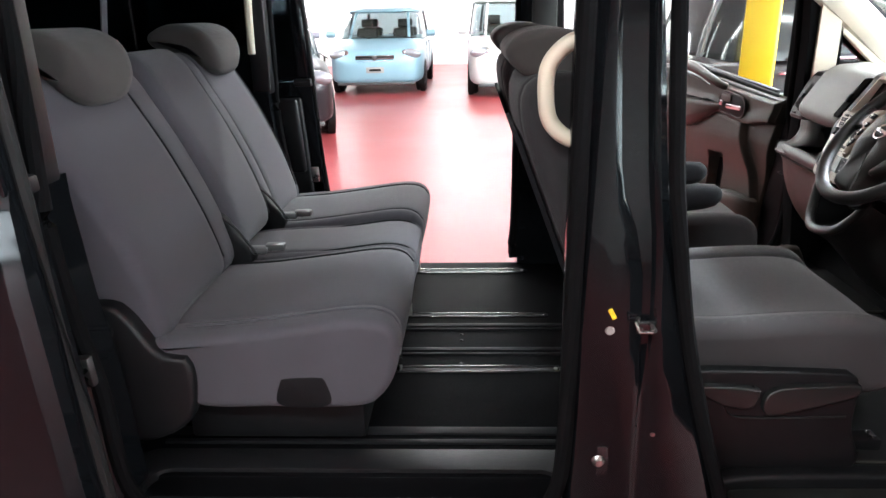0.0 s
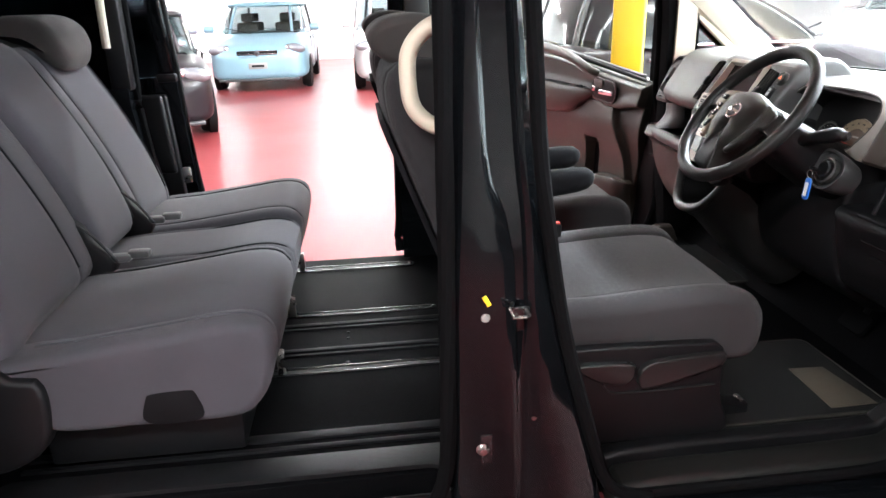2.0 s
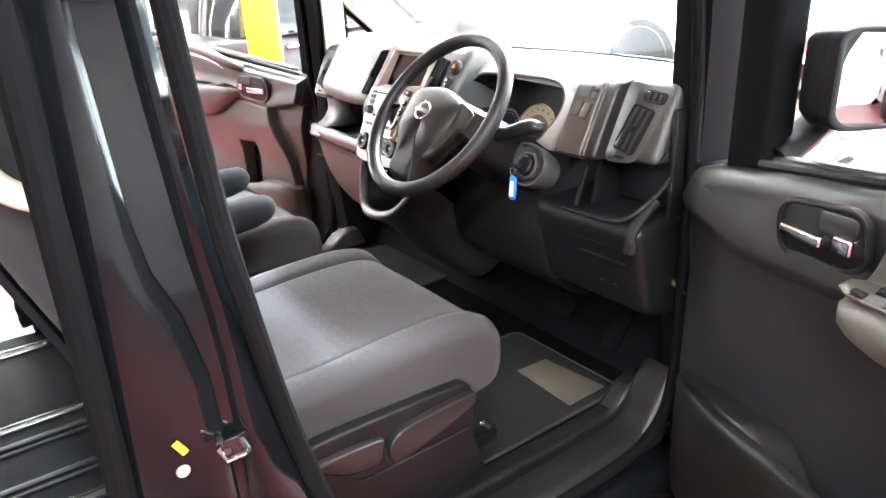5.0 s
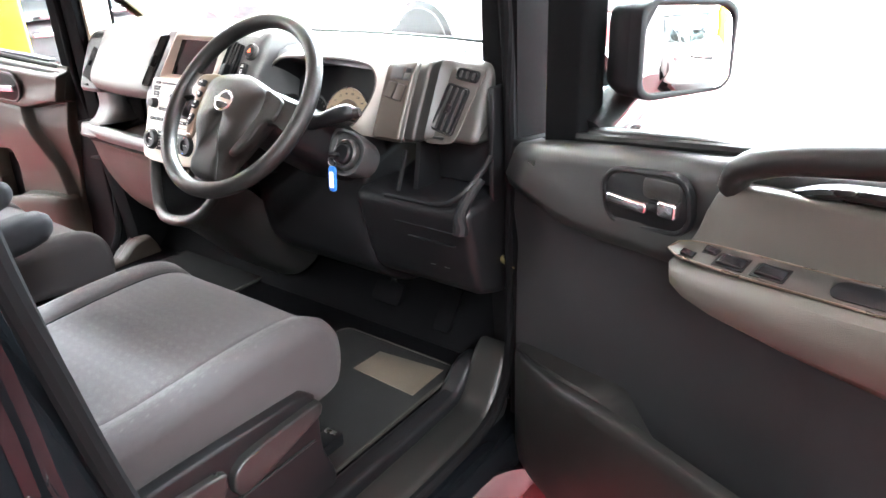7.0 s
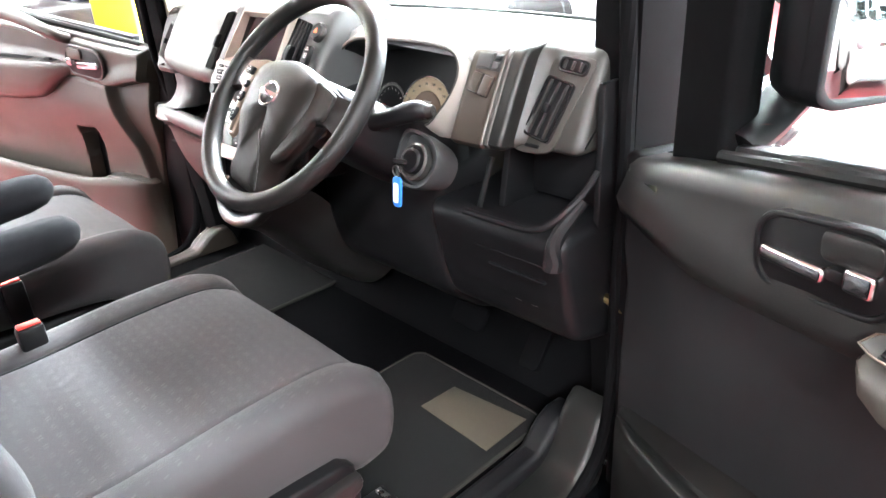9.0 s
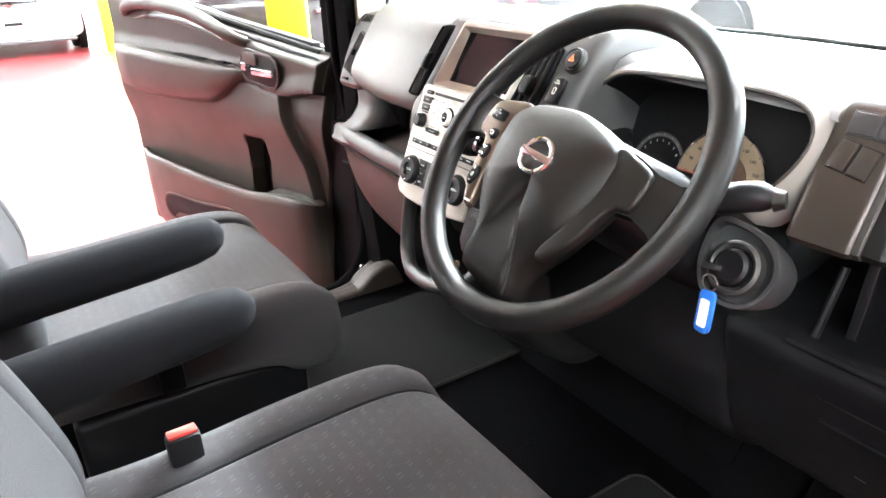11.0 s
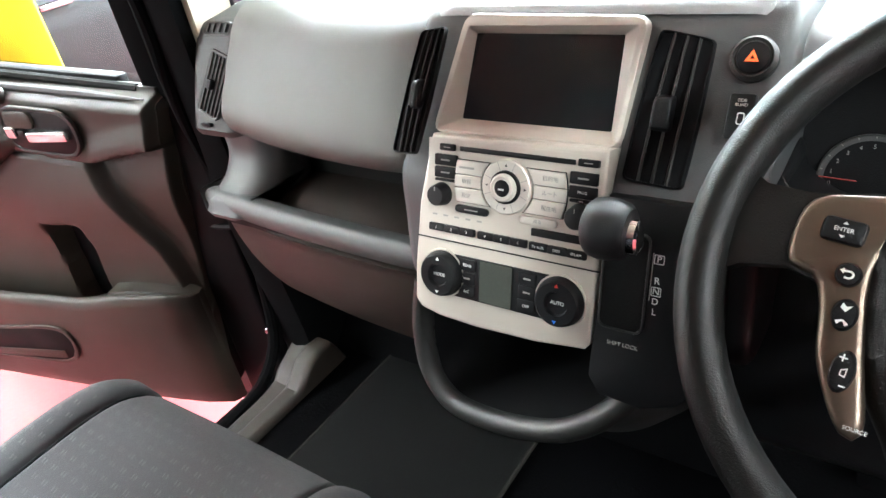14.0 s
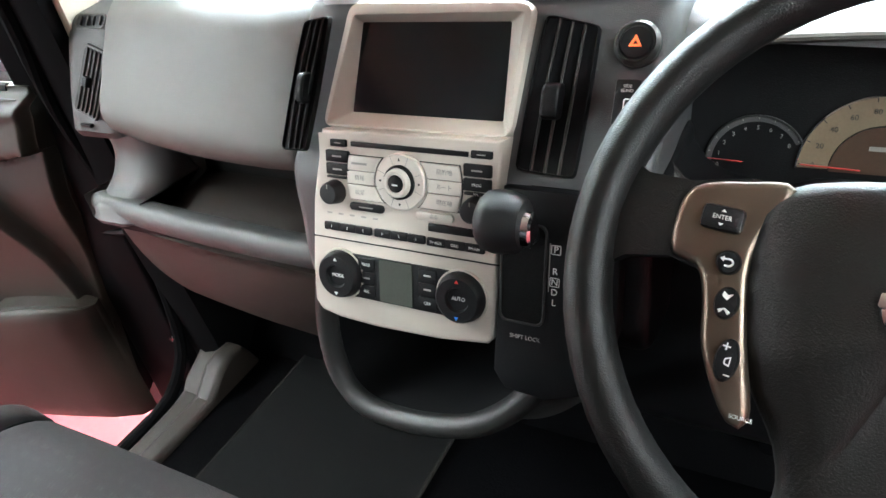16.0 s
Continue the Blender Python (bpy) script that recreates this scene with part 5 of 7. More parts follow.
part("screen", plate(B(), cornered([(-81, 45.5), (-85, -45.5), (84, -45.5), (82.5, 45.5)], 2, 3), 0.004, SCR @ Matrix.Translation((0, 0, -0.017))), M_SCREEN, stack, "dark switched-off display screen")
# disc slot and keys
radio = part("radio_frame", box(B(), (0, 0.05, 0.0), (0.19, 0.08, 0.001), m=STACK), M_SILVER, stack)
part("disc_slot", box(B(), (0.0083, 0.0818, 0.0005), (0.128, 0.005, 0.003), 0.001, m=STACK), M_BLACK, radio)


def key(x, y, w, h, material, text="", size=4.0, parent=None, deep=3.0, r=1.4, ink=None, shape=None):
    """A push key on the stack, in millimetres, with its lettering or symbol bar."""
    pts = shape or [(a / 1000, b / 1000) for a, b in rounded(w, h, min(r, w / 2.1, h / 2.1), 3)]
    k = part("key", plate(B(), pts, deep / 1000, sp(x, y), 0.0007), material, parent or stack)
    if text == "-":
        part("key_mark", box(B(), (0, 0, deep / 1000), (w * 0.0004, h * 0.00014, 0.0004), m=sp(x, y)), ink or M_GREYPR, k)
    elif text:
        lettering("key_mark", text, size / 1000, sp(x, y, deep), ink or M_PRINT, k)
    return k


key(-70.2, 81.8, 19, 7, M_BLACK, "-", parent=radio)
key(85.6, 82.6, 21, 7, M_BLACK, "-", parent=radio)
for x, ys in ((-71.6, (68.6, 55.6)), (82, (68.1, 55.0))):
    for j, y in enumerate(ys):
        key(x, y, 27.5, 11.5, M_BLACK, "PROG" if (x > 0 and j == 1) else "-", 3.6, radio, deep=3.6)
key(-72.4, 47.4, 26, 2.6, M_BLACK, "", parent=radio)
key(81, 46.6, 24, 3.2, M_BLACK, "VOL", 2.4, radio)
for x, y in ((-76.8, 32.0), (80.5, 32.2)):
    knob = part("volume_knob", turned(B(), [(0, 0), (0.0125, 0), (0.0122, 0.004), (0.0108, 0.013), (0.0095, 0.0148), (0, 0.0152)], sp(x, y), 32), M_KNOB, radio, "round black knob")
    part("knob_mark", box(B(), (0, 0.0075, 0.0152), (0.0008, 0.004, 0.0004), m=sp(x, y)), M_GREYPR, knob)
# pale key blocks round the jog dial
JX, JY = 2.0, 50.0
for sx in (-1, 1):
    far = lambda y: (JX + sx * (57.5 + 4.5 * math.cos((y - JY) / 21 * 1.25)) + (2 if sx > 0 else 0))
    near_ = lambda y: JX + sx * math.sqrt(max(0, 30.0 ** 2 - (y - JY) ** 2))
    ys = [71.5 - 45.0 * k / 14 for k in range(15)]
    edge = [(far(y) + sx * 1.2, y) for y in ys] + [(near_(y) - sx * 1.2, y) for y in reversed(ys)]
    part("key_block", plate(B(), [(a / 1000, b / 1000) for a, b in (edge if sx < 0 else edge[::-1])], 0.0012, sp(0, 0)), M_BLACK, radio)
    for j, (y1, y0) in enumerate(((70.6, 56.4), (55.6, 42.9), (42.1, 27.4))):
        ys = [y1 + (y0 - y1) * k / 6 for k in range(7)]
        edge = [(far(y), y) for y in ys] + [(near_(y), y) for y in reversed(ys)]
        k = part("pale_key", plate(B(), [(a / 1000, b / 1000) for a, b in (edge if sx < 0 else edge[::-1])], 0.0036, sp(0, 0), 0.0007), M_BUTTON, radio, "pale silver key")
        word = (("\u60c5\u5831", "\u8a2d\u5b9a")[j - 1] if j else "") if sx < 0 else ("\u76ee\u7684\u5730", "\u30eb\u30fc\u30c8", "\u73fe\u5728\u5730")[j]
        x = JX + sx * 47
        if word:
            lettering("key_mark", word, 0.0056, sp(x, (y0 + y1) / 2, 3.7), M_GREYPR, k)
        else:
            part("key_mark", box(B(), (x / 1000, (y0 + y1) / 2000, 0.0036), (0.018, 0.0022, 0.0004), m=STACK), M_GREYPR, k)
jog = part("jog_dial", turned(B(), [(0, 0), (0.0275, 0), (0.0275, 0.0045), (0.0262, 0.0056), (0.0170, 0.0056), (0.0165, 0.004), (0, 0.004)], sp(JX, JY), 48), M_BUTTON, radio, "silver jog dial")
part("jog_well", turned(B(), [(0, 0.004), (0.0168, 0.004), (0.0165, 0.0075), (0.0150, 0.0085), (0, 0.0085)], sp(JX, JY), 40), M_BLACK, jog)
part("jog_ring", turned(B(), [(0.0085, 0.0085), (0.0142, 0.0085), (0.0135, 0.0125), (0.0118, 0.0140), (0.0092, 0.0138), (0.0085, 0.0125)], sp(JX, JY), 40), M_BUTTON, jog, "satin silver ring")
part("jog_cap", turned(B(), [(0, 0.0085), (0.0086, 0.0085), (0.0084, 0.0125), (0.006, 0.0138), (0, 0.0142)], sp(JX, JY), 30), M_BLACK, jog)
part("cap_mark", box(B(), (0, -0.001, 0.0142), (0.006, 0.0016, 0.0003), m=sp(JX, JY)), M_PRINT, jog)
for ang in range(0, 360, 45):
    turn = sp(JX, JY) @ pose(0, 0, 0, 0, 0, ang + 22.5)
    part("jog_line", box(B(), (0.0217, 0, 0.0056), (0.0085, 0.0005, 0.0004), m=turn), M_GREYPR, jog)
    if ang % 90 == 0:
        part("jog_mark", plate(B(), [(0.0205, -0.0013), (0.0232, 0.0), (0.0205, 0.0013)], 0.0004, sp(JX, JY, 5.6) @ pose(0, 0, 0, 0, 0, ang)), M_BLACK, jog)
key(-38.5, 20.0, 40, 8, M_BLACK, "-", parent=radio, r=3.5, deep=3.6)
key(38, 20.2, 40, 8, M_BUTTON, "\u623b\u308b", 4.6, radio, r=3.5, ink=M_GREYPR, deep=3.6)
for j in range(5):
    part("disc_mark", box(B(), (0, 0, 0.0002), (0.006, 0.0028, 0.0004), m=sp(-86 + 14 * j, 9.5)), M_GREYPR, radio)
for j in range(6):
    key(-82.5 + 19.3 * j + (3.5 if j > 2 else 0), -4.6, 19.2, 8.2, M_BLACK, str(j + 1), 4.0, radio)
for j, t in enumerate(("TV·AUX", "DISC", "FM·AM")):
    key(39.5 + 20.3 * j, -5.0, 20.2, 8.2, M_BLACK, t, 3.8, radio)
part("card_slot", box(B(), (0.0577, 0.0092, 0.0008), (0.054, 0.0080, 0.003), 0.001, m=STACK), M_BLACK, radio)
# climate strip
clim = part("climate_panel", plate(B(), [(a / 1000, b / 1000) for a, b in rounded(120, 47, 5, 4, (-3, -54.7))], 0.002, STACK, 0.0008), M_BLACK, stack, "black climate control strip")
for x, t, marks in ((-73, "MODE", (M_PRINT, M_PRINT)), (67, "AUTO", (M_RED, M_BLUE))):
    kn = part("climate_dial", turned(B(), [(0, 0), (0.0255, 0), (0.0255, 0.004), (0.0235, 0.011), (0.0215, 0.013), (0.0125, 0.013), (0.011, 0.009), (0, 0.0085)], sp(x, -55), 44), M_BLACK, clim, "round black rotary dial")
    lettering("dial_mark", t, 0.0052, sp(x, -55, 8.8), M_PRINT, kn)
    for sy, mk in ((1, marks[0]), (-1, marks[1])):
        part("dial_mark", plate(B(), [(-0.0022, 0), (0.0022, 0), (0, 0.0035 * sy)] if sy > 0 else [(0.0022, 0), (-0.0022, 0), (0, -0.0035)], 0.0006, sp(x, -55 + 17 * sy, 12.8)), mk, kn)
    part("dial_trim", framed(B(), [(a / 1000, b / 1000) for a, b in circle(27.5, 40)], [(a / 1000, b / 1000) for a, b in circle(25.6, 40)], 0.003, sp(x, -55), 0.0008), M_SILVER, kn)
part("climate_display", plate(B(), [(a / 1000, b / 1000) for a, b in rounded(38, 45, 1.5, 3)], 0.0032, sp(-6.5, -54.5)), M_LCD, clim, "grey unlit liquid-crystal display")
for x, names in ((-41.5, ("REAR", "-", "A/C")), (30, ("-", "-", "OFF"))):
    for j, t in enumerate(names):
        key(x, -40 - 14.5 * j, 20, 13, M_BLACK, t, 4.4, clim, 3.0)

part("housing_lower", padding(B(), [(0.807, 1.0), (0.812, 1.05), (0.818, 1.10), (0.828, 1.138), (0.90, 1.14), (1.0, 1.13), (1.0, 0.985), (0.85, 0.968)], soft(-0.2005, -0.080, 0.012), 60), M_BLACK, dash, "black lower housing")
# gear selector to the right of the stack
gear = thing("gear_selector", pose(0, 0, 0), "black dashboard-mounted gear selector with chrome button", "gear lever")
part("gate_panel", plate(B(), [(0.1055, 0.056), (0.206, 0.056), (0.214, 0.0), (0.216, -0.06), (0.208, -0.105), (0.188, -0.132), (0.155, -0.145), (0.112, -0.142), (0.10, -0.125)], 0.02, STACK @ Matrix.Translation((0, 0, -0.02)), 0.004), M_BLACK, gear, "black selector gate")
part("gate_well", plate(B(), [(a / 1000, b / 1000) for a, b in rounded(42, 94, 8, 4, (128, -22))], 0.0012, STACK), M_CARPET, gear)
part("gate_slot", framed(B(), [(a / 1000, b / 1000) for a, b in rounded(44, 96, 8, 4, (128, -22))], [(a / 1000, b / 1000) for a, b in rounded(40, 92, 7, 4, (128, -22))], 0.003, STACK, 0.001), M_TRIMD, gear)
for t, y in (("P", 5), ("R", -15), ("N", -25), ("D", -34.5), ("L", -44.5)):
    lettering("gate_letter", t, 0.0085, sp(158, y, 0.6), M_PRINT, gear)
for y in (5, -25):
    part("gate_letter_box", framed(B(), [(a / 1000, b / 1000) for a, b in rounded(9, 8.6, 0.8, 2, (158, y))], [(a / 1000, b / 1000) for a, b in rounded(7.8, 7.4, 0.5, 2, (158, y))], 0.0005, sp(0, 0, 0.3)), M_PRINT, gear)
part("gate_line", box(B(), (0.1525, -0.012, 0.0004), (0.0008, 0.045, 0.0006), m=STACK), M_GREYPR, gear)
lettering("gate_letter", "SHIFT LOCK", 0.0055, sp(132, -84, 0.6), M_GREYPR, gear)
part("lever_stem", tube(B(), [tuple(sp(132, 16, 0).translation), tuple(sp(131, 26, 20).translation), tuple(sp(128, 33, 34).translation)], 0.011, 12), M_BLACK, gear)
knob = part("lever_knob", tube(B(), [tuple(sp(x, 37, 44).translation) for x in (104, 105, 108, 113, 121, 131, 141, 145)], [0.006, 0.015, 0.021, 0.0255, 0.027, 0.0265, 0.024, 0.020], 20, up=(0.3, 0, 0.95)), M_KNOB, gear, "soft grey-black selector knob")
part("lever_button", tube(B(), [tuple(sp(x, 34, 46).translation) for x in (145, 152, 154)], [0.012, 0.0115, 0.009], 18, flat=1.3, up=(0.3, 0, 0.95)), M_CHROME, knob, "chrome release button")

# open bin under the stack
bin_rim = spline([(0.815, 0.165, 0.995), (0.812, 0.181, 0.935), (0.806, 0.183, 0.883), (0.797, 0.170, 0.846), (0.785, 0.135, 0.828), (0.778, 0.08, 0.830), (0.775, 0.025, 0.842), (0.776, -0.02, 0.858), (0.782, -0.06, 0.886), (0.793, -0.092, 0.922), (0.808, -0.115, 0.968)], 60)
cb = thing("centre_bin", pose(0.86, 0.03, 0.80), "open black storage bin with rounded charcoal rim", "storage bin")
part("bin_rim", tube(B(), [(x - 0.86, y - 0.03, z - 0.80) for x, y, z in bin_rim], 0.014, 12), M_TRIMD, cb)
rings = []
for x, k in ((0.79, 1.0), (0.84, 0.97), (0.92, 0.9), (0.99, 0.8)):
    rings.append([(x - 0.86 + (p[0] - 0.78) * 0.6, (p[1] - 0.03) * k, 0.10 + (p[2] - 0.90) * k) for p in bin_rim])
part("bin_shell", loft(B(), rings, cap=False, close=False), M_BLACK, cb)
part("bin_back", box(B(), (0.14, 0, 0.10), (0.02, 0.28, 0.24)), M_BLACK, cb)
rings = [[(p[0] - 0.86 + dx, (p[1] - 0.03) * k, (p[2] - 0.80) * k2 + dz) for p in bin_rim] for dx, k, k2, dz in ((0.0, 1.07, 1.0, -0.012), (0.06, 1.1, 1.0, -0.05), (0.18, 1.0, 1.0, -0.18), (0.3, 0.9, 0.9, -0.27))]
part("bin_underside", loft(B(), rings, cap=False, close=False), M_TRIMD, cb)

# hazard switch and blind switch
haz = part("hazard_switch", turned(B(), [(0, 0), (0.019, 0), (0.019, 0.006), (0.016, 0.010), (0.0145, 0.008), (0, 0.008)], axes((0.900, -0.168, 1.242), (0, -1, 0), UPV), 34), M_TRIMD, dash, "round hazard switch")
part("hazard_cap", turned(B(), [(0, 0.007), (0.0142, 0.007), (0.0125, 0.010), (0, 0.0115)], axes((0.900, -0.168, 1.242), (0, -1, 0), UPV), 30), M_BLACK, haz)
part("hazard_triangle", framed(B(), [(-0.0055, -0.004), (0.0055, -0.004), (0, 0.0055)], [(-0.0022, -0.0022), (0.0022, -0.0022), (0, 0.0016)], 0.0006, axes((0.900, -0.168, 1.242), (0, -1, 0), UPV) @ Matrix.Translation((0, 0, 0.0115))), M_ALARM, haz)
sb = part("blind_switch", box(B(), (0, 0, 0.003), (0.021, 0.038, 0.010), 0.0025, m=axes((0.866, -0.168, 1.205), (0, -1, 0), UPV)), M_BLACK, dash, "black rocker switch")
BS = axes((0.866, -0.168, 1.205), (0, -1, 0), UPV)
lettering("switch_mark", "SIDE\nBLIND", 0.0036, BS @ Matrix.Translation((0, 0.011, 0.0083)), M_PRINT, sb)
part("switch_symbol", framed(B(), rounded(0.006, 0.010, 0.0015, 2, (0.001, -0.002)), rounded(0.0042, 0.008, 0.001, 2, (0.001, -0.002)), 0.0004, BS @ Matrix.Translation((0, 0, 0.0081))), M_PRINT, sb)

# instrument cluster under its hood
CLU = axes((0.915, -0.367, 1.162), (0, -1, 0), (0.30, 0, 0.954))
clu_in = spline([(-0.186, 0.005), (-0.178, 0.042), (-0.150, 0.066), (-0.105, 0.074), (0, 0.078), (0.085, 0.076), (0.126, 0.066), (0.142, 0.040), (0.134, 0.005), (0.110, -0.032), (0.080, -0.058), (-0.02, -0.064), (-0.125, -0.058), (-0.168, -0.034)], 72, True)
clu_out = spline([(-0.206, 0.005), (-0.198, 0.054), (-0.164, 0.086), (-0.108, 0.096), (0, 0.100), (0.090, 0.098), (0.134, 0.084), (0.155, 0.044), (0.149, 0.002), (0.128, -0.040), (0.092, -0.074), (-0.02, -0.084), (-0.135, -0.078), (-0.188, -0.046)], 72, True)
rings = []
for k, z in ((0.0, 0.0), (0.08, 0.004), (0.2, 0.004), (0.55, -0.006), (1.0, -0.024), (1.08, -0.06)):
    rings.append([CLU @ Vector((a + (c - a) * k, b + (e - b) * k, z)) for (a, b), (c, e) in zip(clu_in, clu_out)])
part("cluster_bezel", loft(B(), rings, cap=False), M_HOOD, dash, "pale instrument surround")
rings = [[CLU @ Vector((a * k, b * k, z)) for a, b in clu_in] for k, z in ((1.0, 0.0), (0.985, -0.03), (0.94, -0.085))]
part("cluster_tunnel", loft(B(), rings, cap=False), M_BLACK, dash)
part("cluster_lip", tube(B(), [CLU @ Vector((a, b, 0.003)) for a, b in clu_in], 0.0025, 6, True), M_DASH, dash)
clu = part("instrument_face", plate(B(), [(a * 0.95, b * 0.95) for a, b in clu_in], 0.004, CLU @ Matrix.Translation((0, 0, -0.088))), M_BLACK, dash, "black instrument face")
for cx, cy, r, n, first, last in ((-0.006, -0.040, 0.068, 10, 178, 2), (-0.109, -0.040, 0.045, 9, 188, 32)):
    D = CLU @ Matrix.Translation((cx, cy, -0.083))
    speed = r > 0.05
    lo, hi = (first + 3, last - 3)
    arc = lambda k, z: [D @ Vector((r * k * math.cos(radians(lo + (hi - lo) * j / 48)), r * k * math.sin(radians(lo + (hi - lo) * j / 48)), z)) for j in range(49)]
    part("dial_ring", tube(B(), arc(0.985, 0.002), 0.0012, 6), M_CHROME if speed else M_TRIMD, clu)
    bm = B()
    vo, vi = [bm.verts.new(p) for p in arc(0.97, 0.001)], [bm.verts.new(p) for p in arc(0.60 if speed else 0.86, 0.001)]
    for k in range(48):
        bm.faces.new((vo[k], vi[k], vi[k + 1], vo[k + 1]))
    bmesh.ops.recalc_face_normals(bm, faces=bm.faces)
    part("dial_band", bm, M_COPPER if speed else M_HOUS, clu, "cream dial band" if speed else "grey dial band")
    if speed:
        part("dial_centre", plate(B(), [(r * 0.585 * math.cos(radians(-4 + 188 * j / 40)), r * 0.585 * math.sin(radians(-4 + 188 * j / 40))) for j in range(41)], 0.002, D), M_DIALC, clu, "brown dial centre")
        part("trip_display", box(B(), (0, r * 0.30, 0.002), (0.022, 0.004, 0.0006), m=D), M_GREYPR, clu)
    for k in range(n):
        a = radians(first + (last - first) * k / (n - 1))
        lettering("dial_number", str(20 * k if speed else k), 0.0066 if speed else 0.0056, D @ Matrix.Translation((r * (0.79 if speed else 0.74) * math.cos(a), r * (0.79 if speed else 0.74) * math.sin(a), 0.0016)), M_TRIMD if speed else M_GREYPR, clu)
        part("dial_tick", box(B(), (r * 0.94, 0, 0.0014), (r * 0.05, 0.0009, 0.0004), m=D @ pose(0, 0, 0, 0, 0, math.degrees(a))), M_TRIMD if speed else M_GREYPR, clu)
    part("needle", box(B(), (-r * 0.58, 0, 0.004), (r * 0.72, 0.0012 if speed else 0.0008, 0.002), 0.0004, m=D @ pose(0, 0, 0, 0, 0, -2)), M_RED, clu)

# switch block right of the wheel and the dark upright beside it
part("switch_block", padding(B(), FASCIA, soft(-0.590, -0.516, 0.008), 60), M_SWB, dash, "brown-grey switch block")
part("pale_edge", padding(B(), [(x + 0.003, z + 0.001) for x, z in FASCIA], soft(-0.597, -0.586, 0.003), 50), M_DASH, dash)
part("dark_upright", padding(B(), [(x + 0.006, z + 0.002) for x, z in FASCIA], soft(-0.622, -0.590, 0.008), 60), M_SCUFF, dash, "dark charcoal upright")
BF = axes((0.915, -0.600, 1.158), (0, -1, 0), (0.45, 0, 0.893))
for x, y, w, h, dark in ((-0.050, 0.068, 0.030, 0.024, False), (-0.023, 0.074, 0.013, 0.009, True), (-0.025, 0.061, 0.014, 0.012, False)):
    well = part("switch_frame", box(B(), (x, y, -0.004), (w + 0.004, h + 0.004, 0.010), 0.001, m=BF), M_TRIMD, dash)
    part("dash_switch", box(B(), (x, y, 0.000), (w, h, 0.006), 0.002, m=BF), M_BLACK if dark else M_SHROUD, well)
for x in (-0.063, -0.039):
    well = part("switch_frame", box(B(), (x, 0.022, -0.002), (0.023, 0.035, 0.006), 0.0015, m=BF @ pose(0, 0, 0, 0, 0, -10)), M_BLACK, dash)
    part("dash_switch", box(B(), (x, 0.022, 0.001), (0.0205, 0.032, 0.006), 0.002, m=BF @ pose(0, 0, 0, 0, 0, -10)), M_SWB, well)
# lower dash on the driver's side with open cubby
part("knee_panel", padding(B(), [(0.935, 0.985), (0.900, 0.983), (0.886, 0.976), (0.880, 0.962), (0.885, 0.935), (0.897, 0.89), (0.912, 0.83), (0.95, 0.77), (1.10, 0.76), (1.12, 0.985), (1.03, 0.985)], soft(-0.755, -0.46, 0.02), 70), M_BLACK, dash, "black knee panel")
part("cubby_back", box(B(), (1.02, -0.66, 1.04), (0.02, 0.19, 0.10), 0.004), M_BLACK, dash)
part("cubby_side", plate(B(), [(0.93, 0.98), (1.03, 0.98), (1.03, 1.09), (0.95, 1.085)], 0.012, axes((0, -0.585, 0), (1, 0, 0), (0, 0, 1)), 0.003), M_BLACK, dash)
part("ledge_lip", tube(B(), spline([(0.888, -0.545, 0.979), (0.886, -0.62, 0.980), (0.887, -0.68, 0.982), (0.893, -0.712, 0.992), (0.91, -0.735, 1.015), (0.94, -0.75, 1.045), (0.965, -0.755, 1.07)], 40), 0.006, 8), M_BLACK, dash)
part("ledge_horn", tube(B(), spline([(0.884, -0.735, 0.93), (0.889, -0.735, 0.972), (0.905, -0.742, 1.0), (0.935, -0.752, 1.03)], 20), [0.016 - 0.0004 * k for k in range(20)], 10), M_BLACK, dash)
part("cubby_post", tube(B(), [(0.905, -0.565, 0.985), (0.935, -0.568, 1.065)], 0.005, 8), M_BLACK, dash)
part("fuse_line", box(B(), (0.889, -0.64, 0.925), (0.006, 0.15, 0.0025), 0.001), M_BLACK, dash)
part("dash_end", box(B(), (1.075, -0.748, 1.03), (0.20, 0.012, 0.34), 0.004), M_BLACK, dash)
part("dash_end", box(B(), (1.075, 0.748, 1.03), (0.20, 0.012, 0.34), 0.004), M_BLACK, dash)
part("lower_column_panel", padding(B(), [(0.93, 1.03), (0.90, 0.95), (0.905, 0.85), (0.95, 0.75), (1.10, 0.70), (1.14, 1.03)], soft(-0.475, -0.11, 0.02), 50), M_BLACK, dash)
part("bonnet_release", box(B(), (0.893, -0.655, 0.895), (0.008, 0.12, 0.004), 0.001), M_BLACK, dash)
for y in (-0.645, -0.68):
    part("panel_clip", box(B(), (0.914, y, 0.835), (0.008, 0.014, 0.004), 0.001), M_STEEL, dash)
part("firewall", box(B(), (1.26, 0, 0.68), (0.06, 1.56, 0.86)), M_CARPET, dash)
part("toe_board", plate(B(), [(1.06, 0.47), (1.24, 0.47), (1.24, 0.74), (1.20, 0.70), (1.12, 0.56), (1.07, 0.512)], 1.50, axes((0, 0.75, 0), (1, 0, 0), (0, 0, 1)), 0.004), M_VINYL, dash, "black carpeted toe board")

# ---- steering ----
WT = radians(40.5)
WHEEL = axes((0.685, -0.372, 1.191), (0, -1, 0), (math.sin(WT), 0, math.cos(WT)))
sw = thing("steering_wheel", WHEEL @ pose(0, 0, 0, 0, 0, -7), "charcoal leather steering wheel with silver control spokes", "steering wheel")
RIM = 0.179
bm = tube(B(), [(RIM * math.cos(a), RIM * math.sin(a), 0) for a in np.linspace(0, 2 * math.pi, 72, endpoint=False)], 0.0155, 14, True)
part("rim", bm, M_WHEEL, sw, "grained leather rim")
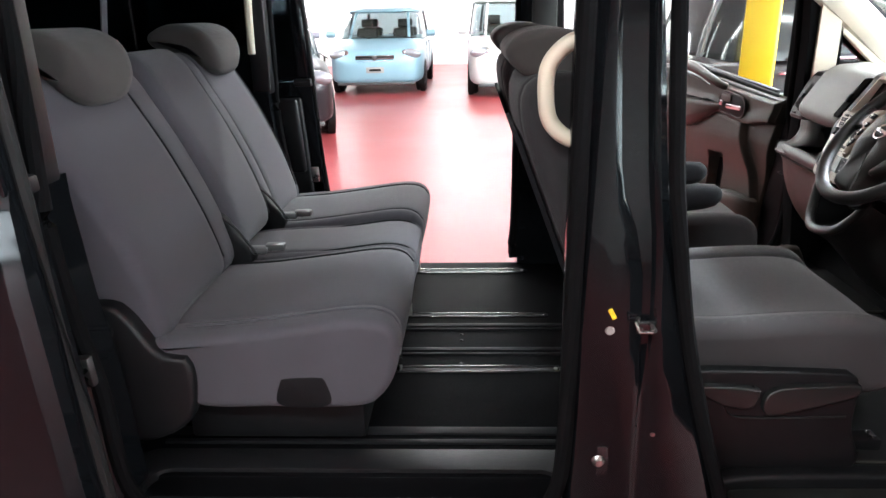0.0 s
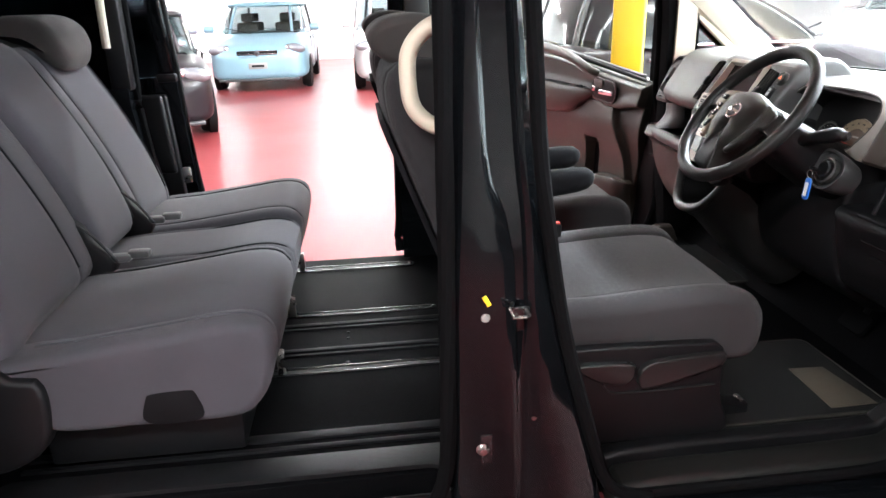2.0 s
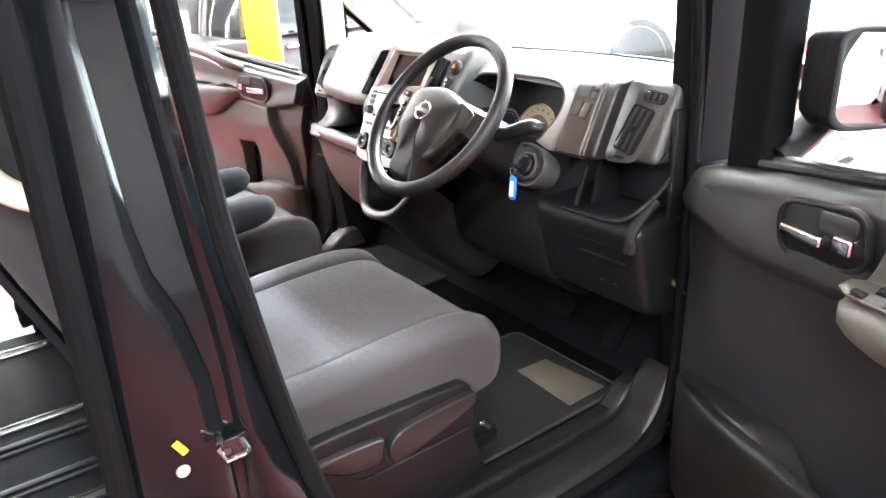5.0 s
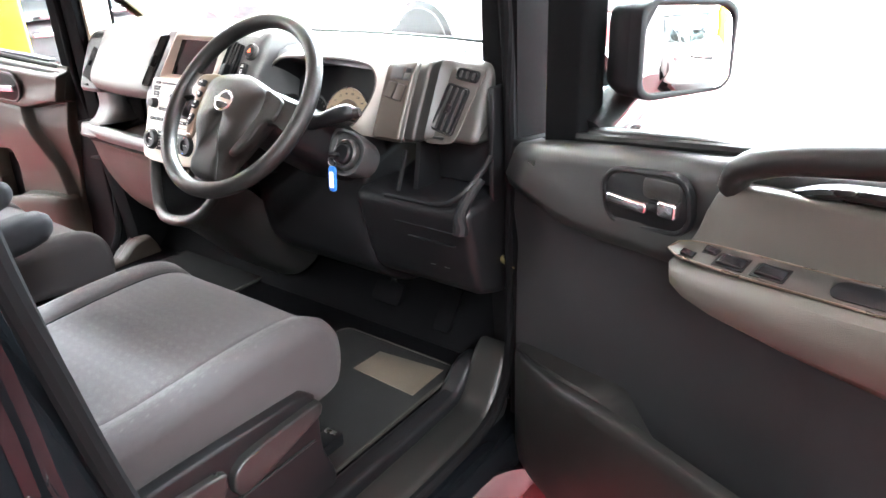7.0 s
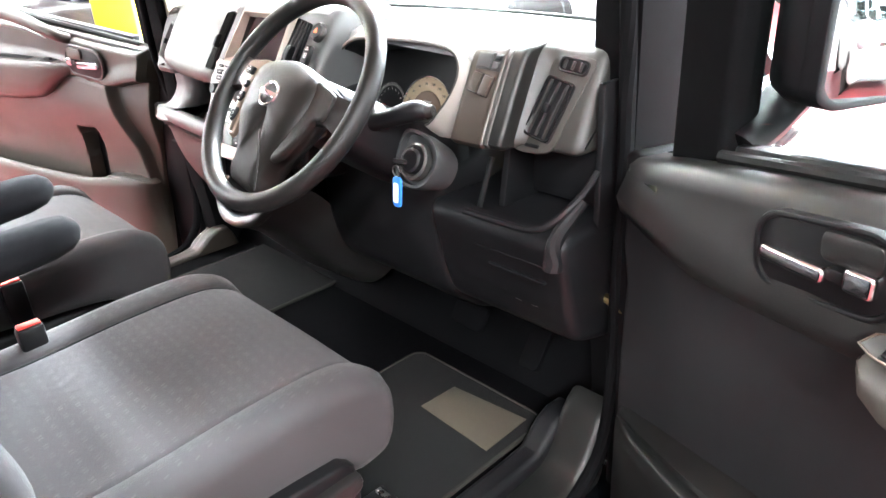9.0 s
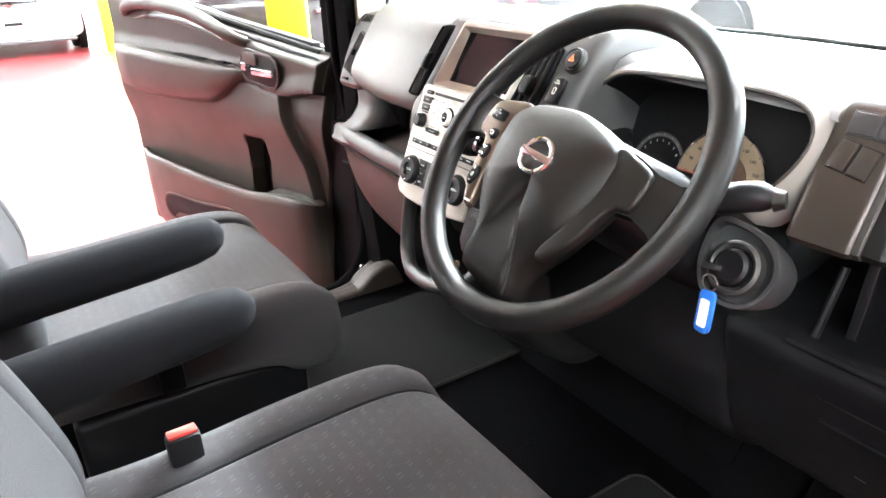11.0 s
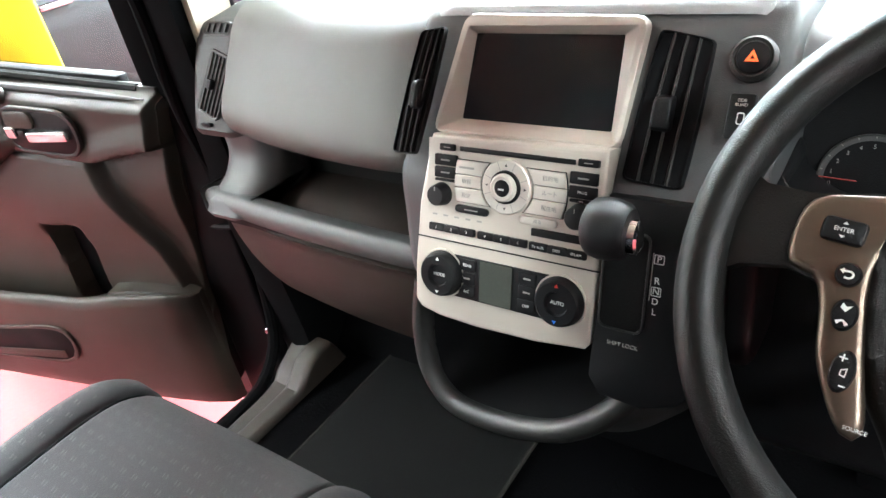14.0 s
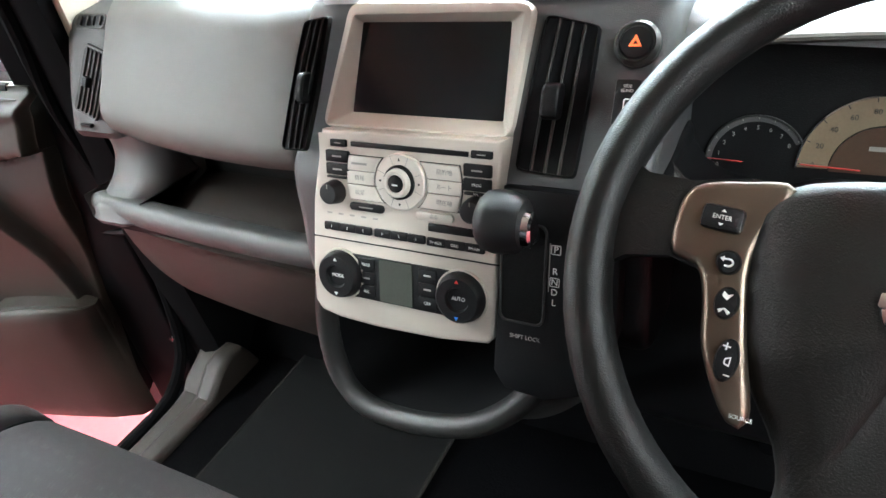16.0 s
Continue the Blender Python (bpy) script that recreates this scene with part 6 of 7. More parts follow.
# airbag boss that runs down into the single lower spoke
half = [(0.0, 0.055), (0.040, 0.050), (0.075, 0.040), (0.094, 0.022), (0.092, -0.010), (0.084, -0.042), (0.070, -0.074), (0.050, -0.102), (0.041, -0.128), (0.038, -0.155)]
bossp = spline(half + [(-x, y) for x, y in reversed(half[1:])], 64, True)
rings = [[(x * k, (y + 0.02) * k2 - 0.02, z - 0.016 * max(0, (-y - 0.06) / 0.09)) for x, y in bossp] for k, k2, z in ((0.92, 1.0, -0.035), (1.0, 1.0, -0.02), (1.0, 1.0, -0.002), (0.975, 0.985, 0.008), (0.86, 0.90, 0.018), (0.6, 0.7, 0.025), (0.3, 0.4, 0.028), (0.05, 0.1, 0.029))]
part("airbag_boss", loft(B(), rings), M_LEATHG, sw, "grey-brown airbag cover", angle=85)
for s in (-1, 1):
    # side spokes and slim silver control strips
    rings = []
    for x, y0, y1, z, t in ((0.06, -0.035, 0.035, 0.002, 0.014), (0.095, -0.022, 0.038, 0.002, 0.011), (0.13, -0.016, 0.030, 0.0, 0.010), (0.155, -0.022, 0.030, -0.002, 0.010), (0.174, -0.036, 0.040, -0.004, 0.008)):
        rings.append([(s * x, y0, z - t), (s * x, y0, z + t * 0.6), (s * x, (y0 + y1) / 2, z + t), (s * x, y1, z + t * 0.6), (s * x, y1, z - t)])
    part("spoke", loft(B(), rings), M_WHEEL, sw, "leather side spoke", angle=70)
    strip = spline([(s * 0.074, 0.036), (s * 0.100, 0.035), (s * 0.127, 0.026), (s * 0.132, 0.004), (s * 0.128, -0.014), (s * 0.113, -0.018), (s * 0.105, -0.035), (s * 0.097, -0.064), (s * 0.076, -0.096), (s * 0.064, -0.092), (s * 0.076, -0.05), (s * 0.085, -0.005)], 50, True)
    if s > 0:
        strip = strip[::-1]
    cp = part("control_strip", plate(B(), strip.tolist(), 0.011, pose(0, 0, 0.003), 0.005, 3), M_LEATHG if s > 0 else M_WSILVER, sw, "" if s > 0 else "dull silver control strip")
    if s > 0:
        continue
    part("control_rocker", box(B(), (s * 0.106, 0.011, 0.016), (0.023, 0.014, 0.008), 0.003), M_BLACK, cp)
    if s < 0:
        lettering("control_mark", "ENTER", 0.0035, pose(s * 0.106, 0.011, 0.0203), M_PRINT, cp)
        for yy, q in ((0.0142, 1), (0.0078, -1)):
            part("control_mark", plate(B(), [(-0.0014, 0), (0.0014, 0), (0, 0.0016)] if q > 0 else [(0.0014, 0), (-0.0014, 0), (0, -0.0016)], 0.0005, pose(s * 0.106, yy, 0.0200)), M_PRINT, cp)
    for x, y, r, stretch in ((0.0965, -0.012, 0.0068, 1.0), (0.0915, -0.034, 0.0066, 1.4), (0.083, -0.064, 0.0064, 1.9)):
        bt = part("control_button", turned(B(), [(0, 0), (r, 0), (r, 0.004), (r * 0.85, 0.006), (0, 0.0066)], pose(s * x, y, 0.0125) @ Matrix.Diagonal((1, stretch, 1, 1)), 22), M_BLACK, cp)
        if y > -0.02:
            bm = tube(B(), spline([(s * x - 0.0028, y + 0.0012, 0.0191), (s * x + 0.0012, y + 0.0016, 0.0191), (s * x + 0.0026, y - 0.0004, 0.0191), (s * x + 0.001, y - 0.0022, 0.0191), (s * x - 0.0016, y - 0.0022, 0.0191)], 16), 0.0006, 6)
            plate(bm, [(s * x - 0.0024, y - 0.0004), (s * x - 0.0024, y + 0.003), (s * x - 0.0046, y + 0.0013)], 0.0005, pose(0, 0, 0.0189))
            part("control_mark", bm, M_PRINT, bt)
        elif y > -0.05:
            part("control_mark", tube(B(), spline([(s * x - 0.0028, y - 0.0052, 0.0191), (s * x, y - 0.0034, 0.0191), (s * x + 0.0028, y - 0.0054, 0.0191)], 10), [0.0011, 0.001, 0.0008, 0.0006, 0.0006, 0.0006, 0.0006, 0.0008, 0.001, 0.0011], 6), M_PRINT, bt)
            part("control_mark", plate(B(), [(s * x - 0.003, y + 0.0035), (s * x, y + 0.0015), (s * x + 0.0028, y + 0.0058), (s * x, y + 0.0045), (s * x - 0.0024, y + 0.0062)], 0.0005, pose(0, 0, 0.0189)), M_PRINT, bt)
        else:
            bm = box(B(), (s * x - 0.0016, y + 0.0075, 0.0191), (0.0042, 0.0008, 0.0005))
            box(bm, (s * x - 0.0016, y + 0.0075, 0.0191), (0.0008, 0.0042, 0.0006))
            part("control_mark", bm, M_PRINT, bt)
            part("control_mark", framed(B(), [(s * x - 0.001, y - 0.0022), (s * x + 0.0022, y - 0.0030), (s * x + 0.0022, y + 0.0026), (s * x - 0.001, y + 0.0010)], [(s * x - 0.0004, y - 0.0016), (s * x + 0.0016, y - 0.0020), (s * x + 0.0016, y + 0.0016), (s * x - 0.0004, y + 0.0006)], 0.0005, pose(0, 0, 0.0189)), M_PRINT, bt)
            part("control_mark", box(B(), (s * x + 0.0022, y - 0.0078, 0.0191), (0.0034, 0.0008, 0.0005), m=None), M_PRINT, bt)
    if s < 0:
        lettering("control_mark", "SOURCE", 0.0032, pose(-0.0680, -0.092, 0.0146, 0, 0, 4), M_PRINT, cp)
    part("spoke_cap", turned(B(), [(0, 0), (0.006, 0), (0.005, 0.003), (0, 0.004)], pose(s * 0.040, -0.160, -0.006), 16), M_WSILVER, sw)
badge = part("badge_ring", tube(B(), [(0.021 * math.cos(a), -0.012 + 0.019 * math.sin(a), 0.028) for a in np.linspace(0, 2 * math.pi, 36, endpoint=False)], 0.0028, 8, True), M_CHROME, sw, "plain chrome ring badge")
part("badge_bar", box(B(), (0, -0.012, 0.0285), (0.050, 0.0085, 0.005), 0.0015), M_CHROME, badge)
part("cover_crease", tube(B(), [(0.044, -0.150, -0.006), (0.036, -0.11, 0.008), (0.018, -0.066, 0.0225)], 0.0016, 6), M_WHEEL, sw)
col = thing("steering_column", pose(0.80, -0.372, 1.09), "black steering column shroud with stalks", "steering column")
rings = []
for x, z, w, h in ((-0.085, 0.075, 0.055, 0.045), (-0.06, 0.06, 0.075, 0.058), (0.0, 0.02, 0.085, 0.065), (0.08, -0.03, 0.095, 0.07), (0.18, -0.07, 0.10, 0.07)):
    rings.append([(x, a * w, z + b * h) for a, b in rounded(2, 2, 0.6, 5)])
part("shroud", loft(B(), rings), M_BLACK, col)
for s, tip in ((-1, (0.025, -0.165, 0.070)), (1, (-0.01, 0.17, 0.075))):
    pts = spline([(-0.02, s * 0.06, 0.045), (0.0, s * 0.10, 0.055), (tip[0] - 0.008, tip[1] - s * 0.02, tip[2]), tip], 18)
    st = part("stalk", tube(B(), pts, [0.017, 0.017, 0.016, 0.0155, 0.015, 0.0145, 0.0145, 0.0145, 0.015, 0.0155, 0.016, 0.0165, 0.017, 0.017, 0.0165, 0.016, 0.014, 0.009], 12), M_BLACK, col, "black control stalk")
    part("stalk_end", tube(B(), [tuple(Vector(tip) + Vector((0, s * 0.0, 0))), tuple(Vector(tip) + Vector((0.004, s * 0.010, 0.002)))], [0.0125, 0.009], 12), M_LEATHG, st)
# ignition barrel, key and its blue tag
IG = axes((0.815, -0.512, 1.078), (0, -1, 0), (0.45, 0, 0.89))
ign = thing("ignition_lock", pose(0.86, -0.53, 1.05), "dark ignition barrel ringed in grey plastic", "ignition lock")
inv = pose(0.86, -0.53, 1.05).inverted()
cover = spline([(-0.044, 0.046), (-0.010, 0.050), (0.024, 0.040), (0.046, 0.016), (0.045, -0.014), (0.030, -0.036), (0.004, -0.044), (-0.030, -0.036), (-0.048, 0.0)], 48, True)
rings = [[inv @ IG @ Vector((a * k, b * k, z)) for a, b in cover] for k, z in ((0.80, -0.06), (0.94, -0.03), (0.98, -0.006), (0.96, 0.0), (0.86, 0.0), (0.82, -0.010), (0.60, -0.012))]
part("lock_housing", loft(B(), rings), M_SHROUD, ign, "rounded grey lock shroud")
part("lock_ring", turned(B(), [(0.019, -0.006), (0.031, -0.006), (0.030, 0.004), (0.026, 0.007), (0.022, 0.004), (0.020, -0.004)], inv @ IG, 36), M_TRIMD, ign)
part("lock_barrel", turned(B(), [(0, -0.004), (0.021, -0.004), (0.020, 0.010), (0.016, 0.013), (0, 0.013)], inv @ IG, 28), M_BLACK, ign)
kt = thing("car_key", pose(0.775, -0.512, 1.045), "car key with a blue plastic tag hanging in the ignition", "key")
part("key_bow", box(B(), (0.012, 0.005, 0.042), (0.030, 0.022, 0.008), 0.003, m=pose(0, 0, 0, 0, 25, 20)), M_BLACK, kt)
part("split_ring", tube(B(), [(0.0, 0.009 * math.cos(a), 0.028 + 0.009 * math.sin(a)) for a in np.linspace(0, 2 * math.pi, 20, endpoint=False)], 0.0011, 6, True), M_STEEL, kt)
tg = part("key_tag", plate(B(), rounded(0.019, 0.050, 0.007, 4), 0.004, axes((0, 0.0, -0.006), (0, -1, 0), (0.1, 0, 1)), 0.0012), M_BLUE, kt, "blue plastic key tag")
part("tag_card", plate(B(), rounded(0.011, 0.032, 0.002, 3), 0.0008, axes((-0.0046, 0.0, -0.007), (0, -1, 0), (0.1, 0, 1))), M_WHITE, tg)

# ---- pedals and mats ----
for name, x, y, z, w, h in (("brake_pedal", 1.10, -0.345, 0.60, 0.095, 0.06), ("accelerator_pedal", 1.11, -0.535, 0.60, 0.05, 0.12)):
    p = thing(name, pose(x, y, z), "worn black rubber foot pedal", "pedal", "pedals")
    part("pad", plate(B(), rounded(w, h, 0.012, 4), 0.012, axes((0, 0, 0), (0, -1, 0), (0.6, 0, 0.8)), 0.003), M_VINYL, p)
    part("arm", tube(B(), [(0.012, 0, 0), (0.05, 0, 0.1), (0.06, 0, 0.28)], 0.009, 8), M_BLACK, p)
fm = thing("floor_mat", pose(0.80, -0.45, 0.51), "black carpet floor mat with worn tan heel pad", "floor mat")
part("mat_carpet", plate(B(), rounded(0.47, 0.37, 0.03, 5, (-0.035, -0.003)), 0.010, pose(0, 0, 0.001), 0.003), M_CARPET, fm)
part("heel_pad", plate(B(), [(0.060, 0.025), (0.052, -0.164), (0.172, -0.162), (0.152, 0.020)], 0.003, pose(0, 0, 0.010), 0.001), M_MAT, fm)
part("mat_edging", tube(B(), [(x, y, 0.008) for x, y in rounded(0.47, 0.37, 0.03, 6, (-0.035, -0.003))], 0.0045, 6, True), M_EDGING, fm)
fp = thing("floor_mat", pose(0.84, 0.36, 0.51), "black carpet passenger floor mat with piped edge", "floor mat")
part("mat_carpet", plate(B(), rounded(0.56, 0.385, 0.02, 5), 0.010, pose(0, 0, 0.001), 0.003), M_CARPET, fp)
part("mat_edging", tube(B(), [(x, y, 0.008) for x, y in rounded(0.56, 0.385, 0.02, 6)], 0.004, 6, True), M_EDGING, fp)


# ---- front seats ----
def front_seat(s, yc, label, reach=0.0):
    """s = 1: the armrest and buckle are on the car's left."""
    bx, bz = 0.35, 0.51
    seat = thing("front_seat", pose(bx, yc, bz), label, "seat", "front seats")
    rel = lambda pts: [(x - bx, z - bz) for x, z in pts]
    cush = rel([(0.08, 0.80), (0.12, 0.835), (0.25, 0.832), (0.42, 0.842), (0.54, 0.842), (0.60, 0.825), (0.635, 0.785), (0.638, 0.72), (0.618, 0.676), (0.565, 0.664), (0.53, 0.675), (0.48, 0.70), (0.3, 0.715), (0.10, 0.73)])
    st = [(y, d, 0.0, 0.018 * min(1.0, max(0.0, (abs(y) - 0.165) / 0.05))) for y, d in soft(-0.260, 0.260, 0.035, (-0.185, 0.185), 0.010, 0.004)]
    part("cushion", padding(B(), cush, st, 64), M_CLOTH_T, seat, "grey patterned cloth cushion")
    for q in (-0.185, 0.185):
        pts = [(x - bx, q, z - bz + 0.006) for x, z in spline([(0.12, 0.829), (0.25, 0.826), (0.42, 0.836), (0.54, 0.836), (0.60, 0.819), (0.629, 0.785)], 30)]
        part("piping", tube(B(), pts, 0.0028, 6), M_CLOTH_D, seat)
    back = rel([(0.04, 0.765), (0.13, 0.80), (0.165, 0.89), (0.14, 1.01), (0.085, 1.15), (0.02, 1.28), (-0.04, 1.345), (-0.12, 1.358), (-0.175, 1.33), (-0.175, 1.25), (-0.135, 1.13), (-0.085, 1.0), (-0.03, 0.87)])
    st = []
    for y, d in soft(-0.24, 0.24, 0.04, (-0.17, 0.17), 0.008):
        st.append((y, d, 0.02 * (abs(y) / 0.25) ** 2, 0.0))
    part("backrest", padding(B(), back, st, 64), M_CLOTH_F, seat, "grey cloth backrest")
    part("back_pocket", plate(B(), rounded(0.34, 0.36, 0.04, 5), 0.012, axes((-0.465, 0, 0.56), (0, 1, 0), (-0.35, 0, 0.94)) @ Matrix.Translation((0, 0, -0.006)), 0.005), M_CLOTH_D, seat)
    hr = rel([(-0.19, 1.375), (-0.195, 1.405), (-0.16, 1.432), (-0.09, 1.440), (-0.03, 1.42), (-0.015, 1.385), (-0.03, 1.35), (-0.08, 1.335), (-0.15, 1.345)])
    part("headrest", padding(B(), hr, soft(-0.145, 0.145, 0.020), 50), M_CLOTH_H, seat, "grey cloth headrest", angle=85)
    for q in (-0.055, 0.055):
        part("headrest_post", tube(B(), [(-0.455, q, 0.80), (-0.45, q, 0.86)], 0.006, 8), M_STEEL, seat)
    # swing-down armrest
    ya = s * 0.272
    rings = []
    for k, (x, z, w, h) in enumerate(((-0.02, 0.955, 0.020, 0.024), (0.0, 0.957, 0.028, 0.036), (0.06, 0.962, 0.030, 0.040), (0.18, 0.972, 0.030, 0.038), (0.30, 0.982, 0.030, 0.036), (0.36, 0.987, 0.029, 0.034), (0.39, 0.990, 0.025, 0.029), (0.405, 0.991, 0.016, 0.018), (0.411, 0.991, 0.005, 0.006))):
        rings.append([(x + (reach if x > 0.2 else 0) - bx, ya + a * w, z + reach * 0.4 - bz + b * h) for a, b in rounded(2, 2, 0.8, 6)])
    part("armrest", loft(B(), rings), M_CLOTH_D, seat, "dark padded armrest")
    # base, rails, side cover with levers
    part("seat_base", box(B(), (0.02, 0, 0.10), (0.40, 0.42, 0.20), 0.015, 3), M_BLACK, seat)
    for q in (-0.19, 0.19):
        part("seat_rail", box(B(), (0.02, q, 0.018), (0.56, 0.045, 0.036), 0.006), M_BLACK, seat)
        part("rail_end", box(B(), (0.285, q, 0.03), (0.012, 0.03, 0.022), 0.003), M_STEEL, seat)
    yo = -s * 0.268
    cov = rel([(0.15, 0.742), (0.20, 0.758), (0.35, 0.757), (0.49, 0.752), (0.526, 0.744), (0.534, 0.70), (0.535, 0.62), (0.556, 0.56), (0.555, 0.525), (0.50, 0.52), (0.34, 0.52), (0.20, 0.522), (0.15, 0.54), (0.14, 0.64)])
    side = part("side_cover", plate(B(), spline(cov, 50, True).tolist(), 0.028, Matrix.Translation((0, yo + 0.014, 0)) @ axes((0, 0, 0), (1, 0, 0), (0, 0, 1)), 0.006, 3), M_BLACK, seat)
    edge = -s * 0.014
    for pts in ([(0.20, 0.728), (0.315, 0.724), (0.326, 0.71), (0.322, 0.69), (0.30, 0.675), (0.24, 0.69)], [(0.352, 0.718), (0.39, 0.727), (0.515, 0.732), (0.527, 0.724), (0.523, 0.706), (0.42, 0.674), (0.355, 0.660), (0.337, 0.672), (0.338, 0.70)]):
        bm = plate(B(), spline(rel(pts), 36, True).tolist(), 0.018, Matrix.Translation((0, yo + (-0.012 if s > 0 else 0.030), 0)) @ axes((0, 0, 0), (1, 0, 0), (0, 0, 1)), 0.005, 3)
        part("lever", bm, M_LEVER, side, "charcoal adjuster lever")
    part("cover_groove", tube(B(), [(x - bx, yo - s * 0.016, z - bz) for x, z in spline([(0.262, 0.675), (0.275, 0.655), (0.31, 0.649), (0.40, 0.649), (0.515, 0.652)], 24)], 0.0025, 6), M_LEVER, side)
    # belt buckle
    bk = part("buckle", box(B(), ((0.285 if s > 0 else 0.323) - bx, s * (0.215 if s > 0 else 0.268), (0.840 if s > 0 else 0.80) - bz), (0.040, 0.026, 0.085), 0.006), M_BLACK, seat)
    part("buckle_button", box(B(), ((0.285 if s > 0 else 0.323) - bx, s * (0.215 if s > 0 else 0.268), (0.8835 if s > 0 else 0.8435) - bz), (0.034, 0.016, 0.005), 0.0015), M_RED, bk, "red release button")
    return seat


front_seat(1, -0.385, "grey patterned cloth driver's seat with dark armrest")
front_seat(-1, 0.390, "grey patterned cloth passenger seat with dark armrest", 0.032)

# ---- second-row bench ----
bx, bz = -0.75, 0.51
bench = thing("rear_bench", pose(bx, 0, bz), "grey cloth rear bench seat split in three", "seat")
rel = lambda pts: [(x - bx, z - bz) for x, z in pts]
for y0, y1, w in ((-0.645, -0.135, "near"), (-0.130, 0.168, "mid"), (0.186, 0.645, "far")):
    dz = 0.012 if w == "mid" else 0.0
    top = rel([(-1.0, 0.80), (-0.93, 0.822), (-0.80, 0.832), (-0.65, 0.85 - dz), (-0.52, 0.866 - dz), (-0.455, 0.858 - dz), (-0.425, 0.82), (-0.432, 0.745), (-0.465, 0.68), (-0.52, 0.652), (-0.70, 0.65), (-0.88, 0.655), (-0.92, 0.72)])
    seams = {"near": (y0 + 0.09, y1 - 0.04), "mid": (y0 + 0.035, y1 - 0.035), "far": (y0 + 0.05, y1 - 0.07)}[w]
    part("cushion", padding(B(), top, soft(y0, y1, 0.024, seams, 0.006, 0.003), 60), M_CLOTH, bench, "grey cloth seat cushion")
    bk = rel([(-0.955, 0.81), (-0.925, 0.86), (-0.965, 1.0), (-1.03, 1.15), (-1.095, 1.27), (-1.135, 1.335), (-1.18, 1.368), (-1.235, 1.355), (-1.26, 1.30), (-1.22, 1.18), (-1.15, 1.0), (-1.09, 0.84), (-1.03, 0.79)])
    a, b = y0 + (0.02 if w == "near" else 0), y1 - (0.02 if w == "far" else 0)
    seams = ((y1 - 0.11,) if w == "near" else ((y0 + 0.085, y1 - 0.07) if w == "far" else ()))
    st = []
    for y, d in soft(a, b, 0.03, seams, 0.008):
        st.append((y, d, 0.012 if w == "mid" else 0.0, 0.02 if w == "mid" else -0.03 * max(0, abs(y) - 0.5) / 0.14))
    part("backrest", padding(B(), bk, st, 60), M_CLOTH, bench, "grey cloth backrest")
for yc, hw in ((-0.395, 0.135), (0.415, 0.145)):
    hr = rel([(-1.275, 1.38), (-1.275, 1.425), (-1.215, 1.455), (-1.14, 1.448), (-1.09, 1.41), (-1.068, 1.35), (-1.075, 1.305), (-1.10, 1.292), (-1.125, 1.31), (-1.17, 1.352), (-1.23, 1.365)])
    base = spline(hr, 80, True)
    foot, crown = min(z for x, z in base), max(z for x, z in base)
    rings = []
    for y, d in soft(-hw, hw, 0.026):
        lift = 0.055 * (abs(y) / hw) ** 4
        rings.append([(x - 0.4 * lift * (crown - z) / (crown - foot), yc + y, z - 0.4 * d + lift * (crown - z) / (crown - foot)) for x, z in inset(base, d)])
    part("headrest", loft(B(), rings), M_CLOTH_H, bench, "curved grey cloth headrest", angle=85)
part("piping", tube(B(), [(x - bx, -0.585, z - bz + 0.001) for x, z in spline([(-0.90, 0.826), (-0.80, 0.833), (-0.65, 0.851), (-0.52, 0.867), (-0.455, 0.859), (-0.427, 0.82), (-0.434, 0.745)], 40)], 0.0030, 6), M_CLOTH, bench)
# sewn seams down the backrests and along the cushions; the thick tube at 0.1775 is the gap's shade
for y in (-0.245, 0.1775, 0.265, 0.575):
    part("seam", tube(B(), [(x - bx - 0.002, y, z - bz) for x, z in spline([(-0.925, 0.87), (-0.965, 1.0), (-1.03, 1.15), (-1.095, 1.27), (-1.133, 1.33)], 30)], 0.012 if y == 0.1775 else 0.0026, 8), M_POST if y == 0.1775 else M_CLOTH_D, bench)
for y, dz in ((-0.175, 0.0), (-0.095, 0.012), (0.140, 0.012), (0.230, 0.0), (0.575, 0.0)):
    part("seam", tube(B(), [(x - bx, y, z - bz - dz - 0.002) for x, z in spline([(-0.90, 0.826), (-0.80, 0.833), (-0.65, 0.851), (-0.52, 0.867), (-0.455, 0.859), (-0.427, 0.83)], 30)], 0.0024, 6), M_CLOTH_D, bench)
# flat black plate in place of a cut-out and its shade
part("latch_recess", plate(B(), spline(rel([(-0.69, 0.664), (-0.688, 0.715), (-0.675, 0.728), (-0.60, 0.731), (-0.587, 0.72), (-0.583, 0.664)]), 30, True).tolist(), 0.003, Matrix.Translation((0, -0.6435, 0)) @ axes((0, 0, 0), (1, 0, 0), (0, 0, 1)), 0.001), M_POST, bench, "black plate for the shaded latch opening")
hc = rel([(-1.11, 0.87), (-1.075, 0.905), (-1.02, 0.905), (-0.985, 0.87), (-0.955, 0.82), (-0.925, 0.79), (-0.875, 0.78), (-0.87, 0.70), (-0.90, 0.62), (-1.0, 0.58), (-1.08, 0.62), (-1.11, 0.75)])
hinge = part("hinge_cover", plate(B(), spline(hc, 40, True).tolist(), 0.05, Matrix.Translation((0, -0.615, 0)) @ axes((0, 0, 0), (1, 0, 0), (0, 0, 1)), 0.012, 3), M_BLACK, bench, "black moulded hinge cover")
part("hinge_cap", turned(B(), [(0, 0), (0.024, 0), (0.022, 0.006), (0.012, 0.009), (0, 0.009)], axes((-1.045 - bx, -0.665, 0.855 - bz), (1, 0, 0), (0, 0, 1)), 24), M_BLACK, hinge)
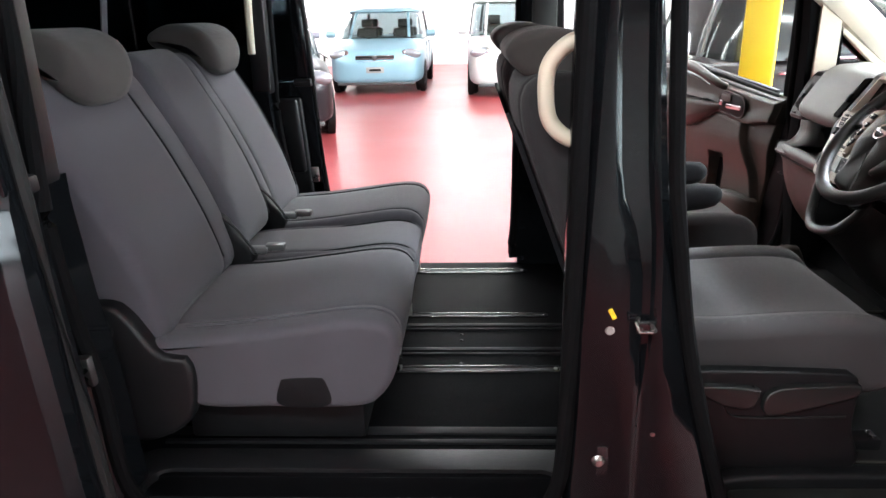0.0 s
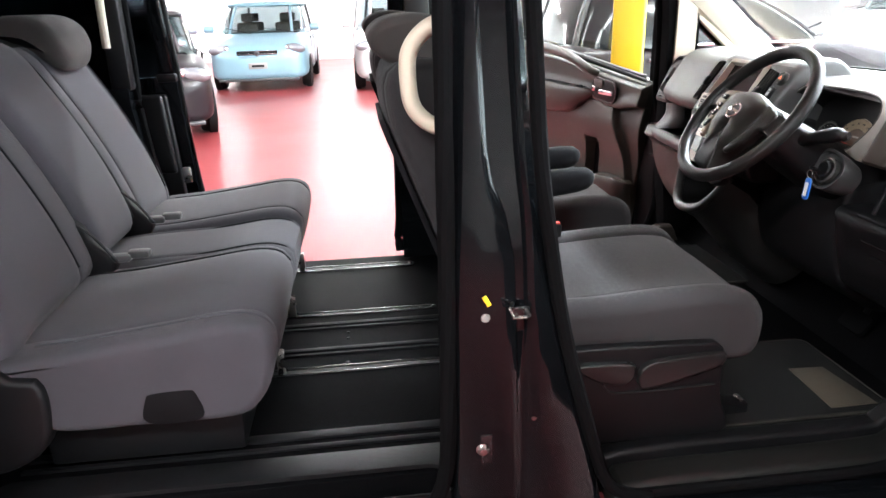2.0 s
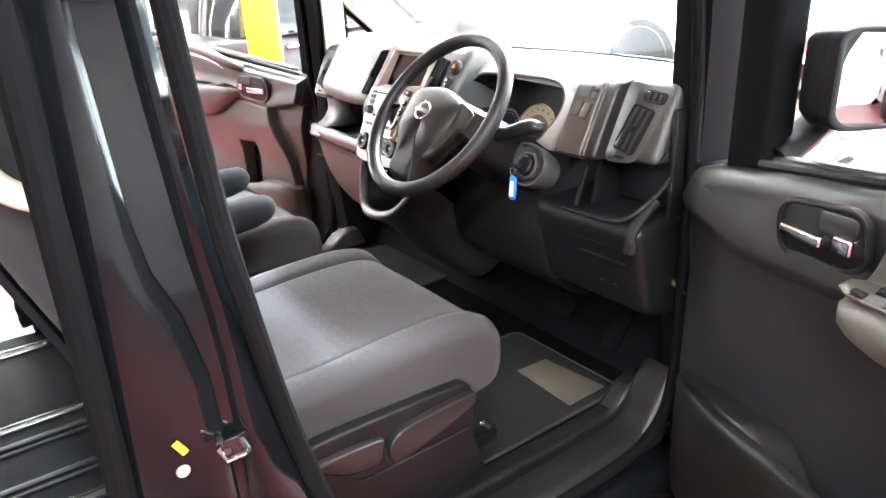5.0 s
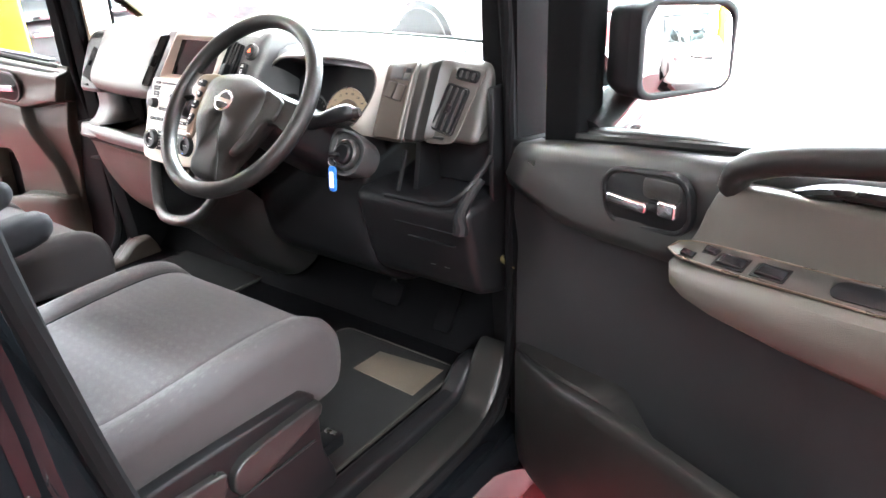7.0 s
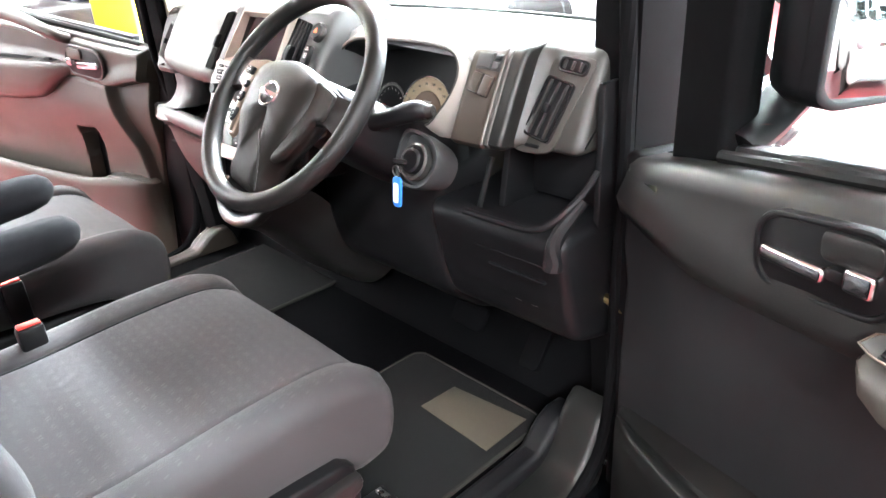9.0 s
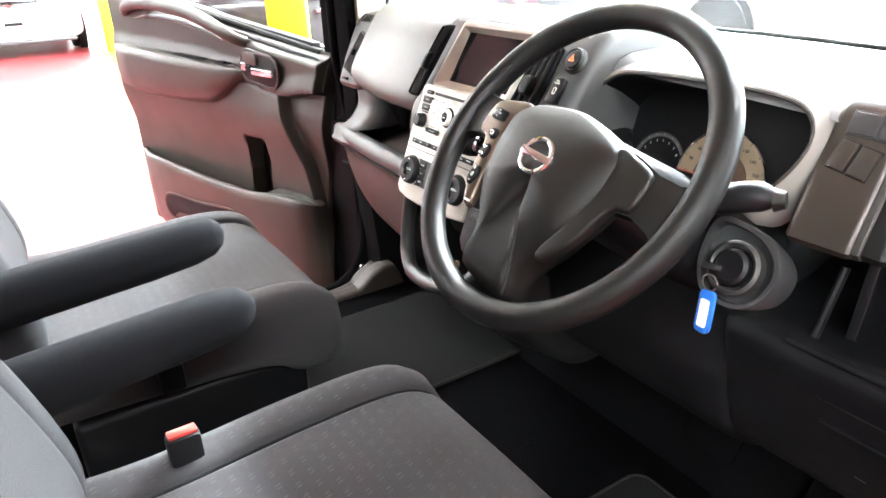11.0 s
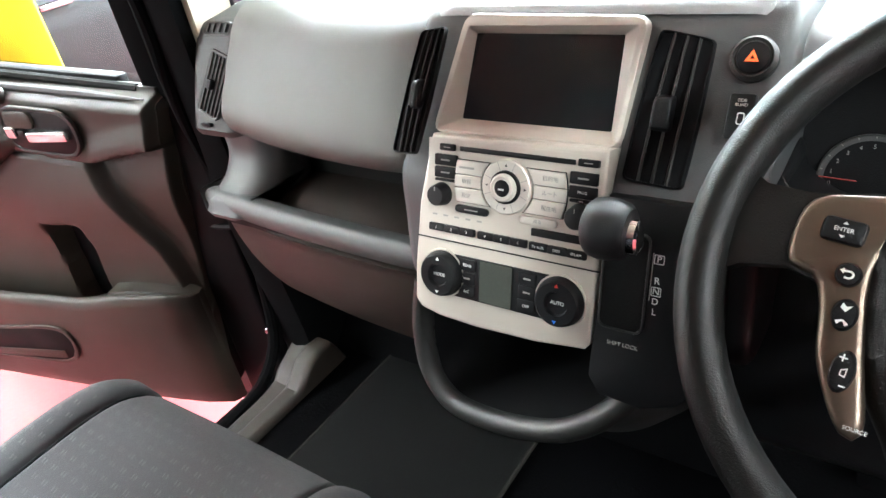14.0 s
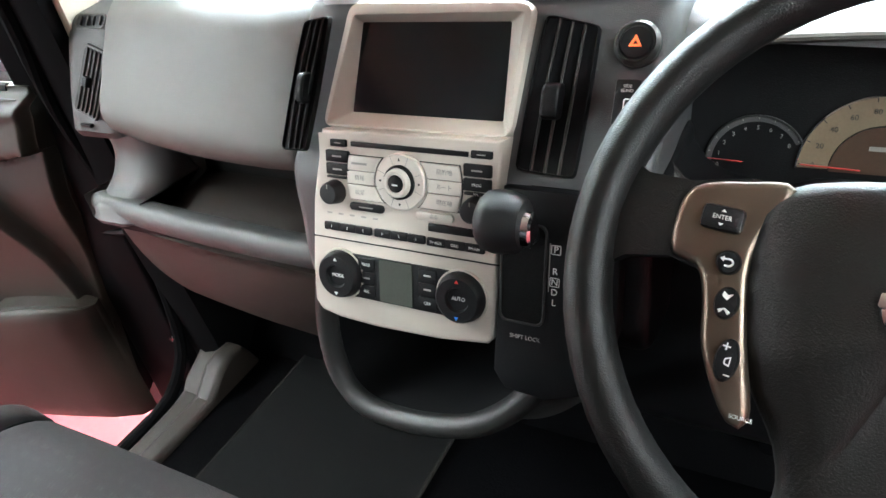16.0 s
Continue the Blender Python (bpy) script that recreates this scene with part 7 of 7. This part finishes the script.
for y0, y1 in ((-0.56, -0.20), (0.22, 0.58)):
    part("bench_base", box(B(), (0.02, (y0 + y1) / 2, 0.075), (0.42, y1 - y0, 0.13), 0.012), M_BLACK, bench)
for y in (0.585, 0.165, -0.207):
    part("bench_rail_end", box(B(), (-0.478 - bx, y, 0.022), (0.02, 0.02, 0.10), 0.003, m=None), M_STEEL, bench)
for y in (-0.15, 0.195):
    for dx in (0.0, 0.045):
        part("buckle", box(B(), (-0.862 - bx + dx, y + dx * 0.3, 0.856 - bz + dx * 0.1), (0.055, 0.032, 0.020), 0.006, m=None), M_BUCK, bench)
    part("hinge_shield", plate(B(), spline(rel([(-1.02, 0.965), (-0.953, 0.958), (-0.918, 0.905), (-0.872, 0.848), (-0.90, 0.80), (-1.02, 0.80)]), 30, True).tolist(), 0.036, Matrix.Translation((0, y + 0.015, 0)) @ axes((0, 0, 0), (1, 0, 0), (0, 0, 1)), 0.012, 3), M_POST, bench)
    part("hinge_strap", tube(B(), [(x - bx, y - 0.022, z - bz) for x, z in spline([(-0.945, 0.955), (-0.912, 0.925), (-0.880, 0.880), (-0.862, 0.852)], 14)], 0.004, 8), M_BLACK, bench, "black hinge strap")
belt = thing("seat_belt", pose(-1.3, 0.03, 1.36), "grey webbing centre seat belt with red tab", "seat belt")
part("webbing", box(B(), (0, 0, 0.14), (0.004, 0.048, 0.32), 0.001, m=pose(0, 0, 0, 0, 8, 10)), M_CLOTH, belt)
part("belt_tab", box(B(), (0.03, 0.02, 0.05), (0.01, 0.012, 0.016), 0.002), M_RED, belt)


# ---- parked cars ----
def paint(name, colour, metal=0.4, coat=0.6, shine=0.5):
    return mat(name, colour, 0.34, metal, 0.06, 2.0, coat=coat, rough_spread=0.04, shine=shine)


M_LENS = mat("clear_headlamp", (0.36, 0.38, 0.41), 0.14, 0.5, 0.1, 8)
M_CARGLASS = glass_mat("grey_car_glass", (0.46, 0.52, 0.53))
M_CARDARK = mat("dark_car_glass", (0.012, 0.014, 0.016), 0.10, 0, 0.2, 2.0, rough_spread=0.03)
M_LOWER = mat("grey_bumper_plastic", (0.05, 0.05, 0.052), 0.5, 0, 0.15, 5, 0.3, 300)


def parked_car(m, label, colour, L=4.3, W=1.8, H=1.6, bonnet=0.95, deck=0.95, nose=0.72, category="car", boxy=0.0, name="parked_car", glass=None, rake=None, mirrors=True):
    """A car in its own axes: x forward from the middle, y to its left, z up from the floor."""
    c = thing(name, m, label, category, "parked cars")
    f, r, w = L / 2, -L / 2, W / 2
    belt = deck
    sections = ((r - 0.01, 0.55, 0.42, belt - 0.30), (r, 0.72, 0.36, belt - 0.14), (r + 0.03, 0.86, 0.28, belt - 0.05), (r + 0.12, 0.95, 0.22, belt - 0.005), (r + 0.5, 0.99, 0.20, belt), (0.0, 1.0, 0.20, belt), (f - bonnet, 1.0, 0.20, belt + 0.005), (f - bonnet * 0.78, 0.995, 0.20, belt - 0.02), (f - bonnet * 0.5, 0.985, 0.20, nose + (belt - nose) * 0.58), (f - 0.24, 0.95, 0.20, nose + 0.06), (f - 0.11, 0.89, 0.20, nose), (f - 0.04, 0.80, 0.22, nose - 0.08), (f, 0.64, 0.27, nose - 0.16), (f + 0.012, 0.45, 0.33, nose - 0.22))
    ring = lambda n, count: [(math.copysign(abs(math.cos(k * math.tau / count)) ** (2 / n), math.cos(k * math.tau / count)), math.copysign(abs(math.sin(k * math.tau / count)) ** (2 / n), math.sin(k * math.tau / count))) for k in range(count)]
    part("body", loft(B(), [[(x, w * k * a, (lo + hi) / 2 + (hi - lo) / 2 * b) for a, b in ring(6.5, 48)] for x, k, lo, hi in sections]), colour, c, "painted body", angle=60)
    # glasshouse: roof carried by pillars, curved panes between
    x0, x1 = r + 0.12 + 0.1 * (1 - boxy), f - bonnet + 0.12
    t0, t1 = x0 + 0.28 * (1 - boxy) + 0.05, x1 - (rake or (H - belt) * (1.35 - 0.85 * boxy))
    wb, wt = w - 0.05, w - 0.15 + 0.03 * boxy

    def rim(q, k, g=1.0):
        """A point of the glasshouse's outline at height q (0 waist, 1 roof) and turn k."""
        a, b = math.cos(k), math.sin(k)
        a, b = math.copysign(abs(a) ** 0.42, a), math.copysign(abs(b) ** 0.42, b)
        e = q - 0.10 * math.sin(q * math.pi)
        xf, xr, hw = x1 + (t1 - x1) * e, x0 + (t0 - x0) * e, wb + (wt - wb) * e
        return ((xf + xr) / 2 + (xf - xr) / 2 * a * g, hw * b * g)

    turns = [k / 48 * math.tau for k in range(48)]
    zq = lambda q: belt - 0.04 + (H - 0.03 - belt) * q
    gh = part("glasshouse", loft(B(), [[(*rim(q, k), zq(q)) for k in turns] for q in (0, 0.25, 0.5, 0.75, 0.96)]), glass or M_CARGLASS, c, "dark windows" if glass else "clear grey windows", angle=60)
    gh.visible_shadow = glass is not None
    for s in (-1, 1) if glass is None else ():
        for xs in (x1 - 1.05, x1 - 1.95):
            st = padding(B(), [(xs - 0.12, belt - 0.3), (xs - 0.02, belt - 0.28), (xs - 0.10, belt + 0.12), (xs - 0.16, belt + 0.18), (xs - 0.22, belt + 0.12)], soft(s * wb * 0.45 - 0.22, s * wb * 0.45 + 0.22, 0.05), 24)
            st = padding(st, [(xs - 0.22, belt + 0.21), (xs - 0.14, belt + 0.21), (xs - 0.14, belt + 0.34), (xs - 0.22, belt + 0.35)], soft(s * wb * 0.45 - 0.12, s * wb * 0.45 + 0.12, 0.03), 18)
            part("seat", st, M_TRIMB, c)
    if glass is None:
        part("dash_shelf", box(B(), (x1 - 0.50, 0, belt - 0.02), (0.6, wb * 1.6, 0.08), 0.03), M_TRIMD, c)
    part("roof", loft(B(), [[(*rim(1, k, g), z) for k in turns] for g, z in ((0.98, H - 0.09), (1.012, H - 0.07), (1.012, H - 0.055), (0.985, H - 0.03), (0.92, H - 0.008), (0.7, H), (0.3, H + 0.006), (0.02, H + 0.006))]), colour, c, angle=60)
    for k in (0.42, -0.42, math.pi - 0.5, math.pi + 0.5):
        part("pillar", tube(B(), [(*rim(q, k, 1.0), zq(q)) for q in (0, 0.25, 0.5, 0.75, 0.95)], 0.028, 8), colour if abs(k) < 1 else M_LOWER, c)
    for s in (-1, 1):
        xm = (x0 + x1) / 2 - 0.15
        part("pillar", tube(B(), [(xm, s * (wb + 0.003), belt - 0.03), (xm - 0.05, s * (wt + 0.003), H - 0.05)], 0.03, 8), M_LOWER, c)
        for wx in (f - 0.82, r + 0.78):
            grow = 1.25 if category == "van" else 1.0
            wm = (axes((wx, s * (w - 0.10), 0.32 * grow), (1, 0, 0), (0, 0, 1)) if s < 0 else axes((wx, s * (w - 0.10), 0.32 * grow), (-1, 0, 0), (0, 0, 1))) @ Matrix.Diagonal((grow, grow, 1, 1))
            part("arch", turned(B(), [(0, 0.0), (0.37, 0.0), (0.37, 0.092), (0, 0.092)], wm, 32), M_RUBBER, c)
            wh = part("wheel", turned(B(), [(0.19, -0.08), (0.29, -0.09), (0.315, -0.06), (0.315, 0.08), (0.295, 0.105), (0.20, 0.105)], wm, 32), M_RUBBER, c)
            part("rim", turned(B(), [(0, 0.0), (0.20, 0.0), (0.205, 0.10), (0.19, 0.10), (0.17, 0.06), (0, 0.05)], wm, 28), M_STEEL, wh)
            for k in range(5):
                part("rim_spoke", box(B(), (0.10, 0, 0.08), (0.19, 0.045, 0.02), 0.006, m=wm @ pose(0, 0, 0, 0, 0, 72 * k)), M_LENS, wh)
        hm = Matrix.Translation((f - 0.17, s * (w - 0.26), nose - 0.05)) @ Matrix.Rotation(radians(-28 * s), 4, "Z") @ Matrix.Rotation(radians(-12), 4, "Y") @ Matrix.Diagonal((0.13, 0.24, 0.095, 1))
        ball = [(math.sin(k / 10 * math.pi), -math.cos(k / 10 * math.pi)) for k in range(11)]
        hl = part("headlamp", turned(B(), ball, hm, 24), M_LENS, c, "clear headlamp")
        part("reflector", turned(B(), ball, Matrix.Translation((f - 0.115, s * (w - 0.36), nose - 0.03)) @ Matrix.Diagonal((0.05, 0.06, 0.055, 1)), 18), M_CHROME, hl)
        part("fog_lamp", turned(B(), ball, Matrix.Translation((f - 0.09, s * (w - 0.30), 0.38)) @ Matrix.Diagonal((0.04, 0.07, 0.05, 1)), 16), M_LENS, c)
        if mirrors:
            part("door_mirror", padding(B(), [(x1 - 0.42, belt + 0.06), (x1 - 0.36, belt + 0.15), (x1 - 0.26, belt + 0.14), (x1 - 0.24, belt + 0.06), (x1 - 0.32, belt + 0.02)], soft(*sorted((s * (w + 0.01), s * (w + 0.19))), 0.03), 24), colour, c)
        part("side_moulding", box(B(), (0.0, s * (w - 0.0), belt - 0.02), (L * 0.52, 0.012, 0.022), 0.004), M_CHROME, c)
        for wx in (0.35, -0.65):
            part("door_handle", box(B(), (wx - 0.2, s * (w + 0.005), belt - 0.12), (0.17, 0.03, 0.03), 0.01), M_CHROME, c)
            part("door_gap", box(B(), (wx + 0.42, s * (w - 0.012), 0.62), (0.008, 0.03, 0.62)), M_BLACK, c)
    # nose: grille bars, lower intake, number plate
    gr = part("grille", box(B(), (f - 0.05, 0, nose - 0.12), (0.08, 0.74, 0.12), 0.015), M_BLACK, c)
    for k in (-1, 0, 1):
        part("grille_bar", box(B(), (f - 0.012, 0, nose - 0.12 + 0.052 * k), (0.03, 0.74 - 0.05 * k * k, 0.014), 0.004), M_CHROME, gr)
    part("badge", turned(B(), [(0, 0), (0.055, 0), (0.05, 0.012), (0, 0.014)], axes((f + 0.0, 0, nose - 0.11), (0, 1, 0), (0, 0, 1)), 20), M_CHROME, gr)
    part("lower_intake", box(B(), (f - 0.045, 0, 0.315), (0.08, 0.98, 0.10), 0.03), M_RUBBER, c)
    part("bumper_lip", box(B(), (f - 0.04, 0, 0.22), (0.14, W * 0.8, 0.05), 0.02), M_LOWER, c)
    pl = part("number_plate", box(B(), (f + 0.012, 0, 0.47), (0.012, 0.34, 0.11), 0.004), M_GREYPR, c, "blank grey number plate")
    part("plate_bar", box(B(), (f + 0.020, 0, 0.47), (0.004, 0.22, 0.04)), M_BLACK, pl)
    for s in (-1, 1):
        part("wiper", tube(B(), [(x1 + 0.01, 0.42 * s + 0.25, belt + 0.0), (x1 - 0.10, 0.42 * s - 0.22, belt + 0.10)], 0.008, 6), M_BLACK, c)
        part("tail_lamp", box(B(), (r - 0.0, s * (w - 0.16), belt - 0.14), (0.08, 0.16, 0.22), 0.02), M_RED, c)
    return c


P_BLUE = paint("pale_blue_paint", (0.22, 0.36, 0.43), 0.15, 0.3)
P_WHITE = paint("white_paint", (0.47, 0.465, 0.46), 0.0, 0.3)
P_GREY = paint("lilac_grey_paint", (0.34, 0.35, 0.42))
P_BLACK = paint("black_maroon_paint", (0.012, 0.008, 0.010), 0.0, 0.05, 0.25)
parked_car(pose(-2.06, 13.7, 0, 0, 0, -90), "pale blue compact family car parked on the red floor", P_BLUE, 4.25, 1.84, 1.60, 0.92, 1.02, 0.80)
parked_car(pose(0.66, 13.2, 0, 0, 0, -90), "white family van parked on the red floor", P_WHITE, 4.8, 1.9, 1.74, 1.05, 1.06, 0.84)
parked_car(pose(-4.9, 14.3, 0, 0, 0, -68), "lilac-grey estate car parked behind others", P_GREY, 4.4, 1.75, 1.60, 1.0, 0.98, 0.78)
parked_car(pose(-3.36, 8.50, 0, 0, 0, -74), "black saloon with clear headlamps, parked close", P_BLACK, 4.6, 1.80, 1.48, 1.1, 0.95, 0.80, mirrors=False)
parked_car(pose(2.87, 4.05, 0), "black compact off-roader behind a yellow pillar", P_BLACK, 3.3, 1.70, 1.66, 1.12, 1.14, 0.93, "car", 0.5, glass=M_CARDARK, rake=1.0, mirrors=False)
parked_car(pose(7.5, 5.62, 0, 0, 0, 90), "white panel van with a dark window band", P_WHITE, 5.2, 1.9, 2.05, 0.7, 1.25, 0.95, "van", 0.85, "parked_van")
parked_car(pose(12.9, 4.2, 0, 0, 0, 80), "white hatchback parked far across the showroom", P_WHITE, 4.2, 1.75, 1.5, 1.0, 0.95, 0.75)
parked_car(pose(3.9, -8.6, 0, 0, 0, 100), "white van facing the minivan", P_WHITE, 4.7, 1.7, 1.95, 0.6, 1.15, 0.95, "van", 0.85, "parked_van")
